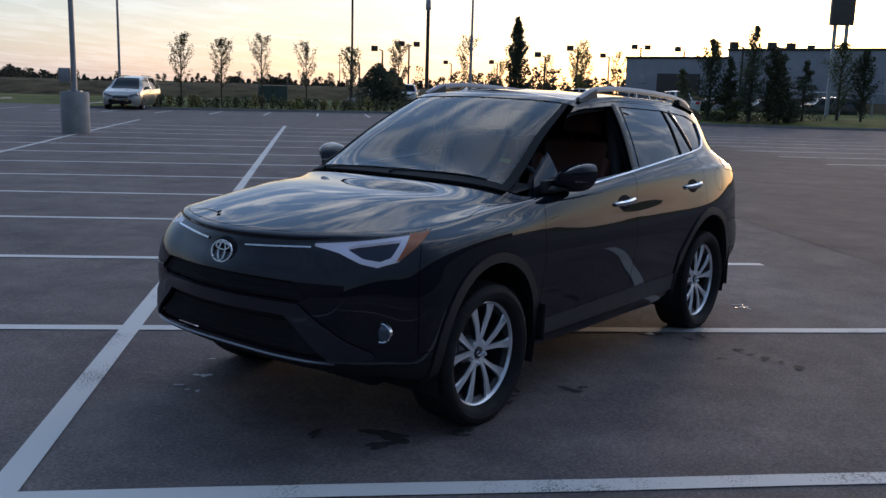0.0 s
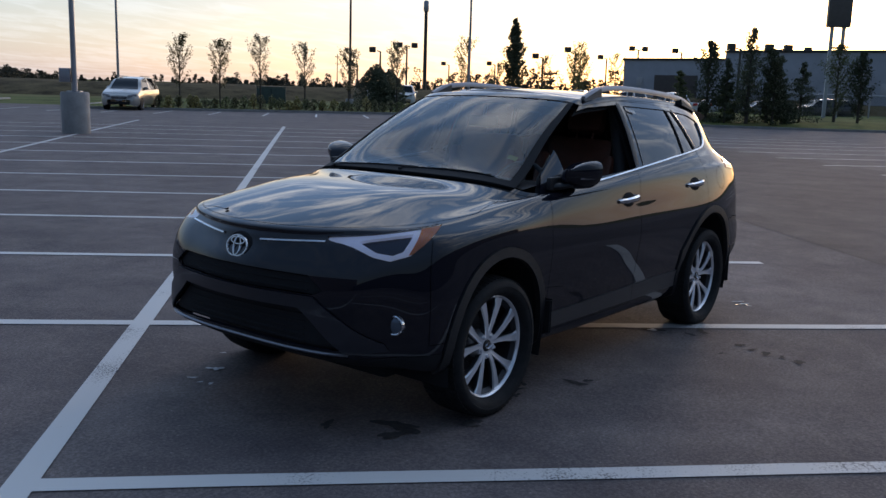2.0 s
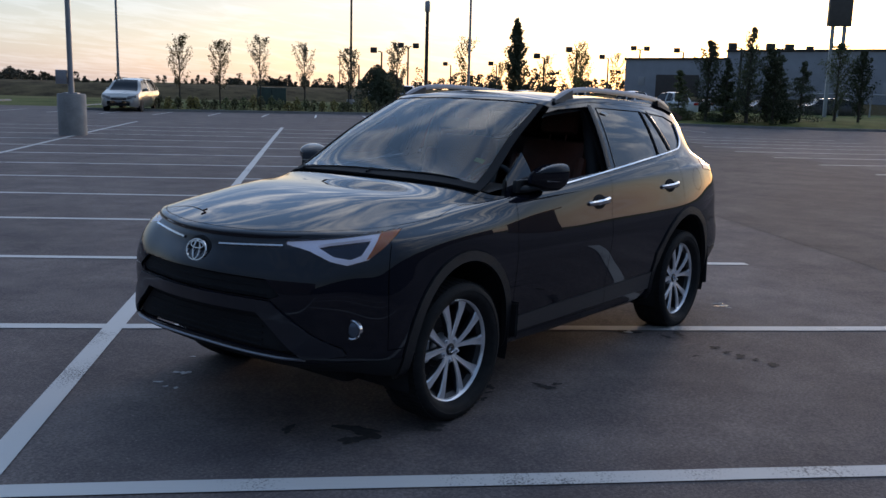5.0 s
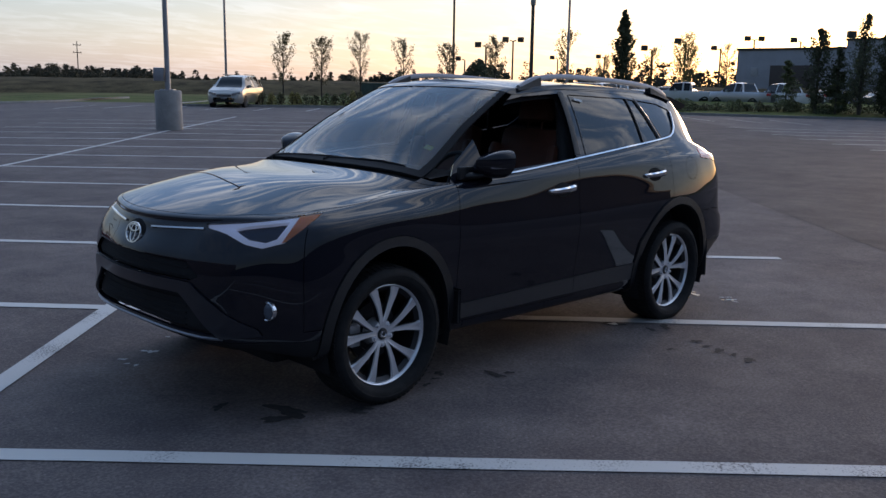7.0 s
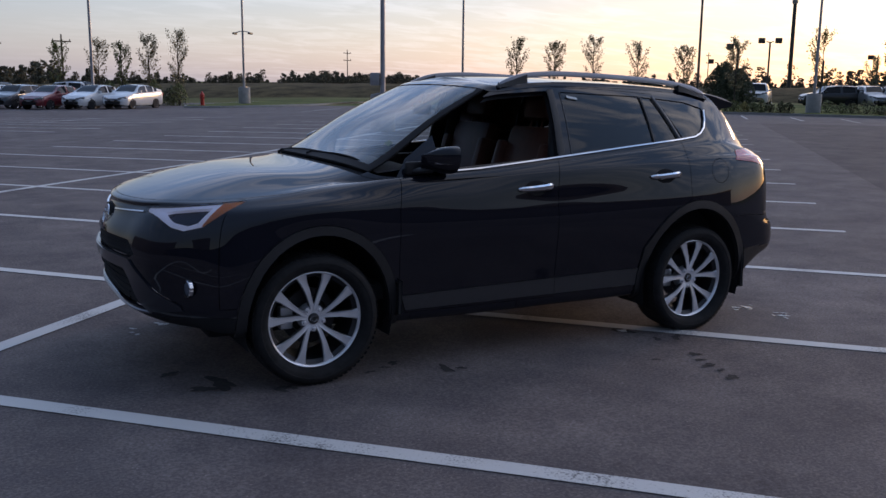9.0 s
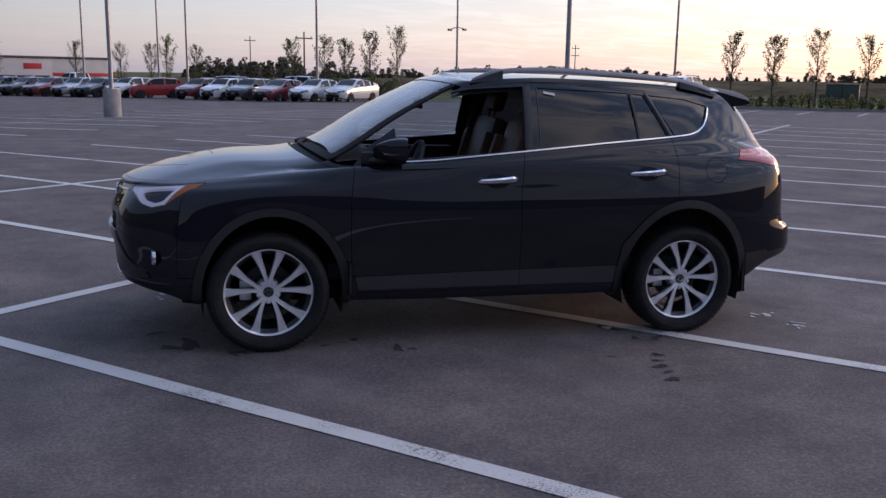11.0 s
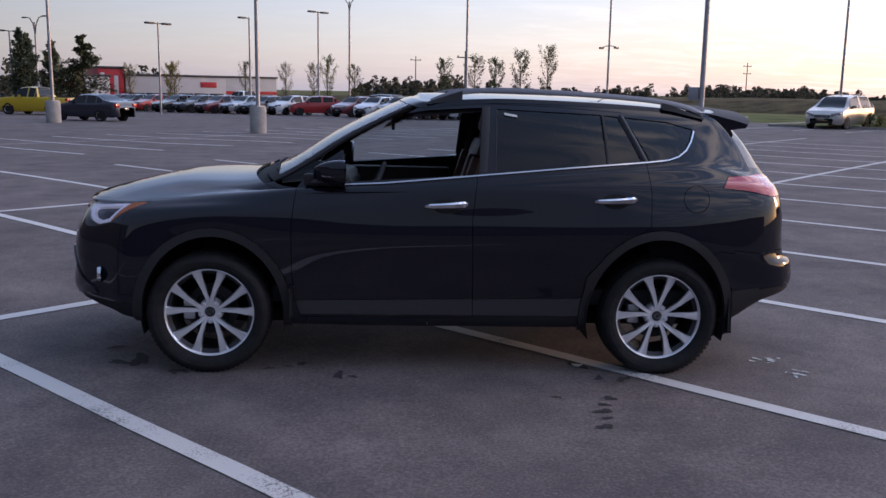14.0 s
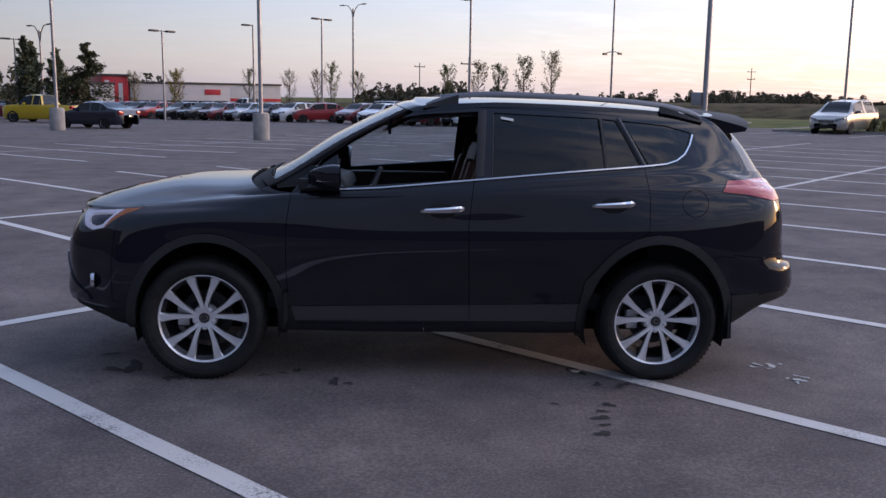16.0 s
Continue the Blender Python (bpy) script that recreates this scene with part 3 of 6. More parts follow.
BLADE = [(-.02, .678), (-.02, .615), (.40, .615), (.625, .425), (.755, .44), (.745, .475), (.48, .675)]


def car_skin():
    bm = skin()
    side = lambda c: c.y < -0.5
    front_end = lambda c: c.x < -0.35 and c.z < 1.0
    for poly, view, where in (
            (ARCH_F, SIDE, lambda c: side(c) and c.x < .7), (FLARE_F, SIDE, lambda c: side(c) and c.x < .7),
            (ARCH_R, SIDE, lambda c: side(c) and c.x > 2), (FLARE_R, SIDE, lambda c: side(c) and c.x > 2),
            (SILL_TRIM, SIDE, lambda c: side(c) and .3 < c.x < 2.4 and c.z < .7),
            (DOOR_F, SIDE, side), (DOOR_R, SIDE, side), (WINDOW_F, SIDE, side), (WINDOW_R, SIDE, side), (WINDOW_Q, SIDE, side), (WINDOW_D, SIDE, side),
            (PILLAR_D, SIDE, lambda c: side(c) and c.z > 1.2), (FUEL_DOOR, SIDE, side), (HEAD, CORNER, lambda c: c.x < -.2 and c.z > .8), (AMBER_PART, CORNER, lambda c: c.x < -.2 and c.z > .8), (DARK_PART, CORNER, lambda c: c.x < -.2 and c.z > .8), (TAIL, SIDE, lambda c: c.y < -.45 and c.x > 2.9),
            (GRILLE_UP, FRONT, front_end), (GRILLE_LOW, FRONT, front_end), (BLADE, FRONT, front_end)):
        draw(bm, poly, view, where)
    return bm


def label_of(f, lu, lv):
    c = f.calc_center_median()
    n = len(f.verts)
    u, v = sum(x[lu] for x in f.verts) / n, sum(x[lv] for x in f.verts) / n
    s, w, corner = (c.x, c.z), -c.y, c.x + 0.9 * -c.y
    if w > .5 and v < 7:
        if inside(ARCH_F, *s) or inside(ARCH_R, *s):
            return "hole"
        if inside(FLARE_F, *s) and c.x < .7:
            return "wheel_arch_trim_front"
        if inside(FLARE_R, *s):
            return "wheel_arch_trim_rear"
    if v < 0.5 and w < 1:
        return "hole"
    if v < 1.75 and u < 4.6 and c.x < -.2 and not (u < 3.6 and (inside(BLADE, w, c.z) or inside(GRILLE_LOW, w, c.z))):
        return "lower_lip"
    if c.x < -.2 and c.z > .8 and inside(HEAD, corner, c.z):
        return "headlight"
    if c.x > 2.9 and w > .45 and inside(TAIL, *s):
        return "tail_light"
    if v >= 11:
        return "roof"
    if 9.125 <= v < 11 and u < 2.75:
        return "windscreen"
    if 9.0 <= v < 11 and u < 3.25:
        return "windscreen_border"
    if 9.25 <= v < 10.75 and u > 11.875:
        return "rear_window"
    if w > .5 and v > 7.5:
        for name, poly in (("front_window", WINDOW_F), ("rear_side_window", WINDOW_R), ("quarter_light", WINDOW_Q), ("rear_quarter_window", WINDOW_D)):
            if inside(poly, *s):
                return name
        if inside(PILLAR_D, *s):
            return "window_pillar"
    if w > .6 and inside(SILL_TRIM, *s) and (inside(DOOR_F, *s) or inside(DOOR_R, *s)):
        return "sill_trim_front" if inside(DOOR_F, *s) else "sill_trim_rear"
    if w > .5 and u > 4:
        if inside(DOOR_F, *s):
            return "front_door"
        if inside(DOOR_R, *s):
            return "rear_door"
        if inside(FUEL_DOOR, *s):
            return "fuel_door"
    if 8.875 <= v < 9.125 and u < 3.25:
        return "cowl"
    if 6.875 <= v < 8.875 and u < 4.5:
        return "hood"
    if c.x < -.35 and v < 7 and u < 3.6:
        if inside(GRILLE_UP, w, c.z):
            return "upper_grille"
        if inside(GRILLE_LOW, w, c.z):
            return "lower_grille"
        if inside(BLADE, w, c.z):
            return "bumper_bar"
        return "front_bumper"
    if u < 6.2 and v < 9 and c.x < .56:
        return "fender" if c.z > .45 or c.x > 0 else "front_bumper"
    if u > 12.375 and v < 11 and c.z > .72:
        return "tailgate"
    if c.x > 3.02 and c.z < .54:
        return "rear_valance"
    if c.x > 2.85 and c.z < .76:
        return "rear_bumper"
    if c.x < 1.3 and w > .4:
        return "windscreen_pillar"
    return "body_side"


def region(faces, layers, depth=0.014, gap=0.0018, push=0.0, both=False, rim=True):
    """A panel cut from the skin: its own bmesh, edge drawn in a little and folded inwards, with the smooth normals kept."""
    ln = layers
    bm = bmesh.new()
    lay = bm.verts.layers.float_vector.new("n")
    tag = bm.faces.layers.int.new("skin")
    made = {}
    def vert(v, side):
        key = (v.index, side)
        if key not in made:
            n = v[ln].copy()
            if n.length < 1e-6:
                n = Vector((0, 0, 1))
            n.normalize()
            p = v.co + n * push
            if side:
                p, n = flip(p), flip(n)
            q = bm.verts.new(p)
            q[lay] = n
            made[key] = q
        return made[key]
    for f in faces:
        for side in ((0, 1) if both else (0,)):
            vs = [vert(v, side) for v in f.verts]
            g = bm.faces.new(vs[::-1] if side else vs)
            g[tag] = 1
    if both:
        bmesh.ops.remove_doubles(bm, verts=[v for v in bm.verts if abs(v.co.y) < 1e-4], dist=2e-4)
    if rim:
        edges = [e for e in bm.edges if len(e.link_faces) == 1]
        pull = {}
        for e in edges:
            c = e.link_faces[0].calc_center_median()
            for v in e.verts:
                d = e.verts[1].co - e.verts[0].co
                if d.length < 1e-7:
                    continue
                d.normalize()
                inw = c - v.co
                inw -= d * inw.dot(d)
                if inw.length > 1e-7:
                    pull[v] = pull.get(v, Vector()) + inw.normalized()
        for v, d in pull.items():
            if d.length > 1e-6:
                v.co += d.normalized() * gap
        got = bmesh.ops.extrude_edge_only(bm, edges=edges)["geom"]
        for g in got:
            if isinstance(g, bmesh.types.BMVert):
                n = g[lay]
                g.co -= Vector(n) * depth
            elif isinstance(g, bmesh.types.BMFace):
                g[tag] = 0
    return bm


def skin_part(name, bm, mat, parent, label=""):
    """Links a panel, with the normals of the smooth skin on its outer faces."""
    tag, lay = bm.faces.layers.int["skin"], bm.verts.layers.float_vector["n"]
    bm.normal_update()
    normals = []
    for f in bm.faces:
        for l in f.loops:
            normals.append(Vector(l.vert[lay]).normalized() if f[tag] else f.normal.copy())
    mesh = bpy.data.meshes.new(name)
    bm.to_mesh(mesh)
    bm.free()
    mesh.materials.append(mat)
    mesh.polygons.foreach_set("use_smooth", [True] * len(mesh.polygons))
    mesh.normals_split_custom_set([tuple(n) for n in normals])
    ob = new(name, mesh)
    ob.parent = parent
    if label:
        ob["label"] = label
    return ob


CAR = thing("car", Matrix.Translation((0.009, 0.010, 0.016)) @ pose(0, 0, 0, 0, 0.6875, -1.2) @ Matrix.Scale(.984, 4), "gloss black sport utility car with chrome trim, driver's window open", "car")
bm = car_skin()
bm.verts.index_update()
LU, LV, LN = bm.verts.layers.float["u"], bm.verts.layers.float["v"], bm.verts.layers.float_vector["n"]
PANELS = {}
for f in bm.faces:
    PANELS.setdefault(label_of(f, LU, LV), []).append(f)


def tidy(name):
    """Gives the stray islands of a panel to the neighbour that they share most edges with."""
    left, islands = set(PANELS[name]), []
    while left:
        heap, isle = [left.pop()], []
        while heap:
            f = heap.pop()
            isle.append(f)
            for e in f.edges:
                for g in e.link_faces:
                    if g in left:
                        left.discard(g)
                        heap.append(g)
        islands.append(isle)
    islands.sort(key=lambda i: -sum(f.calc_area() for f in i))
    owner = {f: k for k, fs in PANELS.items() for f in fs}
    for isle in islands[1:]:
        near_by = collections.Counter(owner[g] for f in isle for e in f.edges for g in e.link_faces if owner[g] not in (name, "hole"))
        if near_by:
            PANELS[name] = [f for f in PANELS[name] if f not in set(isle)]
            PANELS[near_by.most_common(1)[0][0]] += isle


for name in ("windscreen_pillar", "body_side", "fender", "rear_bumper"):
    tidy(name)
from mathutils.bvhtree import BVHTree
SKIN = BVHTree.FromBMesh(bm)


def on_skin(start, way):
    """The place and normal where a ray meets the skin."""
    p, n, _, _ = SKIN.ray_cast(Vector(start), Vector(way).normalized())
    return (p, n) if p else (Vector(start), -Vector(way).normalized())


def at_side(x, z, out=0.0):
    p, n = on_skin((x, -2, z), (0, 1, 0))
    return p + n * out if n.y < 0 else p - n * out


SINGLE = {"front_bumper": PAINT, "lower_lip": BLACK, "upper_grille": BLACK, "lower_grille": BLACK, "bumper_bar": BAR, "hood": PAINT, "cowl": BLACK, "windscreen": CLEAR_GLASS, "windscreen_border": BLACK, "roof": PAINT,
          "rear_window": REAR_GLASS, "tailgate": PAINT, "rear_bumper": PAINT, "rear_valance": TRIM}
PAIRS = {"body_side": PAINT, "window_pillar": BLACK, "windscreen_pillar": PAINT, "fender": PAINT, "front_door": PAINT, "rear_door": PAINT, "wheel_arch_trim_front": TRIM, "wheel_arch_trim_rear": TRIM, "sill_trim_front": SATIN, "sill_trim_rear": SATIN,
         "fuel_door": PAINT, "rear_side_window": PRIVACY_GLASS, "quarter_light": PRIVACY_GLASS, "rear_quarter_window": PRIVACY_GLASS, "tail_light": RED_LENS, "headlight": LENS}
PUSH = {"wheel_arch_trim_front": .010, "wheel_arch_trim_rear": .010, "sill_trim_front": .006, "sill_trim_rear": .006, "upper_grille": -.018, "lower_grille": -.020, "bumper_bar": .010,
        "windscreen": -.004, "rear_window": -.004, "rear_side_window": -.006, "quarter_light": -.006, "rear_quarter_window": -.006, "tail_light": .003, "cowl": -.020, "windscreen_border": .001}
PART_NAME = {"wheel_arch_trim_front": "wheel_arch_trim", "wheel_arch_trim_rear": "wheel_arch_trim", "sill_trim_front": "sill_trim", "sill_trim_rear": "sill_trim"}
DEPTH = {"wheel_arch_trim_front": .03, "wheel_arch_trim_rear": .03, "sill_trim_front": .02, "sill_trim_rear": .02}
PART_LABEL = {"windscreen": "clear laminated windscreen", "rear_window": "dark tinted rear window", "tail_light": "red plastic tail light", "headlight": "clear headlight lens",
              "sill_trim_front": "grey plastic sill strip", "sill_trim_rear": "grey plastic sill strip"}
MADE = {}
for name, mat in SINGLE.items():
    if name in PANELS:
        MADE[name] = skin_part(name, region(PANELS[name], LN, push=PUSH.get(name, 0), both=True), mat, CAR, PART_LABEL.get(name, ""))
for name, mat in PAIRS.items():
    if name not in PANELS:
        continue
    flat = name in ("rear_side_window", "quarter_light", "rear_quarter_window", "headlight")
    left = skin_part(PART_NAME.get(name, name), region(PANELS[name], LN, depth=DEPTH.get(name, .014), push=PUSH.get(name, 0), rim=not flat), mat, CAR, PART_LABEL.get(name, ""))
    half = [f for f in PANELS[name]]
    whole = region(half, LN, depth=DEPTH.get(name, .014), push=PUSH.get(name, 0), rim=not flat)
    lay = whole.verts.layers.float_vector["n"]
    for v in whole.verts:
        v.co = flip(v.co)
        v[lay] = flip(Vector(v[lay]))
    bmesh.ops.reverse_faces(whole, faces=whole.faces)
    right = skin_part(PART_NAME.get(name, name), whole, mat, CAR, PART_LABEL.get(name, ""))
    MADE[name] = (left, right)
# behind each headlight lens: silver light guide, dark bowl and amber corner
for name, poly, mat, back, lab in (("light_guide", None, GUIDE, -.012, "bluish silver light guide"), ("headlight_bowl", DARK_PART, HEAD_BOWL, -.035, "dark headlight bowl"), ("turn_lamp", AMBER_PART, AMBER, -.006, "amber turn lamp")):
    chosen = []
    for f in PANELS["headlight"]:
        c = f.calc_center_median()
        mark = (c.x - 0.9 * c.y, c.z)
        in_dark, in_amber = inside(DARK_PART, *mark), inside(AMBER_PART, *mark)
        if (poly is DARK_PART and in_dark) or (poly is AMBER_PART and in_amber) or (poly is None and not in_dark and not in_amber):
            chosen.append(f)
    for k in (0, 1):
        piece = region(chosen, LN, push=back, depth=.02, gap=0)
        if k:
            lay = piece.verts.layers.float_vector["n"]
            for v in piece.verts:
                v.co, v[lay] = flip(v.co), flip(Vector(v[lay]))
            bmesh.ops.reverse_faces(piece, faces=piece.faces)
        skin_part(name, piece, mat, MADE["headlight"][k], lab)
# the passenger's window is closed, the driver's stands open
pane = region(PANELS["front_window"], LN, push=-.006, rim=False)
lay = pane.verts.layers.float_vector["n"]
for v in pane.verts:
    v.co = flip(v.co)
    v[lay] = flip(Vector(v[lay]))
bmesh.ops.reverse_faces(pane, faces=pane.faces)
skin_part("front_side_window", pane, CLEAR_GLASS, CAR, "clear passenger window, closed")
# lining: the inner face of the cabin walls, dark
shell = [f for k in ("front_door", "rear_door", "body_side", "roof", "fender", "tailgate", "sill_trim_front", "sill_trim_rear") for f in PANELS.get(k, []) if f.calc_center_median().x > .35]
inner = region(shell, LN, push=-.045, both=True, rim=False)
bmesh.ops.reverse_faces(inner, faces=inner.faces)
for v in inner.verts:
    v[inner.verts.layers.float_vector["n"]] = -Vector(v[inner.verts.layers.float_vector["n"]])
skin_part("cabin_lining", inner, DASH, CAR, "dark grey plastic cabin lining")
bm.free()
pan = bmesh.new()
box(pan, -.50, 3.02, -.60, .60, .235, .33, .03)
part("underside", pan, BLACK, CAR, "dark underside")

# ---- the car: fittings ----
RAIL = material("silver_rail", (0.24, 0.24, 0.26), 0.34, 0.8)

def wheel(x, side):
    """A wheel with its rim as the part and the tyre, cap, nuts and disc under it; its axis lies along y."""
    out = Matrix.Translation((x, side * .785, .352)) @ (pose(0, 0, 0, 90, 0, 0) if side < 0 else pose(0, 0, 0, -90, 0, 0))
    bm = bmesh.new()
    # barrel and lip
    lathe(bm, [(.247, .066), (.251, .076), (.256, .079), (.263, .077), (.267, .069), (.257, .056), (.247, .056), (.247, .066)], 64)
    bmesh.ops.recalc_face_normals(bm, faces=bm.faces)
    rim = part("wheel", bm, ALLOY, CAR, "polished ten-spoke alloy wheel", at=out)
    bm = bmesh.new()
    lathe(bm, [(.205, -.10), (.217, -.02), (.226, .045), (.248, .062), (.250, .050), (.235, -.10)], 48)
    bmesh.ops.recalc_face_normals(bm, faces=bm.faces)
    part("barrel", bm, DARK_ALLOY, rim, "dark inner barrel")
    bm = bmesh.new()
    lathe(bm, [(0, .046), (.040, .048), (.066, .044), (.074, .028), (.074, -.02), (0, -.02)], 40)
    part("hub", bm, ALLOY, rim)
    for k in range(5):
        for turn in (-17.0, 17.0):
            a = radians(90 + 72 * k + turn)
            b = radians(90 + 72 * k + turn * 0.42)
            d0, d1 = Vector((math.cos(b), math.sin(b), 0)), Vector((math.cos(a), math.sin(a), 0))
            n0, n1 = Vector((-d0.y, d0.x, 0)), Vector((-d1.y, d1.x, 0))
            bm = bmesh.new()
            rows = []
            for r, w, z, d, n in ((.040, .0115, .052, d0, n0), (.085, .0135, .062, d0.lerp(d1, .3).normalized(), n0), (.15, .0170, .069, d0.lerp(d1, .68).normalized(), n0.lerp(n1, .6).normalized()), (.21, .0235, .071, d0.lerp(d1, .95).normalized(), n1), (.250, .033, .068, d1, n1)):
                c = d * r
                rows.append([bm.verts.new(c + n * q + Vector((0, 0, h))) for q, h in ((-w, z - .034), (-w * .96, z - .009), (-w * .70, z - .001), (0, z - .004), (w * .70, z - .001), (w * .96, z - .009), (w, z - .034))])
            for p, q in zip(rows, rows[1:]):
                for i in range(6):
                    bm.faces.new((p[i], p[i + 1], q[i + 1], q[i])).material_index = int(i in (0, 5))
            bmesh.ops.recalc_face_normals(bm, faces=bm.faces)
            part("spoke", bm, [ALLOY, DARK_ALLOY], rim)
    bm = bmesh.new()
    lathe(bm, [(.225, -.105), (.240, -.112), (.270, -.122), (.310, -.125), (.338, -.112), (.349, -.092), (.3515, -.06), (.352, 0), (.3515, .06), (.349, .092), (.338, .112), (.318, .123), (.308, .1235), (.306, .121), (.292, .1195), (.276, .112), (.262, .085), (.255, .070)], 64)
    part("tyre", bm, RUBBER, rim, "black rubber tyre")
    bm = bmesh.new()
    for k in range(72):
        for z0, z1, slant in ((-.105, -.040, .03), (-.030, .030, -.02), (.040, .105, .03)):
            a = 2 * math.pi * k / 72
            vs = []
            for da, z, r in ((0, z0, .3525), (.052, z0, .3525), (.052 + slant, z1, .3525), (slant, z1, .3525)):
                edge = .3525 if abs(z) < .1 else .347
                vs.append(bm.verts.new((edge * math.cos(a + da), edge * math.sin(a + da), z)))
            bm.faces.new(vs)
    solid = bmesh.ops.extrude_face_region(bm, geom=bm.faces[:])["geom"]
    for g in solid:
        if isinstance(g, bmesh.types.BMVert):
            q = Vector((g.co.x, g.co.y, 0)).normalized() * .004
            g.co += q
    tread = part("tread", bm, RUBBER, rim, smooth=False)
    tread["kind"] = "stuff"
    bm = bmesh.new()
    lathe(bm, [(0, .058), (.022, .057), (.029, .054), (.031, .049)], 32)
    part("centre_cap", bm, DARK_ALLOY, rim, "dark round centre cap")
    bm = bmesh.new()
    for r in (.020, .011):
        lathe(bm, [(r, .0575), (r + .0015, .060), (r + .003, .0575)], 24, m=pose(0, 0, 0) @ Matrix.Diagonal((1, .72 if r > .015 else 1.0, 1, 1)))
    part("cap_badge", bm, CHROME, rim)
    for k in range(5):
        a = radians(90 + 36 + 72 * k)
        bm = bmesh.new()
        lathe(bm, [(.0095, .040), (.0095, .058), (.007, .062), (0, .062)], 6, m=Matrix.Translation((.055 * math.cos(a), .055 * math.sin(a), 0)))
        lathe(bm, [(.0155, .047), (.0155, .050), (.0095, .050)], 16, m=Matrix.Translation((.055 * math.cos(a), .055 * math.sin(a), 0)))
        part("wheel_nut", bm, ALLOY, rim)
    bm = bmesh.new()
    lathe(bm, [(0, -.04), (.10, -.04), (.105, -.025), (.150, -.025), (.150, -.048), (0, -.048)], 40)
    part("brake_disc", bm, DARK_ALLOY, rim, "dull steel brake disc")
    bm = bmesh.new()
    box(bm, -.165, -.095, -.06, .06, -.07, -.005, .012)
    part("brake_caliper", bm, ALLOY, rim)


for axle in (0.0, 2.66):
    for side in (-1, 1):
        wheel(axle, side)
for x, a, b in ((.025, .41, .465), (2.635, .425, .49)):
    for side in (-1, 1):
        bm = bmesh.new()
        rings_ = []
        for y in (.40, .885 if x < 1 else .90):
            rings_.append([bm.verts.new((x + a * math.cos(t), side * y, .352 + b * math.sin(t))) for t in (radians(-16 + 212 * k / 24) for k in range(25))])
        for k in range(24):
            bm.faces.new((rings_[0][k], rings_[0][k + 1], rings_[1][k + 1], rings_[1][k]))
        bm.faces.new(rings_[0])
        part("wheel_arch_liner", bm, BLACK, CAR, "black plastic arch liner")


def strip(path, width, thick, mat, name, parent, label="", normal=None):
    """A slim bevelled bar along a path of (place, normal)."""
    bm = bmesh.new()
    rows = []
    for i, (p, n) in enumerate(path):
        d = (path[min(i + 1, len(path) - 1)][0] - path[max(i - 1, 0)][0]).normalized()
        s = d.cross(n).normalized()
        rows.append([bm.verts.new(p + s * a * width / 2 + n * b * thick) for a, b in ((-1, -.5), (-1, .4), (-.6, 1), (.6, 1), (1, .4), (1, -.5))])
    for a, b in zip(rows, rows[1:]):
        for k in range(5):
            bm.faces.new((a[k], a[k + 1], b[k + 1], b[k]))
    bm.faces.new(rows[0][::-1])
    bm.faces.new(rows[-1])
    bmesh.ops.recalc_face_normals(bm, faces=bm.faces)
    return part(name, bm, mat, parent, label)


def side_path(points, count, out=0.0, side=-1):
    """Points along a side outline (x, z), laid on the skin."""
    lengths = [0.0]
    for (x0, z0), (x1, z1) in zip(points, points[1:]):
        lengths.append(lengths[-1] + math.hypot(x1 - x0, z1 - z0))
    made = []
    for k in range(count + 1):
        q = lengths[-1] * k / count
        i = max(j for j in range(len(points) - 1) if lengths[j] <= q + 1e-9)
        f = (q - lengths[i]) / (lengths[i + 1] - lengths[i])
        x, z = points[i][0] + f * (points[i + 1][0] - points[i][0]), points[i][1] + f * (points[i + 1][1] - points[i][1])
        p, n = on_skin((x, -2, z), (0, 1, 0))
        if n.y > 0:
            n = -n
        p = p + n * out
        made.append((p, n) if side < 0 else (flip(p), flip(n)))
    return made


CHROME_LINE = [(.70, 1.103), (1.0, 1.122), (1.55, 1.177), (2.1, 1.232), (2.56, 1.272), (2.68, 1.285), (2.75, 1.308), (2.80, 1.345), (2.835, 1.395), (2.862, 1.455)]
for side in (-1, 1):
    strip(side_path(CHROME_LINE, 70, .004, side), .014, .006, CHROME, "window_strip", CAR, "chrome window strip")
    # frame of the rear door window: a pale upright edge
    strip(side_path([(1.648, 1.20), (1.662, 1.558)], 14, .0, side), .008, .004, SATIN, "window_seal", CAR)
    strip(side_path([(1.575, 1.20), (1.60, 1.575)], 14, -.002, side), .05, .004, TRIM, "pillar_trim", CAR, "satin black door pillar trim")
    strip(side_path([(2.314, 1.25), (2.300, 1.54)], 14, -.001, side), .016, .005, TRIM, "window_divider", CAR)
    strip(side_path([(2.545, 1.275), (2.41, 1.545)], 14, -.001, side), .026, .005, PAINT, "window_divider", CAR)


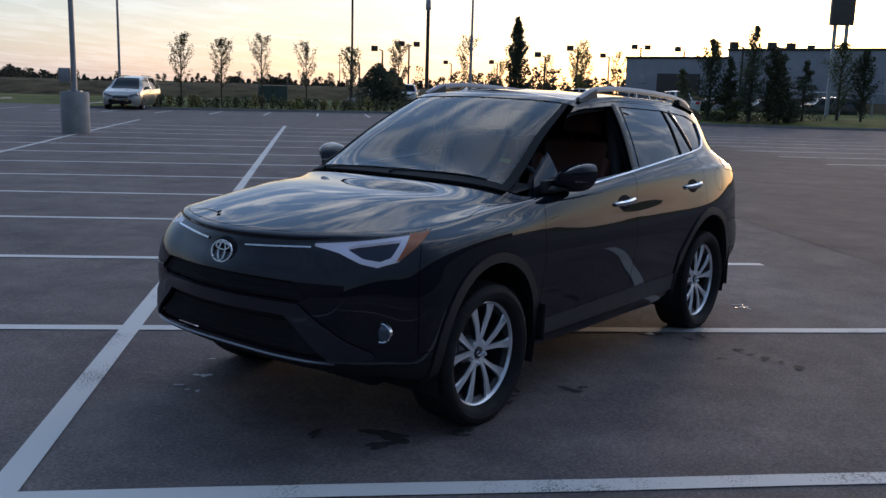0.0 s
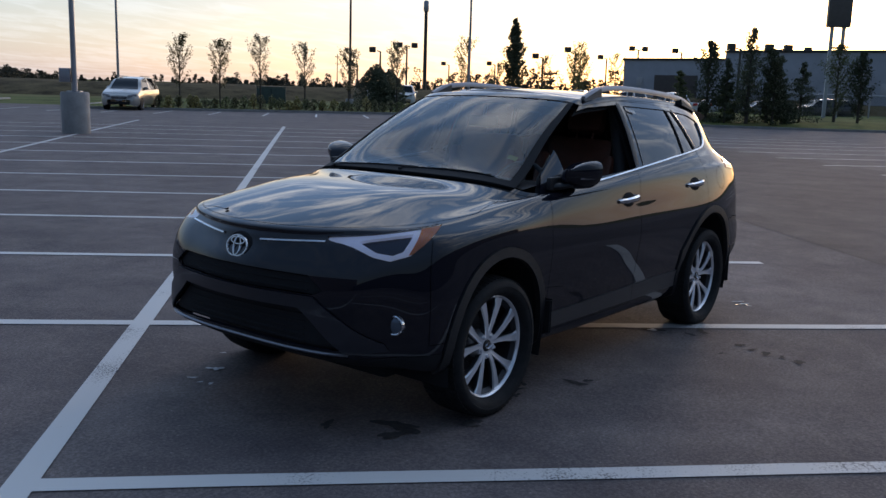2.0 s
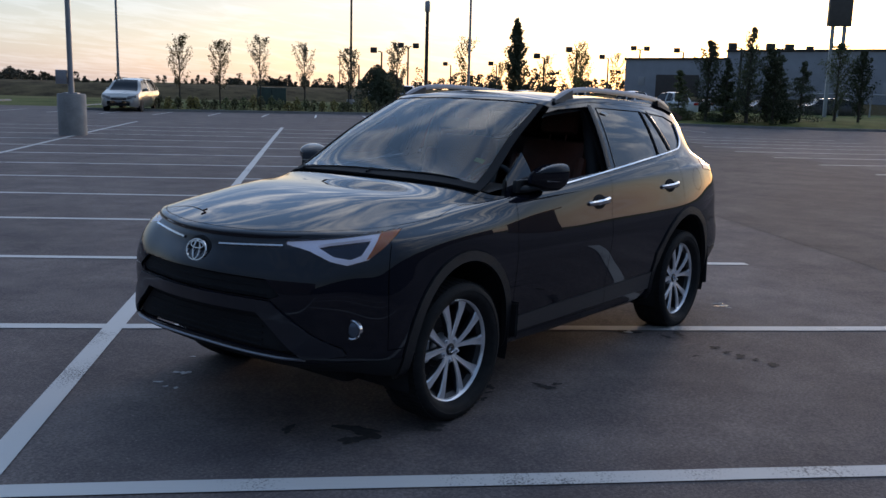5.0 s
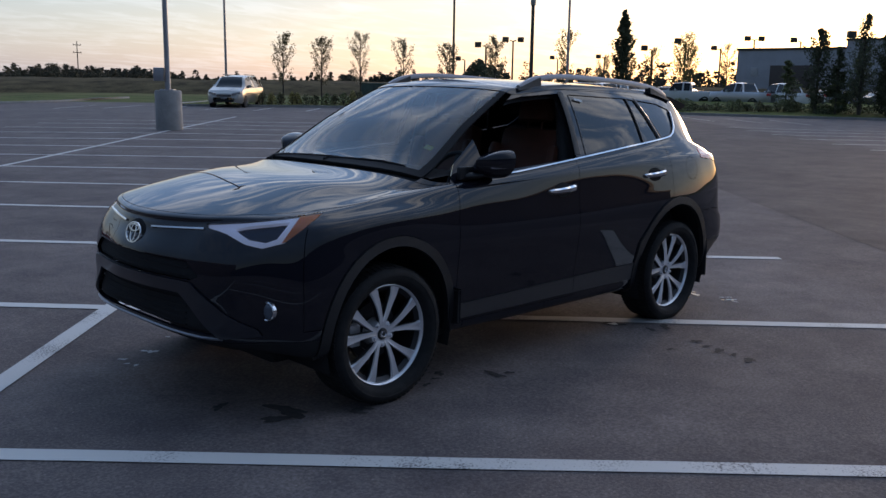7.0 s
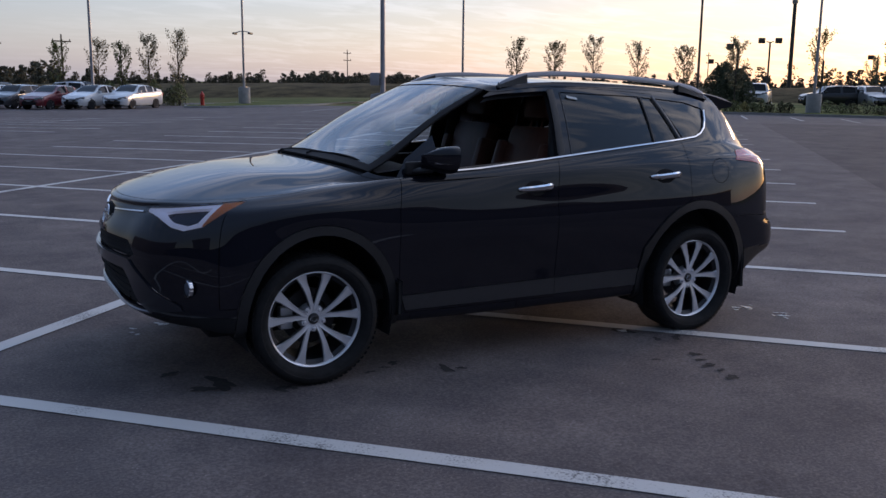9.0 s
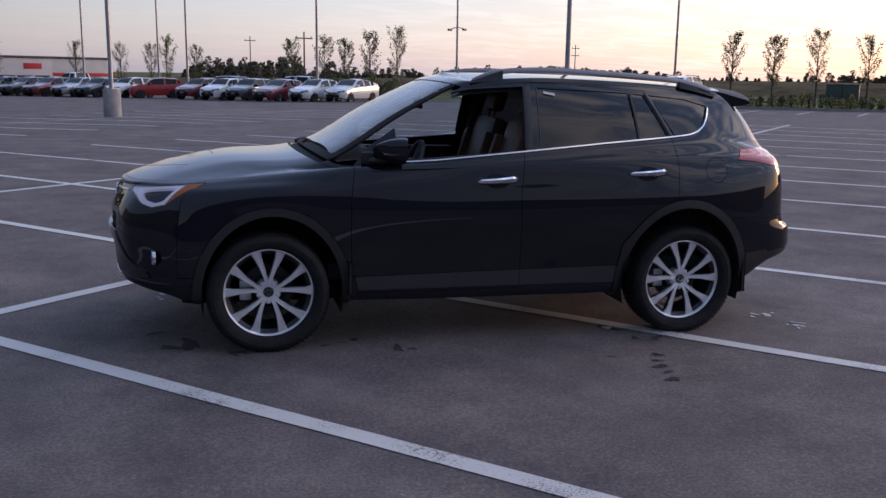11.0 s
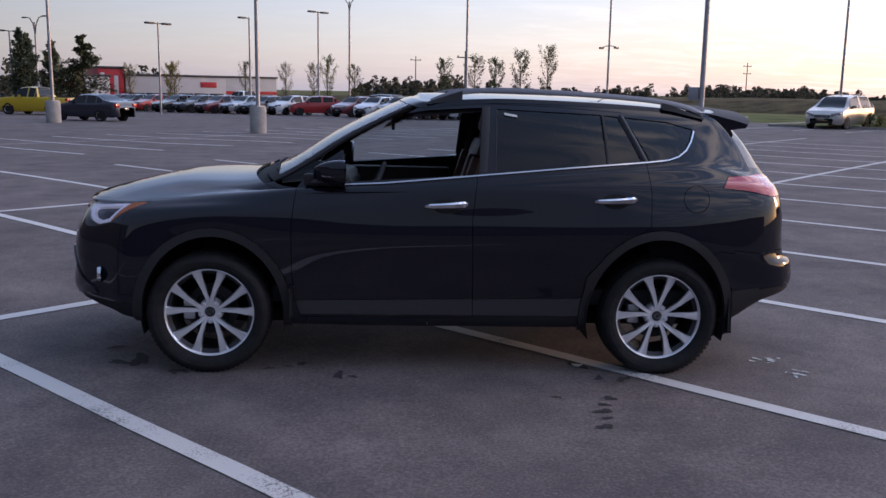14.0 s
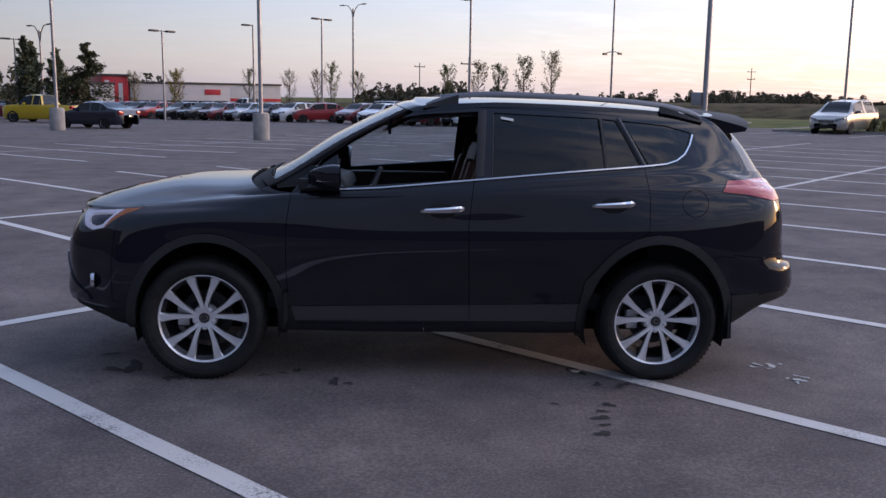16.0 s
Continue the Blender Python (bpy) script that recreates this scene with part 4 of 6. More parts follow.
def handle(x, z, side):
    p, n = on_skin((x + .13, -2, z), (0, 1, 0))
    bm = bmesh.new()
    rows = []
    for k in range(13):
        f = k / 12
        c = at_side(x + .25 * f, z + .014 * f)
        c.y -= .034 * math.sin(math.pi * min(1, max(0, f * 1.06 - .03))) ** .45
        h = (.014 + .008 * f) * (0.55 if k in (0, 12) else 1)
        rows.append([bm.verts.new(c + Vector((0, dy, dz))) for dy, dz in ((.012, -h * .5), (.0, -h), (-.010, -h * .5), (-.011, h * .5), (0, h), (.012, h * .5))])
    for a, b in zip(rows, rows[1:]):
        for k in range(6):
            bm.faces.new((a[k], a[(k + 1) % 6], b[(k + 1) % 6], b[k]))
    bm.faces.new(rows[0][::-1])
    bm.faces.new(rows[-1])
    if side > 0:
        for v in bm.verts:
            v.co = flip(v.co)
    bmesh.ops.recalc_face_normals(bm, faces=bm.faces)
    grip = part("door_handle", bm, CHROME, CAR, "chrome door handle")
    # black oval laid on the door, standing in for the shaded hollow
    bm = bmesh.new()
    rim_, dish = [], []
    for k in range(28):
        a = 2 * math.pi * k / 28
        q = at_side(x + .125 + .078 * math.cos(a), z + .004 + .044 * math.sin(a), .0022)
        rim_.append(bm.verts.new(q if side < 0 else flip(q)))
    for k in range(28):
        a = 2 * math.pi * k / 28
        q = at_side(x + .125 + .062 * math.cos(a), z + .004 + .034 * math.sin(a), .003)
        dish.append(bm.verts.new(q if side < 0 else flip(q)))
    mid = at_side(x + .125, z + .004, .0012)
    mid = bm.verts.new(mid if side < 0 else flip(mid))
    for k in range(28):
        bm.faces.new((rim_[k], rim_[(k + 1) % 28], dish[(k + 1) % 28], dish[k]))
        bm.faces.new((dish[k], dish[(k + 1) % 28], mid))
    bmesh.ops.recalc_face_normals(bm, faces=bm.faces)
    part("recess_shade", bm, BLACK, grip)


for side in (-1, 1):
    handle(1.235, 1.0, side)
    handle(2.225, 1.045, side)


def side_mirror(side):
    bm = bmesh.new()
    # housing: rounded shell, deep towards the front
    rows = []
    for k in range(15):
        f = k / 14
        x = .60 + .18 * f
        grow = (math.sin(math.pi * min(1, f / .92) / 2)) ** .55 if f < .92 else 1.0
        rows.append([bm.verts.new((x, -.885 + .104 * grow * math.copysign(abs(math.cos(a)) ** .75, math.cos(a)) - .02 * f, 1.180 + .076 * grow * math.copysign(abs(math.sin(a)) ** .8, math.sin(a)) - .028 * math.cos(a))) for a in (2 * math.pi * j / 28 for j in range(28))])
    for a, b in zip(rows, rows[1:]):
        for k in range(28):
            bm.faces.new((a[k], a[(k + 1) % 28], b[(k + 1) % 28], b[k]))
    bm.faces.new(rows[0][::-1])
    back = bm.faces.new(rows[-1])
    bmesh.ops.inset_region(bm, faces=[back], thickness=.008, depth=-.012)
    bmesh.ops.recalc_face_normals(bm, faces=bm.faces)
    if side > 0:
        for v in bm.verts:
            v.co = flip(v.co)
        bmesh.ops.reverse_faces(bm, faces=bm.faces)
    shell_ = part("wing_mirror", bm, PAINT, CAR, "gloss black wing mirror")
    bm = bmesh.new()
    tube(bm, [(.60, -.80, 1.115), (.625, -.85, 1.122), (.675, -.87, 1.128), (.695, -.89, 1.14)], [.040, .034, .030, .030], 14, squash=.55)
    box(bm, .54, .72, -.83, -.80, 1.10, 1.17, .012)
    if side > 0:
        for v in bm.verts:
            v.co = flip(v.co)
        bmesh.ops.reverse_faces(bm, faces=bm.faces)
    part("mirror_arm", bm, TRIM, shell_, "black plastic mirror arm")
    bm = bmesh.new()
    rows = []
    for k in range(9):
        f = k / 8
        x = .65 + .13 * f
        rows.append([bm.verts.new((x, -.988 - .012 * math.sin(math.pi * (f * .9 + .1) / 2) + .04 * (1 - f) ** 2, z)) for z in (1.164 + .004 * f, 1.176 + .006 * f, 1.185 + .006 * f)])
    for a, b in zip(rows, rows[1:]):
        for k in range(2):
            bm.faces.new((a[k], a[k + 1], b[k + 1], b[k]))
    bmesh.ops.solidify(bm, geom=bm.faces[:], thickness=.006)
    if side > 0:
        for v in bm.verts:
            v.co = flip(v.co)
    bmesh.ops.recalc_face_normals(bm, faces=bm.faces)
    part("indicator", bm, WHITE_LENS, shell_, "clear indicator strip")
    bm = bmesh.new()
    lathe(bm, [(0, 0), (.1, 0)], 28, m=Matrix.Translation((.770, side * .905, 1.180)) @ pose(0, 0, 0, 0, 90, 0) @ Matrix.Diagonal((.62, .86, 1, 1)))
    part("mirror_glass", bm, CHROME, shell_, "mirror glass")


side_mirror(-1)
side_mirror(1)


def roof_rail(side):
    bm = bmesh.new()
    rows = []
    for k in range(41):
        f = k / 40
        x = 1.27 + 1.66 * f
        p, n = on_skin((x, -.585 + .045 * max(0, f - .6), 3), (0, 0, -1))
        lift = .050 * (1 - abs(2 * f - 1) ** 7) * (1 - .3 * f) + .003
        w = .017
        rows.append([bm.verts.new((x, (p.y + dy) * (1 if side < 0 else -1), p.z + lift + dz)) for dy, dz in ((-w, -.018), (-w * 1.05, 0), (-w * .5, .014), (w * .5, .014), (w * 1.05, 0), (w, -.018))])
    for a, b in zip(rows, rows[1:]):
        for k in range(6):
            bm.faces.new((a[k], a[(k + 1) % 6], b[(k + 1) % 6], b[k]))
    bm.faces.new(rows[0][::-1])
    bm.faces.new(rows[-1])
    bmesh.ops.recalc_face_normals(bm, faces=bm.faces)
    rail = part("roof_rail", bm, RAIL, CAR, "silver roof rail")
    for x0, x1, h0, h1 in ((1.25, 1.46, .0, .046), (2.68, 2.94, .030, 0.0)):
        bm = bmesh.new()
        rows = []
        for k in range(7):
            f = k / 6
            x = x0 + (x1 - x0) * f
            p, n = on_skin((x, -.585, 3), (0, 0, -1))
            top = p.z + (h0 + (h1 - h0) * f) + .002
            rows.append([bm.verts.new((x, (p.y + dy) * (1 if side < 0 else -1), z)) for dy, z in ((-.026, p.z - .01), (-.019, top), (.019, top), (.026, p.z - .01))])
        for a, b in zip(rows, rows[1:]):
            for k in range(3):
                bm.faces.new((a[k], a[k + 1], b[k + 1], b[k]))
        bm.faces.new(rows[0][::-1])
        bm.faces.new(rows[-1])
        bmesh.ops.recalc_face_normals(bm, faces=bm.faces)
        part("rail_foot", bm, TRIM, rail, "black plastic rail foot")


roof_rail(-1)
roof_rail(1)


def spoiler():
    bm = bmesh.new()
    rows = []
    for k in range(25):
        y = -.56 + 1.12 * k / 24
        e = abs(y) / .56
        x0, x1 = 2.98 - .05 * e ** 3, 3.33 - .09 * e ** 4
        top0, n = on_skin((x0, -abs(y), 3), (0, 0, -1))
        z1 = 1.572 - .070 * e ** 2
        rows.append([bm.verts.new((x, y, h)) for x, h in ((x0, top0.z + .001), (x0 + .10, (top0.z * .6 + z1 * .4) + .014), (x1 - .03, z1 + .012), (x1, z1), (x1 - .012, z1 - .020), (x0 + .12, z1 - .045), (x0 + .02, top0.z - .04))])
    for a, b in zip(rows, rows[1:]):
        for k in range(7):
            bm.faces.new((a[k], a[(k + 1) % 7], b[(k + 1) % 7], b[k]))
    bm.faces.new(rows[0][::-1])
    bm.faces.new(rows[-1])
    bmesh.ops.recalc_face_normals(bm, faces=bm.faces)
    part("roof_spoiler", bm, MUTED_BLACK, CAR, "gloss black roof spoiler with its sky sheen muted")


spoiler()
for side in (-1, 1):
    for x, top, low in ((.475, .52, .285), (3.075, .54, .215)):
        bm = bmesh.new()
        box(bm, x - .010, x + .010, side * .72, side * .905, low, top, .008)
        bmesh.ops.bevel(bm, geom=[e for e in bm.edges if all(v.co.z < low + .03 for v in e.verts) and abs(e.verts[0].co.x - e.verts[1].co.x) > .008 and abs(e.verts[0].co.y) > .88], offset=.004, segments=1, affect="EDGES")
        for v in bm.verts:
            if abs(v.co.y) > .85 and v.co.z < low + .06:
                v.co.z += .05 * ((abs(v.co.y) - .85) / .055) ** 2
        for v in bm.verts:
            v.co.x += (.52 - v.co.z) * (.10 if x < 1 else .12) - (.02 if v.co.z < .4 else 0)
        if side > 0:
            bmesh.ops.recalc_face_normals(bm, faces=bm.faces)
        part("mud_flap", bm, TRIM, CAR, "black rubber mud flap")


def front_path(y0, y1, z, count, out=0.0):
    made = []
    for k in range(count + 1):
        y = y0 + (y1 - y0) * k / count
        zz = z(y) if callable(z) else z
        p, n = on_skin((-2.5, -abs(y), zz), (1, 0, 0))
        n = n if n.x < 0 else -n
        p = p + n * out
        made.append((p, n) if y < 0 else (flip(p), flip(n)))
    return made


strip(front_path(-.63, .63, lambda y: .415 + .02 * y * y, 40, .002), .013, .007, RAIL, "lip_strip", CAR, "satin silver strip under the grille")
for side in (-1, 1):
    strip(front_path(side * .13, side * .47, lambda y: .892 + .06 * (abs(y) - .13), 16, .002), .012, .006, CHROME, "grille_strip", CAR, "slim chrome grille strip")
for z in (.70, .735):
    strip(front_path(-.44, .44, z, 30, -.016), .006, .004, BLACK, "grille_slat", MADE["upper_grille"])
for z in (.46, .49, .52, .55, .58):
    strip(front_path(-.42, .42, z, 30, -.018), .008, .005, BLACK, "grille_slat", MADE["lower_grille"])


def badge():
    """A plain chrome oval ring with a smaller oval inside, in a dark recess."""
    p, n = on_skin((-2.5, 0, .848), (1, 0, 0))
    m = Matrix.Translation(p + Vector((-.004, 0, 0))) @ Vector((-1, 0, .28)).to_track_quat("Z", "Y").to_matrix().to_4x4()
    bm = bmesh.new()
    lathe(bm, [(0, -.004), (.086, -.004), (.094, -.012)], 40, m=m @ Matrix.Diagonal((1, .78, 1, 1)))
    base = part("badge", bm, BLACK, CAR, "dark oval badge recess")
    for rx, ry, t, cy in ((.070, .050, .0045, 0), (.023, .045, .004, 0), (.046, .016, .004, .024)):
        bm = bmesh.new()
        rows = []
        for k in range(40):
            a = 2 * math.pi * k / 40
            c, d = Vector((rx * math.cos(a), ry * math.sin(a) + cy, .004)), Vector((math.cos(a), math.sin(a), 0))
            rows.append([bm.verts.new(m @ (c + d * q + Vector((0, 0, h)))) for q, h in ((-t, 0), (-t * .6, t), (t * .6, t), (t, 0))])
        for k in range(40):
            for j in range(3):
                bm.faces.new((rows[k][j], rows[(k + 1) % 40][j], rows[(k + 1) % 40][j + 1], rows[k][j + 1]))
        bmesh.ops.recalc_face_normals(bm, faces=bm.faces)
        part("badge_ring", bm, CHROME, base, "chrome oval ring")


badge()
FOG_GLASS = material("fog_glass", (0.12, 0.15, 0.19), 0.12, 0.4)
for side in (-1, 1):
    p, n = on_skin((-2.5, -.772, .558), (1, 0, 0))
    n = (n if n.x < 0 else -n).lerp(Vector((-1, -.12, .03)), .9).normalized()
    m = Matrix.Translation(p + n * .001) @ n.to_track_quat("Z", "Y").to_matrix().to_4x4()
    if side > 0:
        m = Matrix.Diagonal((1, -1, 1, 1)) @ m
    bm = bmesh.new()
    lathe(bm, [(.036, -.01), (.037, .006), (.042, .008), (.046, .004), (.047, -.012)], 32, m=m)
    bmesh.ops.recalc_face_normals(bm, faces=bm.faces)
    fog = part("fog_light", bm, CHROME, CAR, "round chrome-ringed fog light")
    bm = bmesh.new()
    lathe(bm, [(0, .012), (.02, .010), (.037, .002)], 28, m=m)
    bmesh.ops.recalc_face_normals(bm, faces=bm.faces)
    part("fog_lens", bm, FOG_GLASS, fog, "bluish fog light lens")

# wipers, stickers
for x0, y0, x1, y1 in ((.30, .56, .315, -.08), (.30, .02, .35, -.58)):
    bm = bmesh.new()
    pts = []
    for k in range(13):
        f = k / 12
        p, n = on_skin((x0 + (x1 - x0) * f + .02, -abs(y0 + (y1 - y0) * f), 3), (0, 0, -1))
        pts.append(Vector((p.x, y0 + (y1 - y0) * f, p.z + .002)))
    tube(bm, pts, [.0065] + [.0055] * 11 + [.0035], 8)
    tube(bm, [pts[0] + Vector((-.035, 0, -.016)), pts[0] + Vector((-.012, 0, .002)), pts[0], pts[3]], [.008, .008, .007, .006], 8)
    lathe(bm, [(0, .012), (.009, .010), (.011, 0), (.011, -.014)], 12, m=Matrix.Translation(pts[0] + Vector((-.03, 0, -.012))))
    part("wiper", bm, BLACK, CAR, "black windscreen wiper")
p, n = on_skin((.52, -.53, 3), (0, 0, -1))
m = Matrix.Translation(p + n * .003) @ n.to_track_quat("Z", "Y").to_matrix().to_4x4()
for name, mat, place, w, h in (("yellow_sticker", YELLOW_PAPER, None, .06, .05), ("white_sticker", PAPER, (1.705, 1.525), .075, .014)):
    bm = bmesh.new()
    if place:
        rows = [[bm.verts.new(at_side(place[0] + w * i / 3, place[1] + h * j - .004 * i, .004)) for i in range(4)] for j in range(2)]
    else:
        rows = []
        for j in range(4):
            row = []
            for i in range(4):
                q, nn = on_skin((.535 + .03 * j / 3, -.60 + w * i / 3, 3), (0, 0, -1))
                row.append(bm.verts.new(q - nn * (.007 if nn.z > 0 else -.007)))
            rows.append(row)
    for a, b in zip(rows, rows[1:]):
        for i in range(3):
            bm.faces.new((a[i], a[i + 1], b[i + 1], b[i]))
    bmesh.ops.recalc_face_normals(bm, faces=bm.faces)
    part(name, bm, mat, CAR, "small sticker on the glass")


# ---- the car: cabin ----
DOOR_CARD = material("dark_brown_vinyl", (0.022, 0.010, 0.008), 0.55, vary=0.2, scale=12, bump=0.2, bump_scale=300)


def seat(x, y):
    bm = bmesh.new()
    box(bm, x - .27, x + .25, y - .25, y + .25, .62, .78, .06)
    base = part("seat_cushion", bm, LEATHER, CAR, "rust-brown leather seat cushion")
    bm = bmesh.new()
    box(bm, -.065, .065, -.24, .24, 0, .62, .055, m=Matrix.Translation((x + .24, y, .74)) @ pose(0, 0, 0, 0, 17, 0))
    for s in (-1, 1):
        box(bm, -.11, .03, s * .245 - .035, s * .245 + .035, .05, .50, .03, m=Matrix.Translation((x + .24, y, .74)) @ pose(0, 0, 0, 0, 17, 0))
    part("seat_backrest", bm, LEATHER, base, "rust-brown leather backrest")
    bm = bmesh.new()
    box(bm, -.05, .05, -.13, .13, .66, .83, .045, m=Matrix.Translation((x + .24, y, .74)) @ pose(0, 0, 0, 0, 15, 0))
    for s in (-1, 1):
        tube(bm, [Matrix.Translation((x + .24, y, .74)) @ pose(0, 0, 0, 0, 15, 0) @ Vector((0, s * .06, z)) for z in (.58, .70)], .007, 8)
    part("headrest", bm, LEATHER, base, "rust-brown leather headrest")


seat(1.30, -.37)
seat(1.30, .37)
bm = bmesh.new()
box(bm, 2.0, 2.45, -.62, .62, .62, .80, .07)
bench = part("rear_seat", bm, LEATHER, CAR, "rust-brown leather rear bench")
bm = bmesh.new()
box(bm, -.07, .07, -.62, .62, 0, .60, .06, m=Matrix.Translation((2.43, 0, .74)) @ pose(0, 0, 0, 0, 20, 0))
part("seat_backrest", bm, LEATHER, bench)
for y in (-.42, 0, .42):
    bm = bmesh.new()
    box(bm, -.045, .045, -.12, .12, .60, .76, .04, m=Matrix.Translation((2.43, y, .74)) @ pose(0, 0, 0, 0, 18, 0))
    part("headrest", bm, LEATHER, bench)
bm = bmesh.new()
rows = []
for x, z in ((.36, 1.135), (.50, 1.150), (.66, 1.145), (.76, 1.11), (.80, 1.04), (.79, .93), (.72, .80), (.70, .60)):
    rows.append([bm.verts.new((x + .05 * (abs(y) / .74) ** 2 - (.04 if abs(y + .37) < .2 and z > 1.1 else 0), y, z - .03 * (abs(y) / .74) ** 3)) for y in [-.74 + 1.48 * k / 24 for k in range(25)]])
for a, b in zip(rows, rows[1:]):
    for k in range(24):
        bm.faces.new((a[k], a[k + 1], b[k + 1], b[k]))
bmesh.ops.recalc_face_normals(bm, faces=bm.faces)
part("dashboard", bm, DASH, CAR, "dark padded dashboard")
bm = bmesh.new()
wheel_m = Matrix.Translation((.93, -.37, 1.03)) @ pose(0, 0, 0, 0, -66, 0)
rows = []
for k in range(40):
    a = 2 * math.pi * k / 40
    rows.append([bm.verts.new(wheel_m @ Vector(((.185 + .015 * math.cos(b)) * math.cos(a), (.185 + .015 * math.cos(b)) * math.sin(a), .015 * math.sin(b)))) for b in (2 * math.pi * j / 10 for j in range(10))])
for k in range(40):
    for j in range(10):
        bm.faces.new((rows[k][j], rows[(k + 1) % 40][j], rows[(k + 1) % 40][(j + 1) % 10], rows[k][(j + 1) % 10]))
box(bm, -.06, .07, -.075, .075, -.03, .02, .02, m=wheel_m)
box(bm, -.02, .02, -.18, .18, -.012, .008, .006, m=wheel_m)
box(bm, .03, .18, -.02, .02, -.012, .008, .006, m=wheel_m)
tube(bm, [wheel_m @ Vector((0, 0, -.02)), wheel_m @ Vector((.02, 0, -.28))], [.04, .05], 12)
part("steering_wheel", bm, DASH, CAR, "black steering wheel")
bm = bmesh.new()
box(bm, .74, 1.65, -.12, .12, .55, .82, .04)
part("centre_console", bm, DASH, CAR)
bm = bmesh.new()
box(bm, .35, 3.2, -.78, .78, .40, .50, .02)
part("cabin_floor", bm, BLACK, CAR, "dark carpeted floor")
bm = bmesh.new()
box(bm, 2.62, 3.25, -.70, .70, .50, 1.12, .05)
part("luggage_cover", bm, BLACK, CAR)
bm = bmesh.new()
box(bm, 1.05, 1.07, -.11, .11, 1.40, 1.47, .008)
tube(bm, [(1.06, 0, 1.46), (1.09, 0, 1.535)], .012, 8)
part("rear_view_mirror", bm, BLACK, CAR)
for side in (-1, 1):
    bm = bmesh.new()
    box(bm, .62, 1.50, side * .70 if side > 0 else -.80, .80 if side > 0 else side * .70, .50, 1.10 if side > 0 else 1.08, .03)
    part("door_card", bm, DOOR_CARD, CAR, "dark brown door card")
    bm = bmesh.new()
    box(bm, 1.58, 1.68, side * .70 - .03, side * .70 + .03, .5, 1.1, .02)
    tube(bm, [(1.63, side * .69, 1.1), (1.66, side * .64, 1.35), (1.70, side * .575, 1.56)], [.05, .045, .04], 10)
    part("door_pillar", bm, DASH, CAR, "dark door pillar with belt")

# ---- marks on the asphalt ----
WET = material("wet_stain", (0.050, 0.046, 0.046), 0.8, vary=0.3, scale=30, spec=0.1)
FLAKE = material("white_debris", (0.46, 0.47, 0.47), 0.7, vary=0.2, scale=60)
PUDDLE = material("puddle_water", (0.05, 0.052, 0.056), 0.22, vary=0.3, scale=40, bump=0.25, bump_scale=60, spec=0.4)


def blot(name, x, y, size, mat, label, category, seed, up=0.016, thick=0.0):
    """A flat ragged stain or flake lying on the asphalt."""
    rng = random.Random(seed)
    bm = bmesh.new()
    n = 26
    ph = [rng.uniform(0, 6.28) for _ in range(4)]
    ang = rng.uniform(0, 3.14)
    ring_ = []
    for k in range(n):
        a = 2 * math.pi * k / n
        r = size * (1 + .28 * math.sin(2 * a + ph[0]) + .22 * math.sin(3 * a + ph[1]) + .16 * math.sin(5 * a + ph[2]) + .1 * math.sin(9 * a + ph[3]))
        dx, dy = r * math.cos(a), .55 * r * math.sin(a)
        px, py = x + dx * math.cos(ang) - dy * math.sin(ang), y + dx * math.sin(ang) + dy * math.cos(ang)
        ring_.append(bm.verts.new((px, py, land(px, py) + up)))
    mid = bm.verts.new((x, y, land(x, y) + up + thick))
    for k in range(n):
        bm.faces.new((ring_[k], ring_[(k + 1) % n], mid))
    return tagged(part(name, bm, mat, smooth=False), label, category, group=category + "s on the asphalt")


for k, (x, y, r) in enumerate(((-.56, -.68, .09), (-.46, -.63, .13), (-.22, -.86, .06), (-.17, -.85, .05), (-.67, -.36, .06), (.31, -.80, .035), (.5, -.71, .05), (.72, -.9, .07), (.80, -.93, .04), (2.16, -.70, .10), (2.23, -.97, .05), (2.37, -.99, .07),
                              (2.11, -1.52, .06), (2.2, -1.32, .05), (2.06, -1.74, .06), (1.91, -1.3, .03), (2.14, -1.42, .04), (2.10, -1.62, .035), (2.26, -.62, .05), (.42, -.76, .03))):
    blot("wet_stain", x + .01, y - (.03 if x > .5 else .0), r * .8, WET, "dark wet stain on the asphalt", "stain", 40 + k)
for k, (x, y, r) in enumerate(((-.51, .65, .035), (-.49, .62, .03), (-.69, .60, .022), (-.69, .45, .02), (-.71, .51, .015), (2.17, -.74, .04), (3.48, -.94, .035), (3.54, -.89, .02), (3.44, -.99, .022), (-.27, .85, .015), (3.50, -.86, .02))):
    blot("white_flake", x + (.05 if x < 0 else .0), y + (.06 if x < 0 else -.01), r, FLAKE, "small white fleck of debris on asphalt", "debris", 90 + k, 0.017, 0.003)
for k, (x, y, r) in enumerate(((3.44, -.60, .045), (3.36, -.57, .03), (3.31, -.62, .022), (3.40, -.66, .018), (3.51, -.57, .02), (3.47, -.90, .035), (3.42, -.86, .016), (3.54, -.87, .014))):
    blot("puddle", x, y - .055, r, PUDDLE, "shallow puddle shining on asphalt", "puddle", 120 + k, 0.0165)


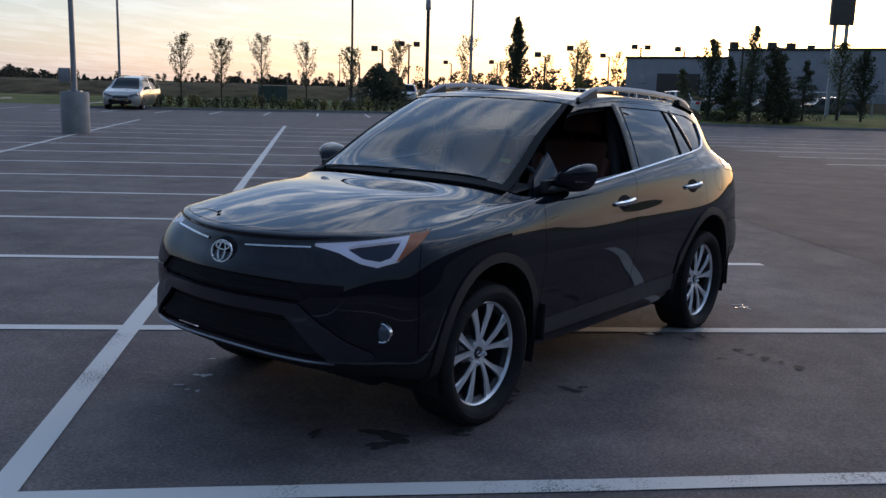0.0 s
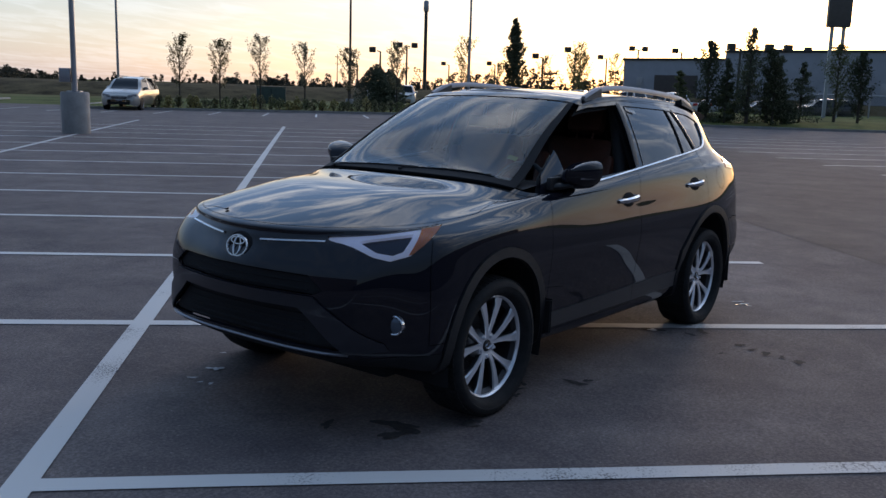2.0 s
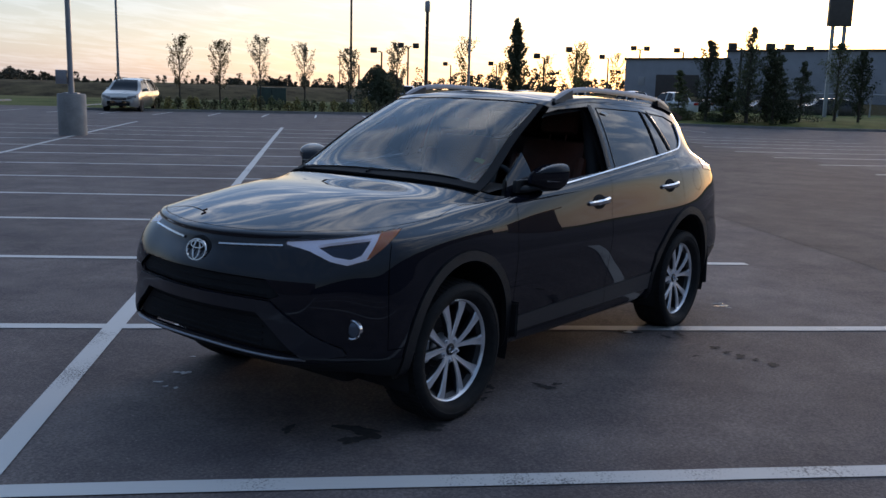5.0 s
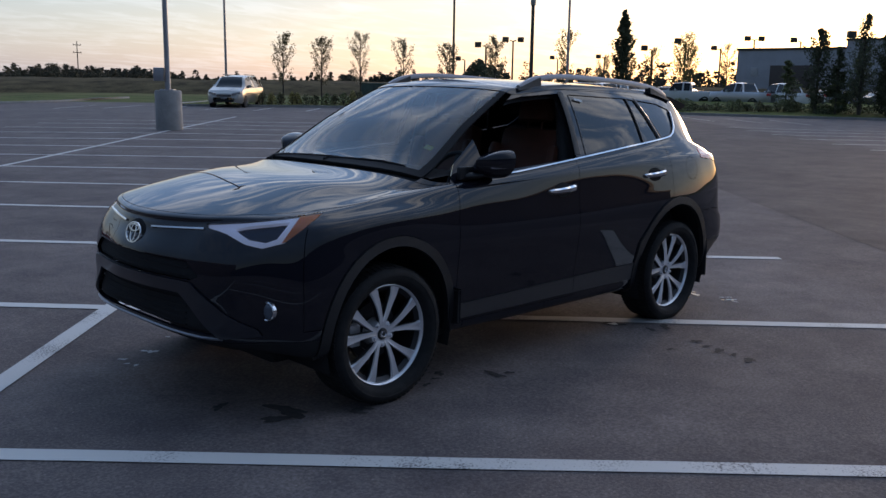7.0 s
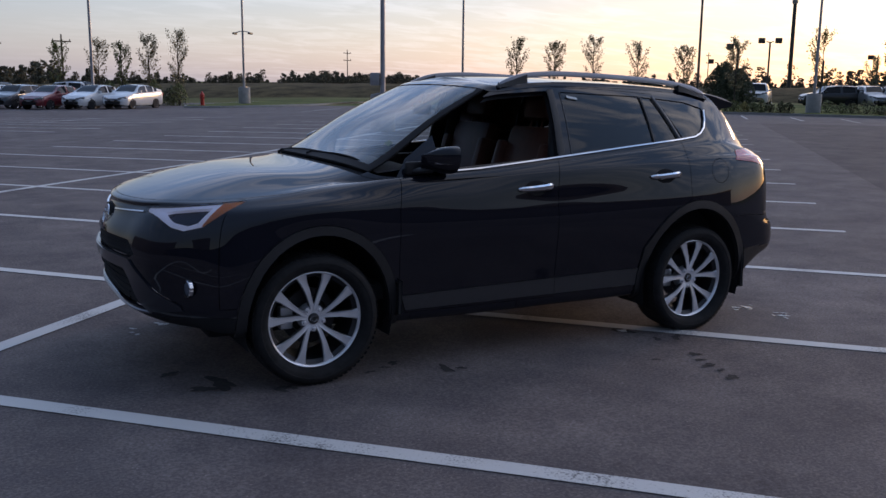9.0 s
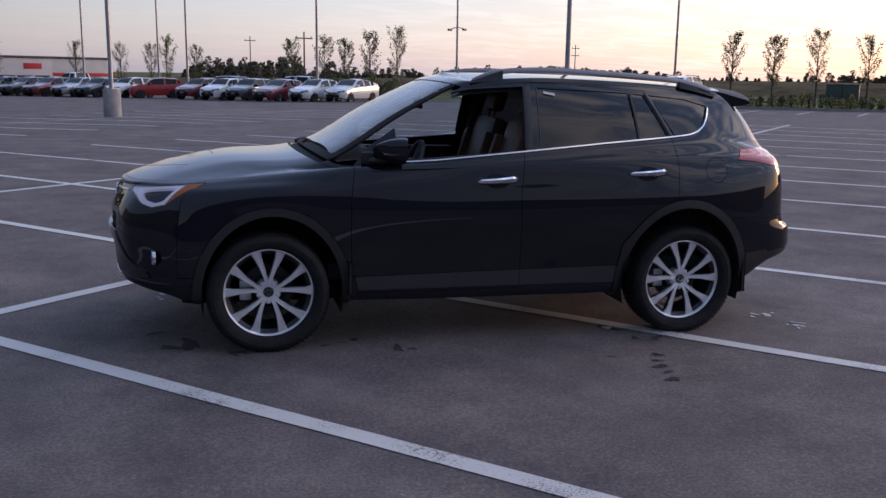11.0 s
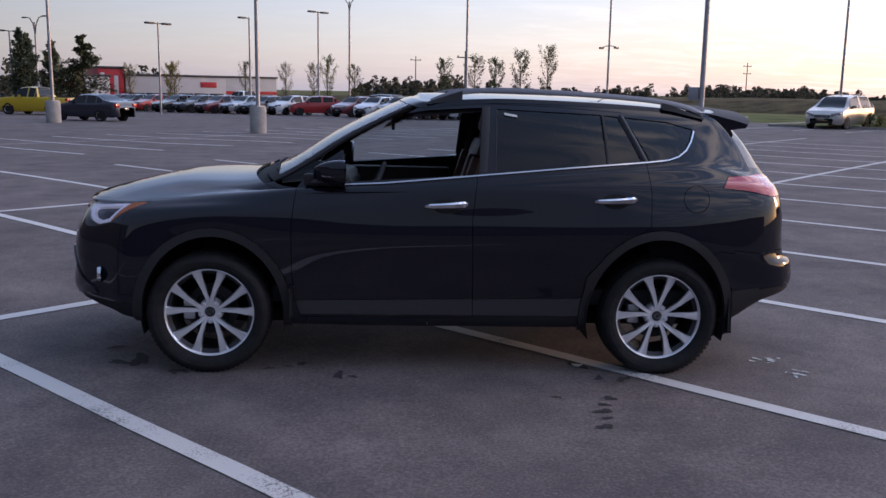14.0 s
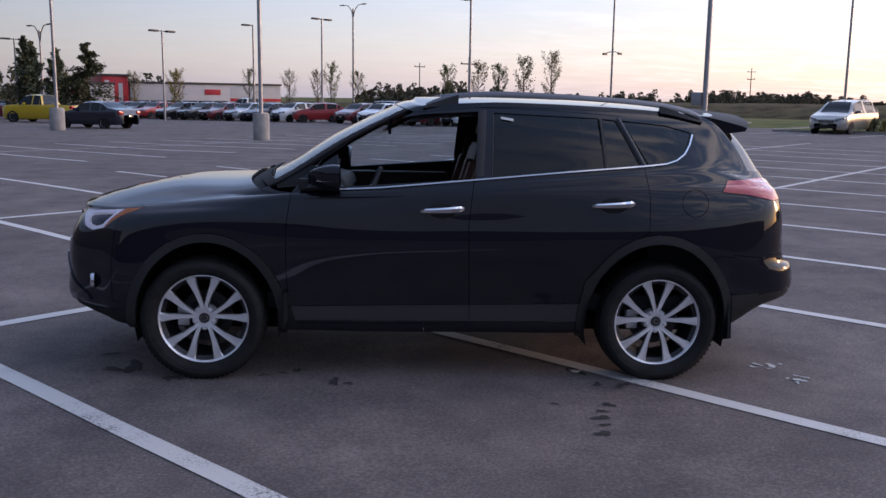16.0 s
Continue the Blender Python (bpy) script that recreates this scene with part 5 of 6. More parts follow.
# ---- kerbs and lawns ----
def kerb(points, width=.16, height=.14):
    bm = bmesh.new()
    rows = []
    dense = []
    for (s0, t0), (s1, t1) in zip(points, points[1:]):
        n = max(1, int(math.hypot(s1 - s0, t1 - t0) / 2))
        dense += [(s0 + (s1 - s0) * k / n, t0 + (t1 - t0) * k / n) for k in range(n)]
    dense.append(points[-1])
    for i, (s, t) in enumerate(dense):
        a, b = dense[max(0, i - 1)], dense[min(len(dense) - 1, i + 1)]
        d = Vector((b[0] - a[0], b[1] - a[1])).normalized()
        n = Vector((-d.y, d.x))
        rows.append([bm.verts.new(site(s + n.x * q, t + n.y * q, h)) for q, h in ((-width / 2, 0), (-width / 2 + .015, height - .02), (-width / 2 + .035, height), (width / 2, height), (width / 2, 0))])
    for a, b in zip(rows, rows[1:]):
        for k in range(4):
            bm.faces.new((a[k], a[k + 1], b[k + 1], b[k]))
    bm.faces.new(rows[0])
    bm.faces.new(rows[-1][::-1])
    bmesh.ops.recalc_face_normals(bm, faces=bm.faces)
    return tagged(part("kerb", bm, CONCRETE), "pale concrete kerb along a lawn", "kerb", kind="structure")


KERB = [(43.1, -13.5), (43.6, -9), (45.4, 4), (46.2, 11), (48.2, 25), (48.4, 60)]


def kerb_s(t):
    for (s0, t0), (s1, t1) in zip(KERB, KERB[1:]):
        if t <= t1:
            return s0 + (s1 - s0) * (t - t0) / (t1 - t0)
    return KERB[-1][0]


kerb([(62, -13.9), (44.5, -13.9), *KERB])


def berm(s, t):
    """Height of the lawn behind the kerb: level on one side, a low bank on the other."""
    b = s - kerb_s(max(t, -13.5))
    return .12 + max(0, min(1, (t - 16) / 14)) * .38 * (1 - math.exp(-max(0, b) / 7))


def lawn(name, t0, t1, depth, mat, label):
    bm = bmesh.new()
    rows = []
    n = int((t1 - t0) / 1.0)
    for k in range(n + 1):
        t = t0 + (t1 - t0) * k / n
        rows.append([bm.verts.new(site(kerb_s(t) + q, t, berm(kerb_s(t) + q, t) + .03 * noise.noise((q * .6, t * .6, 1)) * min(1, q))) for q in (0.05, .6, 1.2, 2, 3, 4.5, 6, 8, 10, 13, 17, 22, depth)])
    for a, b in zip(rows, rows[1:]):
        for k in range(len(a) - 1):
            bm.faces.new((a[k], a[k + 1], b[k + 1], b[k]))
    bmesh.ops.recalc_face_normals(bm, faces=bm.faces)
    if sum(f.normal.z for f in bm.faces) < 0:
        bmesh.ops.reverse_faces(bm, faces=bm.faces)
    return tagged(part(name, bm, mat), label, "lawn", kind="structure")


lawn("lawn", -13.5, 75, 30, GRASS, "patchy green and brown lawn behind the kerb")
ISLAND = [(62, -22.5), (50.5, -22.5), (48.0, -24.5), (47.0, -28), (48.0, -31.5), (51, -33.2), (62, -33.2)]
kerb(ISLAND)
bm = bmesh.new()
bm.faces.new([bm.verts.new(site(s, t, .135)) for s, t in ISLAND])
bmesh.ops.recalc_face_normals(bm, faces=bm.faces)
if bm.faces[:][0].normal.z < 0:
    bmesh.ops.reverse_faces(bm, faces=bm.faces)
tagged(part("lawn_island", bm, GRASS, smooth=False), "small grass island inside a kerb", "lawn", kind="structure")
sheet("lawn_verge", ((53, -33), (75, -14)), GRASS, .014, "rough green grass verge by the field", "lawn")


# ---- lamp posts ----
def lamp_post(s, t, height, head="box", base=1.1, radius=.085, mat=None, label="tall grey steel lamp post on a round concrete base", base_r=.36, place=None):
    mat = mat or STEEL
    height = height if place else height * near(s, t)
    p = Vector((*place, land(*place) + .012)) if place else site(s, t)
    ob = thing("lamp_post", Matrix.Translation(p) @ pose(0, 0, 0, 0, 0, 46.9), label, "lamp post", "lamp posts of the car park")
    if base:
        bm = bmesh.new()
        lathe(bm, [(base_r, -.1), (base_r, base - .04), (base_r - .03, base), (0, base)], 28)
        part("concrete_base", bm, CONCRETE, ob, "round concrete base")
        bm = bmesh.new()
        box(bm, -.2, .2, -.2, .2, base, base + .03, .005)
        part("base_plate", bm, mat, ob)
    bm = bmesh.new()
    tube(bm, [(0, 0, base), (0, 0, height * .5), (0, 0, height)], [radius, radius * .86, radius * .72], 14)
    part("pole", bm, mat, ob)
    arms = {"box": ((-1, 0), (1, 0)), "single": ((-1, 0),), "y": ((0, -1), (0, 1)), "none": (), "side": ((0, 1),)}[head]
    for dx, dy in arms:
        bm = bmesh.new()
        if head == "y":
            tube(bm, [(0, 0, height - 1.2), (0, dy * .25, height - .2), (0, dy * .8, height + .35), (0, dy * 1.5, height + .45)], [.06, .05, .045, .04], 10)
            box(bm, -.12, .12, dy * 1.75 - .3, dy * 1.75 + .3, height + .38, height + .5, .03)
        else:
            tube(bm, [(0, 0, height - .1), (dx * .35, dy * .35, height - .06)], .035, 8)
            box(bm, dx * .72 - .36 if dx else -.17, dx * .72 + .36 if dx else .17, dy * .72 - .36 if dy else -.17, dy * .72 + .36 if dy else .17, height - .14, height + .0, .04)
        part("lamp_head", bm, DARK_STEEL, ob, "dark flat lamp head")
    return ob


post = lamp_post(0, 0, 11.5, base_r=.40, base=1.2, place=(11.4, 21.5))
bm = bmesh.new()
box(bm, -.12, .12, .09, .40, 1.48, 1.88, .02)
part("junction_box", bm, STEEL, post, "grey metal junction box")
lamp_post(0, 0, 11.5, base_r=.33, base=1.05, place=(-3.2, 31.0))
lamp_post(20.6, -51.0, 11.5, base_r=.36)
lamp_post(52.0, -12.25, 12.0, base=.6)
lamp_post(77.3, 3.0, 12.5, base=.5, mat=DARK_STEEL, radius=.12, label="tall dark steel lamp post in the grass")
lamp_post(50.2, 9.6, 12.0, base=1.2, base_r=.42)
cams = lamp_post(53.9, -30.0, 11.5, base=1.25, base_r=.40)
bm = bmesh.new()
tube(bm, [(0, -.6, 4.95), (0, -.2, 5.05), (0, .2, 5.05), (0, .6, 4.95)], .03, 8)
part("camera_arm", bm, STEEL, cams)
for q in (-.58, .58):
    bm = bmesh.new()
    box(bm, -.28, .2, q - .08, q + .08, 4.84, 4.98, .03)
    part("floodlight", bm, DARK_STEEL, cams, "small dark floodlight")
lamp_post(49.4, -40.3, 10.0, "single", base=0, radius=.10, label="grey steel lamp post with one flat head")
lamp_post(53.9, -64.2, 10.4, "box", base=0, radius=.09, label="grey steel lamp post with two flat heads")
lamp_post(50.5, -71.5, 10.0, "single", base=0, radius=.09, label="grey steel lamp post with one flat head")
lamp_post(41.0, -73.4, 9.0, "box", base=0, radius=.08, label="grey steel lamp post with two flat heads")
lamp_post(82.0, -90.8, 15.6, "y", base=0, radius=.14, label="tall street lamp with two curved arms")
lamp_post(43.0, -107, 11.0, "y", base=0, radius=.11, label="street lamp with two curved arms")
lamp_post(36.6, -98.5, 9.2, "box", base=0, radius=.08, label="grey steel lamp post with two flat heads")


def shoebox_lamp(s, t, height, heads=2, size=.45):
    p = site(s, t)
    height *= near(s, t)
    ob = thing("shoebox_lamp", Matrix.Translation(p) @ pose(0, 0, 0, 0, 0, -43), "dark lamp post with boxy heads beyond the lawn", "lamp post", "boxy lamps of the far lot")
    bm = bmesh.new()
    tube(bm, [(0, 0, 0), (0, 0, height)], [.13, .10], 10)
    part("pole", bm, DARK_STEEL, ob)
    for k in range(heads):
        d = (-1, 1)[k]
        bm = bmesh.new()
        box(bm, d * .9 - size * .8, d * .9 + size * .8, -size * .5, size * .5, height - .1, height + .5, .06)
        tube(bm, [(0, 0, height), (d * .4, 0, height + .1)], .06, 8)
        part("lamp_head", bm, DARK_STEEL, ob)


for s, t, h, n in ((108, 11.6, 7.1, 2), (111.4, 31.1, 6.6, 1), (110.2, 35.4, 7.6, 1), (135.2, 54.6, 9.6, 2), (137, 49.6, 8.0, 1), (142, 30.9, 6.3, 1), (132.4, 61.3, 9.4, 1), (93, 50.9, 8.0, 1), (90.9, 54.7, 8.0, 2), (114, 74.3, 9.4, 1), (100, 7.5, 6.0, 1), (125, 6.0, 5.0, 1), (150, 24, 6.2, 1)):
    shoebox_lamp(s, t, h, n)
WOOD = material("weathered_wood", (0.09, 0.07, 0.055), 0.85, vary=0.25, scale=3)


def utility_pole(s, t, height, arms=2, r=.17, label="weathered wooden utility pole in the field"):
    height *= near(s, t)
    ob = thing("utility_pole", Matrix.Translation(site(s, t)) @ pose(0, 0, 0, 0, 0, 20), label, "utility pole", "utility poles across the field")
    bm = bmesh.new()
    tube(bm, [(0, 0, 0), (0, 0, height)], [r, r * .7], 8)
    part("pole", bm, WOOD, ob)
    for k in range(arms):
        bm = bmesh.new()
        box(bm, -1.6, 1.6, -.08, .08, height - 1.2 - 2.2 * k, height - 1.0 - 2.2 * k, .01)
        for x in (-1.4, 0, 1.4):
            box(bm, x - .06, x + .06, -.06, .06, height - 1.0 - 2.2 * k, height - .75 - 2.2 * k, .02)
        part("cross_arm", bm, WOOD, ob)


utility_pole(273.5, -111.2, 12.8)
utility_pole(300, 8.0, 13.0)
utility_pole(140, -118, 11.5, 1)
utility_pole(215, -205, 15.0, 1)
cell = thing("mast", Matrix.Translation(site(114.6, 14.9)), "dark slim mast with a small cap", "mast")
bm = bmesh.new()
tube(bm, [(0, 0, 0), (0, 0, 12.2)], [.26, .20], 12)
part("pole", bm, DARK_STEEL, cell)
bm = bmesh.new()
lathe(bm, [(.30, 11.0), (.34, 11.2), (.34, 12.1), (.25, 12.3), (0, 12.3)], 12)
part("cap", bm, STEEL, cell)


# ---- parked vehicles ----
def car_paint(name, colour, metal=0.3):
    return material(name, colour, 0.32, metal, coat=0.9)


PAINTS = {"white": car_paint("white_paint", (0.66, 0.67, 0.68), 0), "silver": car_paint("silver_paint", (0.42, 0.43, 0.45), .6), "red": car_paint("red_paint", (0.42, 0.022, 0.025), .1), "dark red": car_paint("dark_red_paint", (0.17, 0.012, 0.02), .2),
          "black": car_paint("dark_paint", (0.012, 0.013, 0.016), .1), "grey": car_paint("grey_paint", (0.06, 0.065, 0.075), .4), "blue-black": car_paint("navy_paint", (0.012, 0.018, 0.035), .2), "beige": car_paint("champagne_paint", (0.40, 0.375, 0.345), .4), "yellow": car_paint("yellow_paint", (0.62, 0.40, 0.02), 0)}
CAR_LAMP = material("car_lamp", (0.30, 0.31, 0.33), 0.15, 0.5)
CAR_GLASS = material("car_glass", (0.008, 0.009, 0.011), 0.05, spec=0.35)
SHAPES = {   # length, width, and along the car: place, belt height, roof height (from the nose, shares of the length)
    "sedan": (4.65, 1.82, ((0, .55, .55), (.02, .68, .70), (.10, .80, .83), (.29, .93, .97), (.44, .96, 1.40), (.55, .96, 1.45), (.70, .97, 1.41), (.85, 1.0, 1.10), (.97, .98, 1.02), (1, .70, .74))),
    "hatch": (4.05, 1.72, ((0, .55, .55), (.02, .70, .72), (.10, .84, .88), (.26, .97, 1.02), (.43, 1.0, 1.46), (.60, 1.01, 1.50), (.82, 1.05, 1.46), (.95, 1.08, 1.12), (.985, .95, .98), (1, .60, .62))),
    "wedge": (4.54, 1.76, ((0, .50, .50), (.02, .64, .66), (.10, .80, .83), (.27, .95, .99), (.45, .99, 1.43), (.55, 1.0, 1.47), (.72, 1.04, 1.41), (.92, 1.10, 1.16), (.985, 1.0, 1.03), (1, .62, .64))),
    "suv": (4.65, 1.86, ((0, .60, .60), (.02, .82, .85), (.10, 1.0, 1.04), (.27, 1.10, 1.14), (.40, 1.12, 1.63), (.60, 1.13, 1.70), (.85, 1.16, 1.66), (.96, 1.16, 1.22), (.985, 1.05, 1.08), (1, .65, .68))),
    "minivan": (5.1, 1.97, ((0, .55, .55), (.02, .74, .76), (.08, .92, .95), (.20, 1.06, 1.10), (.36, 1.08, 1.66), (.55, 1.08, 1.76), (.84, 1.10, 1.74), (.965, 1.12, 1.30), (.985, 1.05, 1.08), (1, .60, .64))),
    "pickup": (5.7, 2.0, ((0, .65, .65), (.015, .98, 1.0), (.06, 1.08, 1.11), (.24, 1.15, 1.19), (.33, 1.17, 1.78), (.45, 1.18, 1.86), (.555, 1.18, 1.82), (.60, 1.16, 1.19), (.98, 1.15, 1.17), (1, 1.0, 1.02))),
}


def parked_car(kind, paint, s, t, heading, label, group="parked cars"):
    """A parked car, nose towards the heading (degrees from the rows), standing on its wheels."""
    length, width, spine = SHAPES[kind]
    name = {"pickup": "pickup_truck", "minivan": "minivan"}.get(kind, "parked_car")
    p = site(s, t)
    turn = Matrix.Translation(p + Vector((0, 0, .012))) @ pose(0, 0, 0, 0, 0, 46.9 + heading)
    ob = thing(name, turn, label, {"pickup": "pickup truck", "minivan": "minivan"}.get(kind, "car"), group)
    half = width / 2
    body, pane = bmesh.new(), bmesh.new()
    steps = []
    for (f0, b0, r0), (f1, b1, r1) in zip(spine, spine[1:]):
        n = 6
        for k in range(n):
            q = k / n
            q2 = q * q * (3 - 2 * q) * .5 + q * .5
            steps.append((f0 + (f1 - f0) * q, b0 + (b1 - b0) * q2, r0 + (r1 - r0) * q2))
    steps.append(spine[-1])
    rows = []
    for f, belt, roof in steps:
        x = length * (.5 - f)
        nose = min(1, (f / .07) ** .5 if f < .07 else 1, ((1 - f) / .05) ** .5 if f > .95 else 1)
        w = half * (.62 + .38 * nose)
        cab = max(0, roof - belt - .06)
        top_w = w * (.93 - .38 * cab)
        low = .22 + .08 * (1 - nose)
        rows.append((f, cab, [(x, w * .9, low), (x, w * .985, low + .12), (x, w, (low + belt) * .55), (x, w * .985, belt - .1), (x, w * .95, belt), (x, top_w, roof - .05 * (cab > .1)), (x, top_w * .80, roof), (x, 0, roof + .02)]))
    bv = []
    for f, cab, sec in rows:
        bv.append([[body.verts.new((x, y * sgn, z)) for x, y, z in sec] for sgn in (1, -1)])
    for i in range(len(rows) - 1):
        both = (rows[i][1] > .04 or rows[i + 1][1] > .04)
        for side in (0, 1):
            for j in range(7):
                quad = (bv[i][side][j], bv[i][side][j + 1], bv[i + 1][side][j + 1], bv[i + 1][side][j])
                slope = abs(rows[i][1] - rows[i + 1][1]) > .025
                pillar = i in (30, 36)
                is_glass = both and ((j == 4 and not pillar and min(rows[i][1], rows[i + 1][1]) > .10) or (j >= 6 and slope))
                if is_glass:
                    pane.faces.new([pane.verts.new(v.co) for v in quad])
                body.faces.new(quad)
    for b in (body, pane):
        bmesh.ops.remove_doubles(b, verts=b.verts, dist=1e-4)
        bmesh.ops.recalc_face_normals(b, faces=b.faces)
    for v in pane.verts:
        v.co += v.normal * .008
    # wheel arches are cut as dark rounds behind the wheels
    wheel_r = {"pickup": .39, "suv": .35, "minivan": .34}.get(kind, .315)
    part("body", body, PAINTS[paint], ob)
    part("glasshouse", pane, CAR_GLASS, ob, "dark window glass")
    base = length * .585
    front_x = length * .5 - length * .185
    for x in (front_x, front_x - base):
        for sgn in (-1, 1):
            bm = bmesh.new()
            m = Matrix.Translation((x, sgn * (half - .10), wheel_r)) @ pose(0, 0, 0, -90 * sgn, 0, 0)
            lathe(bm, [(0, -.1), (wheel_r, -.1), (wheel_r, .09), (wheel_r * .94, .105), (wheel_r * .68, .10)], 24, m=m, mat=0)
            lathe(bm, [(wheel_r * .68, .10), (wheel_r * .60, .075), (wheel_r * .2, .085), (0, .095)], 24, m=m, mat=1)
            bmesh.ops.recalc_face_normals(bm, faces=bm.faces)
            part("wheel", bm, [RUBBER, ALLOY], ob)
            bm = bmesh.new()
            lathe(bm, [(wheel_r * 1.17, -.05), (wheel_r * 1.17, .004), (0, .004)], 24, m=Matrix.Translation((x, sgn * (half * .99), wheel_r * 1.05)) @ pose(0, 0, 0, -90 * sgn, 0, 0))
            part("wheel_arch", bm, BLACK, ob)
    for sgn in (-1, 1):
        bm = bmesh.new()
        z = spine[1][1]
        box(bm, length * .5 - .46, length * .5 - .07, sgn * half * .68 - .22, sgn * half * .68 + .22, z - .05, z + .10, .05)
        for v in bm.verts:
            out_y = (abs(v.co.y) - half * .68) / .22
            v.co.x -= .10 * out_y
            v.co.z += .04 * out_y
        part("headlight", bm, CAR_LAMP, ob)
        bm = bmesh.new()
        zb = spine[-2][1]
        box(bm, -length * .5 + .01, -length * .5 + .22, sgn * half * .74 - .16, sgn * half * .74 + .16, zb - .22, zb - .02, .04)
        part("tail_light", bm, RED_LENS, ob)
        bm = bmesh.new()
        box(bm, length * .5 - length * .36 - .06, length * .5 - length * .36 + .08, sgn * (half + .02) - .11, sgn * (half + .02) + .11, spine[3][1] + .02, spine[3][1] + .17, .04)
        part("wing_mirror", bm, PAINTS[paint], ob)
    nose_z = spine[1][1]
    for name, z0, z1, share, mat in (("lower_grille", .30, .44, .56, BLACK), ("grille", nose_z - .14, nose_z - .03, .40, BLACK), ("grille_bar", nose_z - .095, nose_z - .075, .38, CHROME), ("number_plate", .47, .56, .17, CAR_LAMP)):
        bm = bmesh.new()
        box(bm, length * .5 - .09, length * .5 + (.016 if mat is BLACK else .024), -half * share, half * share, z0, z1, .015)
        for v in bm.verts:
            v.co.x -= .10 * (abs(v.co.y) / half) ** 2
        part(name, bm, mat, ob)
    bm = bmesh.new()
    box(bm, -length * .5 - .012, -length * .5 + .06, -half * .17, half * .17, .62, .73, .01)
    part("number_plate", bm, CAR_LAMP, ob)
    for sgn in (-1, 1):
        for f in (.50, .66):
            if kind == "pickup" and f > .6:
                continue
            bm = bmesh.new()
            box(bm, length * (.5 - f) - .10, length * (.5 - f) + .08, sgn * half * .985 - .02, sgn * half * .985 + .02, spine[4][1] - .15, spine[4][1] - .115, .01)
            part("door_handle", bm, PAINTS[paint], ob)
    if kind == "pickup":
        bm = bmesh.new()
        box(bm, -length * .5 + .08, -length * .5 + length * .385, -half * .82, half * .82, 1.165, 1.20, .0)
        part("load_bed", bm, BLACK, ob, "dark open load bed")
    if kind in ("minivan", "suv"):
        for sgn in (-1, 1):
            bm = bmesh.new()
            tube(bm, [(length * .08, sgn * half * .62, SHAPES[kind][2][5][2] + .045), (-length * .32, sgn * half * .62, SHAPES[kind][2][6][2] + .045)], .02, 8)
            part("roof_rail", bm, SATIN, ob)
    return ob


parked_car("minivan", "beige", 44.5, -9.95, 174, "champagne beige minivan parked nose out at the kerb")
ROW = (("wedge", "white", -36.0), ("wedge", "white", -39.4), ("wedge", "dark red", -43.0), ("hatch", "grey", -46.4), ("hatch", "white", -49.2), ("hatch", "dark red", -52.3), ("hatch", "red", -57.9), ("hatch", "white", -61.8),
       ("sedan", "blue-black", -65.6), ("sedan", "silver", -69.4), ("sedan", "dark red", -73.4), ("sedan", "black", -78.0), ("sedan", "black", -82.0), ("sedan", "red", -88.0), ("sedan", "black", -92.0), ("sedan", "dark red", -96.0))
for k, (kind, paint, t) in enumerate(ROW):
    parked_car(kind, paint, 48.3 + .15 * math.sin(3 * k), t, 180 + 3 * math.sin(5 * k) - (35 if paint == "red" and t > -60 else 0), paint + " small car in a row along the lot edge", "cars in the dealer's row")
parked_car("suv", "grey", 54.5, -55.5, 90, "dark grey sport utility car behind the row", "cars behind the row")
parked_car("suv", "white", 54.0, -46.5, 90, "white sport utility car behind the row", "cars behind the row")
parked_car("pickup", "white", 56.0, -80, 90, "white crew-cab pickup truck behind the row", "cars behind the row")
parked_car("sedan", "blue-black", 25.0, -54.6, 106, "dark blue saloon car standing on the lot", "cars on the lot")
parked_car("pickup", "yellow", 30.4, -76.4, 113, "bright yellow pickup truck on the lot", "cars on the lot")
parked_car("sedan", "dark red", 32.0, -92, -60, "dark red saloon car on the lot", "cars on the lot")
for kind, paint, s, t, head in (("suv", "black", 77.5, 14.6, 100), ("suv", "silver", 79.0, 18.2, 190), ("suv", "white", 78.5, 20.6, 190), ("sedan", "grey", 90, 24.5, 160), ("sedan", "black", 91, 27.5, 160), ("pickup", "white", 77.0, 25.8, 60), ("pickup", "silver", 74.5, 30.5, 30), ("pickup", "white", 74.0, 34.5, 20),
                                ("pickup", "white", 79.5, 8.5, 170), ("suv", "white", 82, 6.0, 170), ("sedan", "grey", 75, 44, 80), ("suv", "black", 74, 50, 80), ("sedan", "silver", 78, 40, 80)):
    parked_car(kind, paint, s, t, head, paint + " vehicle parked beyond the lawn", "vehicles in the far lot")


# ---- plants ----
LEAF_DRY = material("autumn_leaves", (0.22, 0.18, 0.095), 0.8, vary=0.35, scale=6, second=(0.34, 0.28, 0.16))
LEAF_GREEN = material("green_leaves", (0.055, 0.085, 0.028), 0.8, vary=0.4, scale=6, second=(0.15, 0.16, 0.05))
LEAF_DARK = material("dark_needles", (0.042, 0.058, 0.030), 0.85, vary=0.4, scale=6, second=(0.095, 0.11, 0.055))
LEAF_YELLOW = material("yellow_leaves", (0.20, 0.17, 0.04), 0.8, vary=0.3, scale=6, second=(0.30, 0.24, 0.07))
SHRUB = material("shrub_leaves", (0.07, 0.085, 0.03), 0.85, vary=0.5, scale=3, second=(0.17, 0.15, 0.06))
BARK = material("bark", (0.07, 0.055, 0.045), 0.9, vary=0.3, scale=14)


def leaf(verts, faces, c, size, rng):
    a = Vector((rng.uniform(-1, 1), rng.uniform(-1, 1), rng.uniform(-1, 1))).normalized()
    b = a.orthogonal().normalized()
    k = len(verts)
    for q in (a * size, b * size * .6, -a * size, -b * size * .6):
        verts.append(c + q)
    faces.append((k, k + 1, k + 2, k + 3))


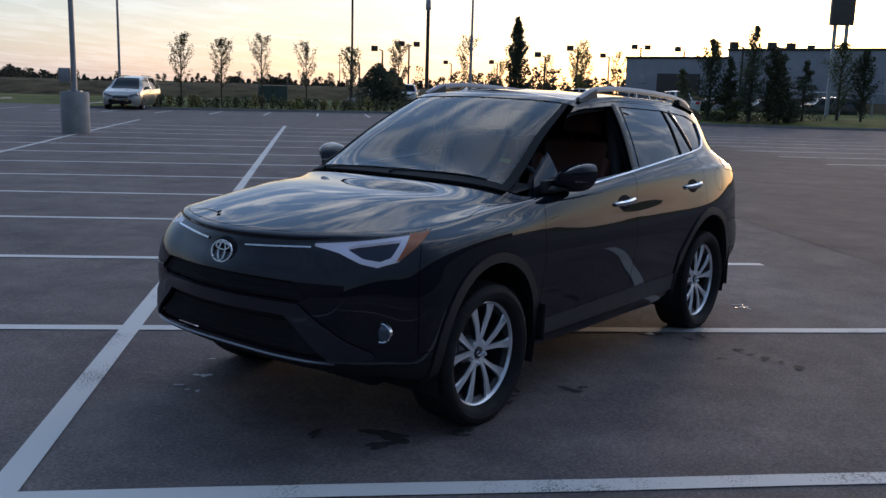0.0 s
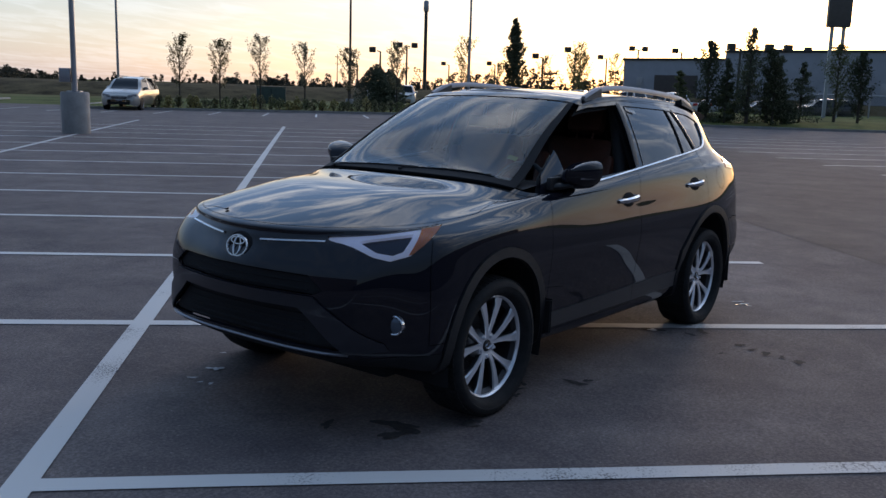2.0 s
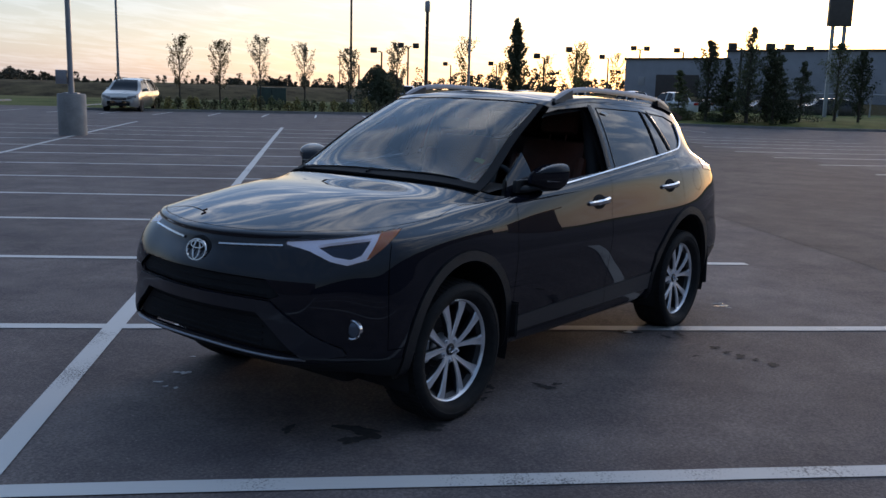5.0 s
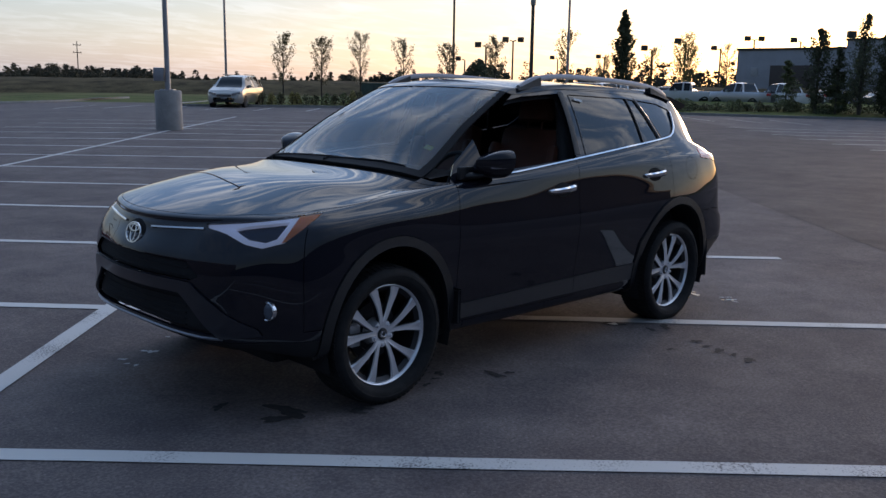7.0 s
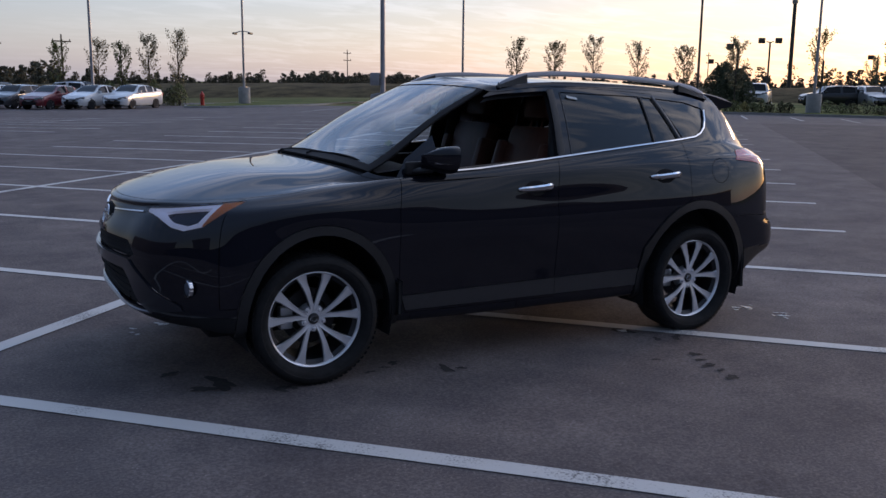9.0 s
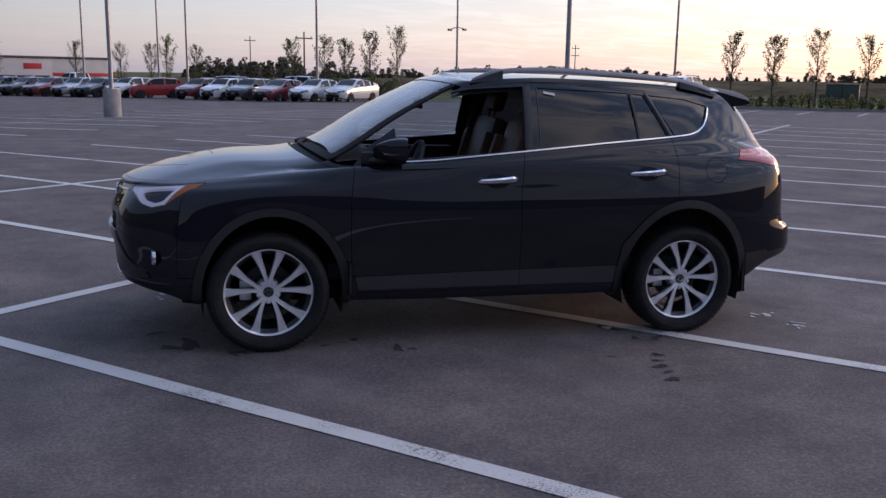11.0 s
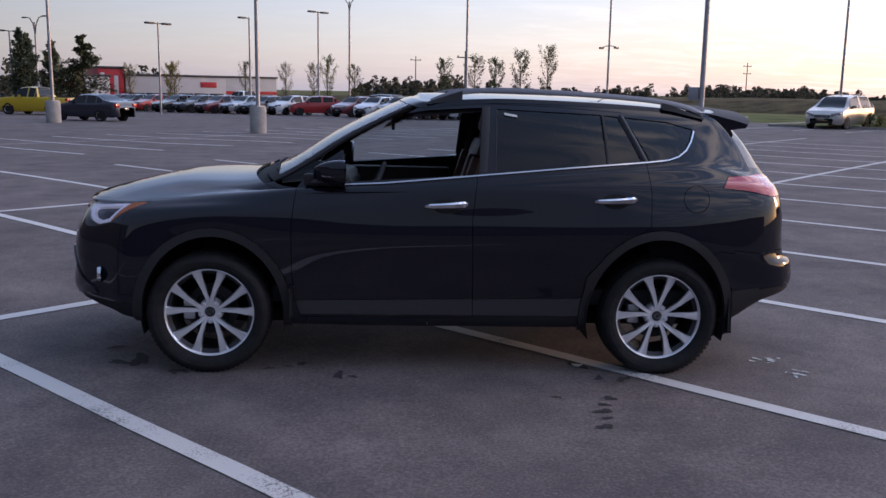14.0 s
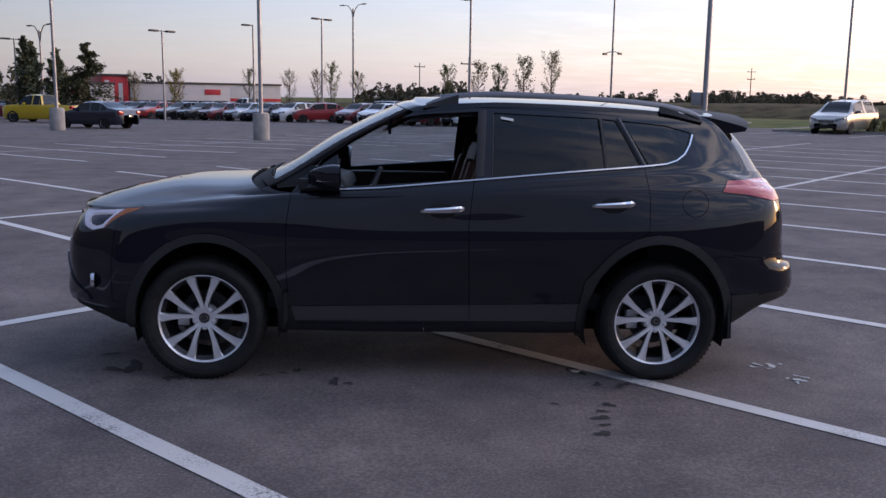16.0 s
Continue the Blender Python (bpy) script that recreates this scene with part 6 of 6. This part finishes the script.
def mesh_part(name, verts, faces, mat, parent, label=""):
    mesh = bpy.data.meshes.new(name)
    mesh.from_pydata([tuple(v) for v in verts], [], faces)
    mesh.materials.append(mat)
    ob = new(name, mesh)
    ob.parent = parent
    if label:
        ob["label"] = label
    return ob


def young_tree(s, t, height, seed, spread=.16, leaves=1500, mat=None, bare=.28, up=0.0, label="slender young tree with thin autumn leaves", size=.07, lean=0.0, group="young trees"):
    """A slim tree: tapered trunk, rising limbs, and leaves strewn along the twigs."""
    rng = random.Random(seed)
    height *= near(s, t)
    ob = thing("young_tree", Matrix.Translation(site(s, t, up)) @ pose(0, lean, 0, 0, lean, rng.uniform(0, 360)), label, "tree", group)
    wood = bmesh.new()
    tube(wood, [(0, 0, 0), (.02, .01, height * .3), (-.01, .02, height * .65), (0, 0, height * .97)], [height * .013, height * .011, height * .006, .006], 8)
    verts, faces = [], []
    limbs = 26
    for k in range(limbs):
        f = bare + (1 - bare) * (k + rng.random()) / limbs * .93
        a = rng.uniform(0, 6.28)
        reach = height * spread * (math.sin(math.pi * min(1, (f - bare) / (1 - bare) * .82 + .16)) ** .8) * rng.uniform(.7, 1.15)
        start = Vector((0, 0, height * f))
        end = start + Vector((math.cos(a) * reach, math.sin(a) * reach, reach * rng.uniform(1.2, 2.1)))
        end.z = min(end.z, height * 1.02)
        mid = start.lerp(end, .5) + Vector((math.cos(a), math.sin(a), -.3)) * reach * .12
        tube(wood, [start, mid, end], [.018, .012, .004], 5)
        for _ in range(int(leaves / limbs)):
            q = rng.uniform(.25, 1.08)
            c = (start.lerp(mid, q * 2) if q < .5 else mid.lerp(end, q * 2 - 1)) + Vector((rng.gauss(0, 1), rng.gauss(0, 1), rng.gauss(0, 1))) * height * .018
            leaf(verts, faces, c, size * rng.uniform(.6, 1.3), rng)
    part("trunk", wood, BARK, ob)
    mesh_part("crown", verts, faces, mat or LEAF_DRY, ob)
    return ob


for k, t in enumerate((-8.0, -5.6, -3.2, -.5, 2.2, 5.2)):
    young_tree(50.0, t - .25, (4.35, 4.15, 4.5, 4.1, 3.9, 4.3)[k], 300 + k, leaves=1500, size=.055)
young_tree(61.7, 11.5, 5.6, 310, leaves=900, mat=LEAF_YELLOW)
for k, (s, t, h, mat) in enumerate(((58.1, -38.4, 5.9, LEAF_DRY), (56.8, -40.4, 5.6, LEAF_DRY), (55.6, -42.2, 4.9, LEAF_GREEN), (54.4, -43.6, 5.2, LEAF_DRY), (60.5, -52.6, 5.4, LEAF_GREEN), (57, -62, 5.0, LEAF_GREEN), (60, -70, 6.2, LEAF_GREEN), (63, -76, 5.6, LEAF_DRY), (61, -79, 5.6, LEAF_DRY),
                                     (60, -86, 6.0, LEAF_GREEN), (57, -99, 5.8, LEAF_YELLOW), (60, -103, 6.2, LEAF_DRY), (57, -110, 6.0, LEAF_DRY), (81.4, 26.9, 6.9, LEAF_YELLOW), (84, 28, 6.0, LEAF_YELLOW), (79, 25.5, 5.8, LEAF_YELLOW), (99, 37.3, 6.8, LEAF_YELLOW), (101, 28.5, 6.2, LEAF_GREEN), (103, 22.8, 5.2, LEAF_GREEN), (44.8, 37.4, 6.8, LEAF_DRY))):
    young_tree(s, t, h, 330 + k, leaves=1300, mat=mat, spread=.16, size=.062, bare=.2, up=.1 if s > 50 else .4)


def conifer(s, t, height, radius, seed, up=0.0, mat=None, label="dark green conifer with drooping boughs", column=False, clumps=2600, size=.16, name="conifer"):
    """A dark evergreen: tapered trunk, whorls of boughs, needles in many small tufts."""
    rng = random.Random(seed)
    height, radius = height * near(s, t), radius * near(s, t)
    ob = thing(name, Matrix.Translation(site(s, t, up)) @ pose(0, 0, 0, 0, 0, rng.uniform(0, 360)), label, "tree", "dark trees")
    wood = bmesh.new()
    tube(wood, [(0, 0, -.1), (0, 0, height * .5), (0, 0, height * .97)], [height * .022, height * .012, .01], 8)
    verts, faces = [], []
    boughs = int(height * 9)
    for k in range(boughs):
        f = .04 + .95 * (k + rng.random()) / boughs
        a = rng.uniform(0, 6.28)
        wide = (min(1, (1 - f) * 1.5 + .03) * min(1, f * 4 + .4)) ** .8 if column else (1 - f) ** .85 + .04
        reach = radius * wide * rng.uniform(.65, 1.15)
        start = Vector((0, 0, height * f))
        tip = start + Vector((math.cos(a) * reach, math.sin(a) * reach, reach * (1.4 if column else -.12) + .1))
        tip.z = min(tip.z, height * 1.01)
        tube(wood, [start, tip], [.02, .006], 4, caps=False)
        for _ in range(int(clumps / boughs)):
            q = rng.uniform(.15, 1.05)
            c = start.lerp(tip, q) + Vector((rng.gauss(0, 1), rng.gauss(0, 1), rng.gauss(0, .7))) * (.05 + .09 * reach)
            leaf(verts, faces, c, size * rng.uniform(.5, 1.2), rng)
    part("trunk", wood, BARK, ob)
    mesh_part("crown", verts, faces, mat or LEAF_DARK, ob)


conifer(123.5, 29.9, 12.6, 1.75, 500, column=True, clumps=9000, size=.16, label="tall narrow dark columnar tree")
for k, (s, t, h, r, col, mat) in enumerate(((51.6, 26.8, 5.0, .95, True, LEAF_DARK), (51.0, 27.9, 4.0, .9, False, LEAF_DARK), (50.4, 29.2, 5.9, .95, True, LEAF_DARK), (52.5, 30.3, 4.3, 1.2, False, LEAF_GREEN), (49.8, 30.8, 3.9, .9, False, LEAF_DARK), (52.0, 31.6, 4.8, .8, True, LEAF_DARK), (54, 33.6, 4.4, 1.2, False, LEAF_DARK), (54, 35.4, 4.0, 1.4, False, LEAF_DARK),
                                            (56, 39.6, 5.4, 1.3, True, LEAF_GREEN), (55, 40.9, 4.9, .9, True, LEAF_DARK), (53, 25.3, 3.2, 1.1, False, LEAF_GREEN), (52, 28.6, 2.4, 1.3, False, LEAF_GREEN), (51, 32.2, 2.2, 1.1, False, LEAF_DARK))):
    conifer(s, t, h * 1.1, r * 1.2, 510 + k, up=berm(s, t) - .05, column=col, mat=mat, clumps=3800, size=.062, label="dark green tree on the bank behind the kerb")
conifer(40.5, -89, 8.4, 3.9, 540, clumps=8500, size=.13, label="broad dark green spruce beyond the lot")
for k, (s, t, h) in enumerate(((37.2, -97.6, 9.3), (38.6, -99, 8.8), (40.5, -97.0, 8.0), (34, -98, 5.0))):
    conifer(s, t, h, 1.25, 545 + k, column=True, clumps=6000, size=.13, label="tall dark poplar beyond the lot", name="poplar")


def bush(s, t, height, width, seed, mat, up=0.0, leaves=500, size=.07, label="low shrub along the kerb", group="shrubs along the kerb"):
    rng = random.Random(seed)
    height, width = height * near(s, t), width * near(s, t)
    ob = thing("shrub", Matrix.Translation(site(s, t, up)), label, "shrub", group)
    wood = bmesh.new()
    verts, faces = [], []
    for k in range(9):
        a = rng.uniform(0, 6.28)
        tip = Vector((math.cos(a) * width * rng.uniform(.1, .5), math.sin(a) * width * rng.uniform(.1, .5), height * rng.uniform(.6, 1)))
        tube(wood, [(0, 0, 0), tip * .5 + Vector((0, 0, .05)), tip], [.02, .012, .004], 4, caps=False)
    for _ in range(leaves):
        a, q = rng.uniform(0, 6.28), rng.random() ** .5
        z = rng.random()
        r = width * .5 * q * (1 - .55 * z * z) * (1 + .2 * math.sin(3 * a + seed))
        leaf(verts, faces, Vector((r * math.cos(a), r * math.sin(a), height * (z ** .8) * (1 - .25 * q * q))), size * rng.uniform(.6, 1.3), rng)
    part("stem_clump", wood, BARK, ob)
    mesh_part("foliage", verts, faces, mat, ob)


rng = random.Random(7)
for k in range(34):
    t = -8.6 + .5 * k + rng.uniform(-.1, .1)
    bush(kerb_s(t) + 1.6 + rng.uniform(-.2, .3), t, rng.uniform(.55, .95), rng.uniform(.6, .95), 600 + k, rng.choice((SHRUB, SHRUB, LEAF_GREEN, LEAF_YELLOW)), up=.1, leaves=260)
for k in range(26):
    t = 10.5 + .75 * k
    bush(kerb_s(t) + 4.5 + rng.uniform(-.6, .6), t, rng.uniform(.5, .9), rng.uniform(.9, 1.5), 640 + k, rng.choice((LEAF_GREEN, SHRUB)), up=berm(kerb_s(t) + 4.5, t) - .05, leaves=240, label="low clump of grass on the lawn", group="clumps on the lawn")
bush(70.4, 5.0, 3.7, 3.6, 680, LEAF_DARK, leaves=7000, size=.10, label="big dark rounded bush in the field", group="big bushes")
bush(71.4, 6.2, 3.2, 3.0, 681, LEAF_DARK, leaves=6000, size=.10, label="big dark rounded bush in the field", group="big bushes")
bush(49, 14.2, 1.2, 1.5, 682, LEAF_DRY, up=.1, leaves=500, label="dry ornamental grass clump", group="ornamental grasses")
bush(48.6, 16.5, .9, 1.7, 683, LEAF_GREEN, up=.1, leaves=500, label="green ornamental grass clump", group="ornamental grasses")
for k in range(10):
    bush(54.5 + rng.uniform(-1, 1), -36 - 1.0 * k, rng.uniform(1.1, 2.3), 1.8, 690 + k, rng.choice((LEAF_GREEN, LEAF_DARK)), leaves=500, size=.08, label="rough bush behind the parked cars", group="rough bushes")


def woods(name, label, s0, t0, s1, t1, height, count, mat, seed, size=.8, depth=8.0, lean=1.0, fall=0.0):
    """A far belt of trees, one object: many trunks and leaf clumps."""
    rng = random.Random(seed)
    verts, faces = [], []
    for k in range(count):
        f = rng.random() ** lean
        h = (1 - fall * f) * .8 * height * rng.uniform(.45, 1.05) * (.8 + .25 * math.sin(f * 37 + seed) + .15 * math.sin(f * 91))
        c = site(s0 + (s1 - s0) * f, t0 + (t1 - t0) * f) + Vector((rng.uniform(-1, 1) * depth, rng.uniform(-1, 1) * depth, 0))
        r = h * rng.uniform(.22, .38)
        for _ in range(110):
            a, z = rng.uniform(0, 6.28), rng.random() ** .7
            q = r * rng.random() ** .5 * (1 - .6 * z * z)
            leaf(verts, faces, c + Vector((q * math.cos(a), q * math.sin(a), h * (.03 + .97 * z))), size * .55 * rng.uniform(.5, 1.2), rng)
    ob = mesh_part(name, verts, faces, mat, None)
    return tagged(ob, label, "woods", kind="stuff")


WOODS = material("far_woods", (0.035, 0.038, 0.024), 0.9, vary=0.4, scale=.2, second=(0.075, 0.07, 0.04))
woods("far_woods", "dark belt of trees across the field", 268, -124, 282, -92, 5.4, 220, WOODS, 1)
woods("far_woods", "dark belt of trees across the field", 150, -125, 186, -62, 4.0, 330, WOODS, 2, .5)
woods("far_woods", "dark belt of trees across the field", 292, -34, 296, 6, 5.4, 90, WOODS, 3)
woods("far_woods", "dark belt of trees across the field", 275, -110, 290, -60, 3.0, 60, WOODS, 4)
woods("far_woods", "far belt of trees behind the buildings", 190, 10, 160, 95, 6.5, 150, WOODS, 5, .6)
woods("far_woods", "far belt of trees behind the lot", 150, -128, 205, -215, 6.5, 120, WOODS, 6)
woods("far_woods", "far belt of trees at the horizon", 420, -200, 470, 120, 5.5, 200, WOODS, 7, 1.0)
woods("far_woods", "far belt of trees behind the lot", 70, -180, 150, -260, 7.0, 120, WOODS, 8)

# ---- field: a low brown bank behind the verge ----
BANK = material("dry_weeds", (0.075, 0.055, 0.03), 0.95, vary=0.5, scale=.5, second=(0.14, 0.105, 0.055), spec=0.05)
bm = bmesh.new()
rows = []
for k in range(70):
    t = -150 + 3.4 * k
    base = 92 + 6 * math.sin(t * .05)
    rows.append([bm.verts.new(site(base + q, t, h * (1 + .22 * noise.noise((q * .2, t * .13, 3))))) for q, h in ((0, -.02), (3, .55), (7, 1.15), (14, 1.45), (30, 1.3), (60, -.02))])
for a, b in zip(rows, rows[1:]):
    for k in range(5):
        bm.faces.new((a[k], a[k + 1], b[k + 1], b[k]))
bmesh.ops.recalc_face_normals(bm, faces=bm.faces)
if sum(f.normal.z for f in bm.faces) < 0:
    bmesh.ops.reverse_faces(bm, faces=bm.faces)
tagged(part("field_bank", bm, BANK), "low bank of dry brown weeds across the field", "ground", kind="structure")

# ---- small street furniture ----
HYDRANT_RED = material("hydrant_red", (0.50, 0.03, 0.02), 0.45, vary=0.15, scale=10)
hydrant = thing("fire_hydrant", Matrix.Translation(site(49.6, -31.0, .12)), "red cast-iron fire hydrant on the grass", "fire hydrant")
bm = bmesh.new()
lathe(bm, [(.17, 0), (.17, .05), (.12, .07), (.12, .62), (.16, .64), (.16, .68), (.12, .76), (.05, .84), (.04, .90), (0, .90)], 20)
part("barrel", bm, HYDRANT_RED, hydrant)
for q in (-1, 1):
    bm = bmesh.new()
    lathe(bm, [(.07, 0), (.07, .12), (.085, .12), (.085, .18), (0, .18)], 12, m=Matrix.Translation((0, q * .10, .48)) @ pose(0, 0, 0, -90 * q, 0, 0))
    bmesh.ops.recalc_face_normals(bm, faces=bm.faces)
    part("outlet", bm, HYDRANT_RED, hydrant)
CABINET = material("utility_green", (0.05, 0.085, 0.075), 0.5, vary=0.12, scale=4)
for s, t, w, h in ((65.5, -3.6, 1.1, 1.35),):
    cab = thing("utility_cabinet", Matrix.Translation(site(s, t)) @ pose(0, 0, 0, 0, 0, 46.9), "grey-green metal utility cabinet on grass", "cabinet")
    bm = bmesh.new()
    box(bm, -.5, .5, -w, w, 0, h, .03)
    part("body", bm, CABINET, cab)
    bm = bmesh.new()
    box(bm, -.54, .54, -w - .04, w + .04, h, h + .06, .02)
    part("lid", bm, CABINET, cab)
    bm = bmesh.new()
    box(bm, -.515, -.5, -.02, .02, .1, h - .1, 0)
    part("door_gap", bm, BLACK, cab)

# ---- far buildings ----
GREY_WALL = material("grey_cladding", (0.36, 0.38, 0.42), 0.7, vary=0.1, scale=.6, bump=.1, bump_scale=20)
PALE_WALL = material("pale_cladding", (0.45, 0.46, 0.48), 0.65, vary=0.08, scale=.5)
RED_WALL = material("red_cladding", (0.50, 0.02, 0.03), 0.5, vary=0.08, scale=.5)
DARK_WINDOW = material("dark_window", (0.02, 0.022, 0.026), 0.08)
# bluish dark of the unseen halls, tuned by the reflection in the doors
SCREEN_WALL = material("reflection_screen_dark", (0.028, 0.034, 0.048), 0.75, vary=0.2, scale=.6, bump=.1, bump_scale=20)
DOOR_GREY = material("shutter_brown", (0.075, 0.06, 0.055), 0.6, vary=.1, scale=2)


def building(name, label, s, t, turn, length, depth, height, wall, up=0.0):
    ob = thing(name, Matrix.Translation(site(s, t, up)) @ pose(0, 0, 0, 0, 0, turn) @ Matrix.Scale(near(s, t), 4), label, "building", "far buildings")
    bm = bmesh.new()
    box(bm, 0, length, 0, depth, -1.5, height, .02)
    part("wall", bm, wall, ob)
    bm = bmesh.new()
    box(bm, -.15, length + .15, -.15, depth + .15, height, height + .3, .02)
    part("roof", bm, SATIN, ob)
    return ob


def face_box(ob, name, x0, x1, z0, z1, mat, out=.06, bevel=.02, label=""):
    bm = bmesh.new()
    box(bm, x0, x1, -out, .05, z0, z1, bevel)
    return part(name, bm, mat, ob, label)


# warehouse beyond the bank: a long grey box, lower at its near end
a, b = site(117.3, 45.3), site(100.5, 76.6)
turn = math.degrees(math.atan2(b.y - a.y, b.x - a.x))
low = building("warehouse", "long low grey warehouse with a roller door", 117.3, 45.3, turn, 16, 40, 6.6, GREY_WALL, .4)
face_box(low, "roller_door", 5.0, 11.5, -1, 4.5, DOOR_GREY, label="closed brown roller door")
face_box(low, "window", 2.2, 3.2, 3.0, 4.2, PALE_WALL)
high = building("warehouse", "tall grey warehouse hall behind dark trees", 110.5, 58.0, turn, 34, 40, 8.0, GREY_WALL, .4)
for k in range(5):
    face_box(high, "window", 3 + 6 * k, 4.2 + 6 * k, 2.5, 4.0, PALE_WALL)
# showroom beyond the car row
a, b = site(54.7, -111.6), site(64.0, -106.8)
turn = math.degrees(math.atan2(b.y - a.y, b.x - a.x))
tower = building("showroom", "red showroom tower with a white portal", 53.5, -112.3, turn, 3.6, 6, 5.6, RED_WALL)
face_box(tower, "portal", .3, .9, 0, 5.0, PALE_WALL)
face_box(tower, "portal", 2.2, 2.8, 0, 4.6, PALE_WALL)
hall = building("showroom", "pale grey showroom with a dark glass front", 56.8, -110.7, turn, 15, 12, 4.6, PALE_WALL)
for k in range(6):
    face_box(hall, "window", .4 + 2.4 * k, 2.6 + 2.4 * k, .3, 2.2, DARK_WINDOW)
face_box(hall, "sign_shape", 11.0, 13.5, 3.1, 3.9, RED_WALL)
hall2 = building("showroom", "low pale showroom with a red band", 71.0, -114.0, turn, 13, 12, 4.7, PALE_WALL)
for k in range(5):
    face_box(hall2, "window", .4 + 2.4 * k, 2.6 + 2.4 * k, .3, 2.0, DARK_WINDOW)
face_box(hall2, "red_band", 0, 13, 2.1, 2.6, RED_WALL)
wing = building("showroom", "white showroom wing with red marks", 45.5, -112, turn, 9, 10, 4.4, PALE_WALL)
face_box(wing, "sign_shape", 2.0, 5.5, 3.0, 3.7, RED_WALL)
# unseen dark hall added behind the camera to darken the car side's reflections
back_screen = thing("hall", Matrix.Translation((-46, -36, 0)), "unseen dark block added to darken the car's reflections", "building")
bm = bmesh.new()
box(bm, 0, 82, 0, 12, -.1, 3.7, .02)
part("wall", bm, SCREEN_WALL, back_screen)
bm = bmesh.new()
box(bm, -.2, 82.2, -.2, 12.2, 3.7, 4.0, .02)
part("roof", bm, SATIN, back_screen)
# second unseen block, added so that the nose reflects less sky
wing_screen = thing("hall", Matrix.Translation((-58, -32, 0)), "unseen dark block added to darken the car's reflections", "building")
bm = bmesh.new()
box(bm, 0, 12, 0, 84, -.1, 11, .02)
part("wall", bm, SCREEN_WALL, wing_screen)
bm = bmesh.new()
box(bm, -.2, 12.2, -.2, 84.2, 11, 11.3, .02)
part("roof", bm, SATIN, wing_screen)
# roadside sign
BROWN_SIGN = material("brown_sign_metal", (0.12, 0.105, 0.10), 0.5, vary=0.12, scale=3)
sign = thing("roadside_sign", Matrix.Translation(site(66.2, 45.9, .5)) @ pose(0, 0, 0, 0, 0, -62) @ Matrix.Scale(.82, 4), "dark boxy roadside sign on two posts", "sign")
for x in (-.45, .45):
    bm = bmesh.new()
    box(bm, x - .13, x + .13, -.13, .13, -.5, 7.4, .02)
    part("post", bm, PALE_WALL, sign)
bm = bmesh.new()
box(bm, -.9, .9, -.3, .3, 7.2, 11.8, .06)
part("sign_box", bm, BROWN_SIGN, sign)
bm = bmesh.new()
box(bm, -.35, .35, -.1, .1, 5.5, 5.65, .0)
part("brace", bm, PALE_WALL, sign)

# chain-link fence on the bank
WIRE = material("fence_wire", (0.20, 0.21, 0.22), 0.5, 0.6)
fence = thing("chain_link_fence", Matrix(), "galvanised chain-link fence on the bank", "fence")
f0, f1 = Vector((74.0, 38.0)), Vector((64.0, 62.0))
count = 9
tops = []
for k in range(count + 1):
    q = f0.lerp(f1, k / count)
    foot = site(q.x, q.y, .1)
    bm = bmesh.new()
    tube(bm, [foot - Vector((0, 0, .4)), foot + Vector((0, 0, 1.95))], .055, 8)
    part("fence_post", bm, STEEL, fence)
    tops.append(foot + Vector((0, 0, 1.9)))
bm = bmesh.new()
tube(bm, tops, .045, 8)
part("top_rail", bm, STEEL, fence)
bm = bmesh.new()
for p, q in zip(tops, tops[1:]):
    n = 34
    for k in range(n):
        for slope in (-1, 1):
            a0 = p.lerp(q, k / n)
            k1 = min(n, max(0, k + slope * 14))
            c0 = p.lerp(q, k1 / n)
            share = abs(k1 - k) / 14
            c0 = c0 - Vector((0, 0, 1.75 * share))
            side_ = Vector((0, 0, .012))
            bm.faces.new([bm.verts.new(x) for x in (a0, a0 + side_, c0 + side_, c0)])
mesh_ = part("chain_link", bm, WIRE, fence, smooth=False)
mesh_["kind"] = "stuff"
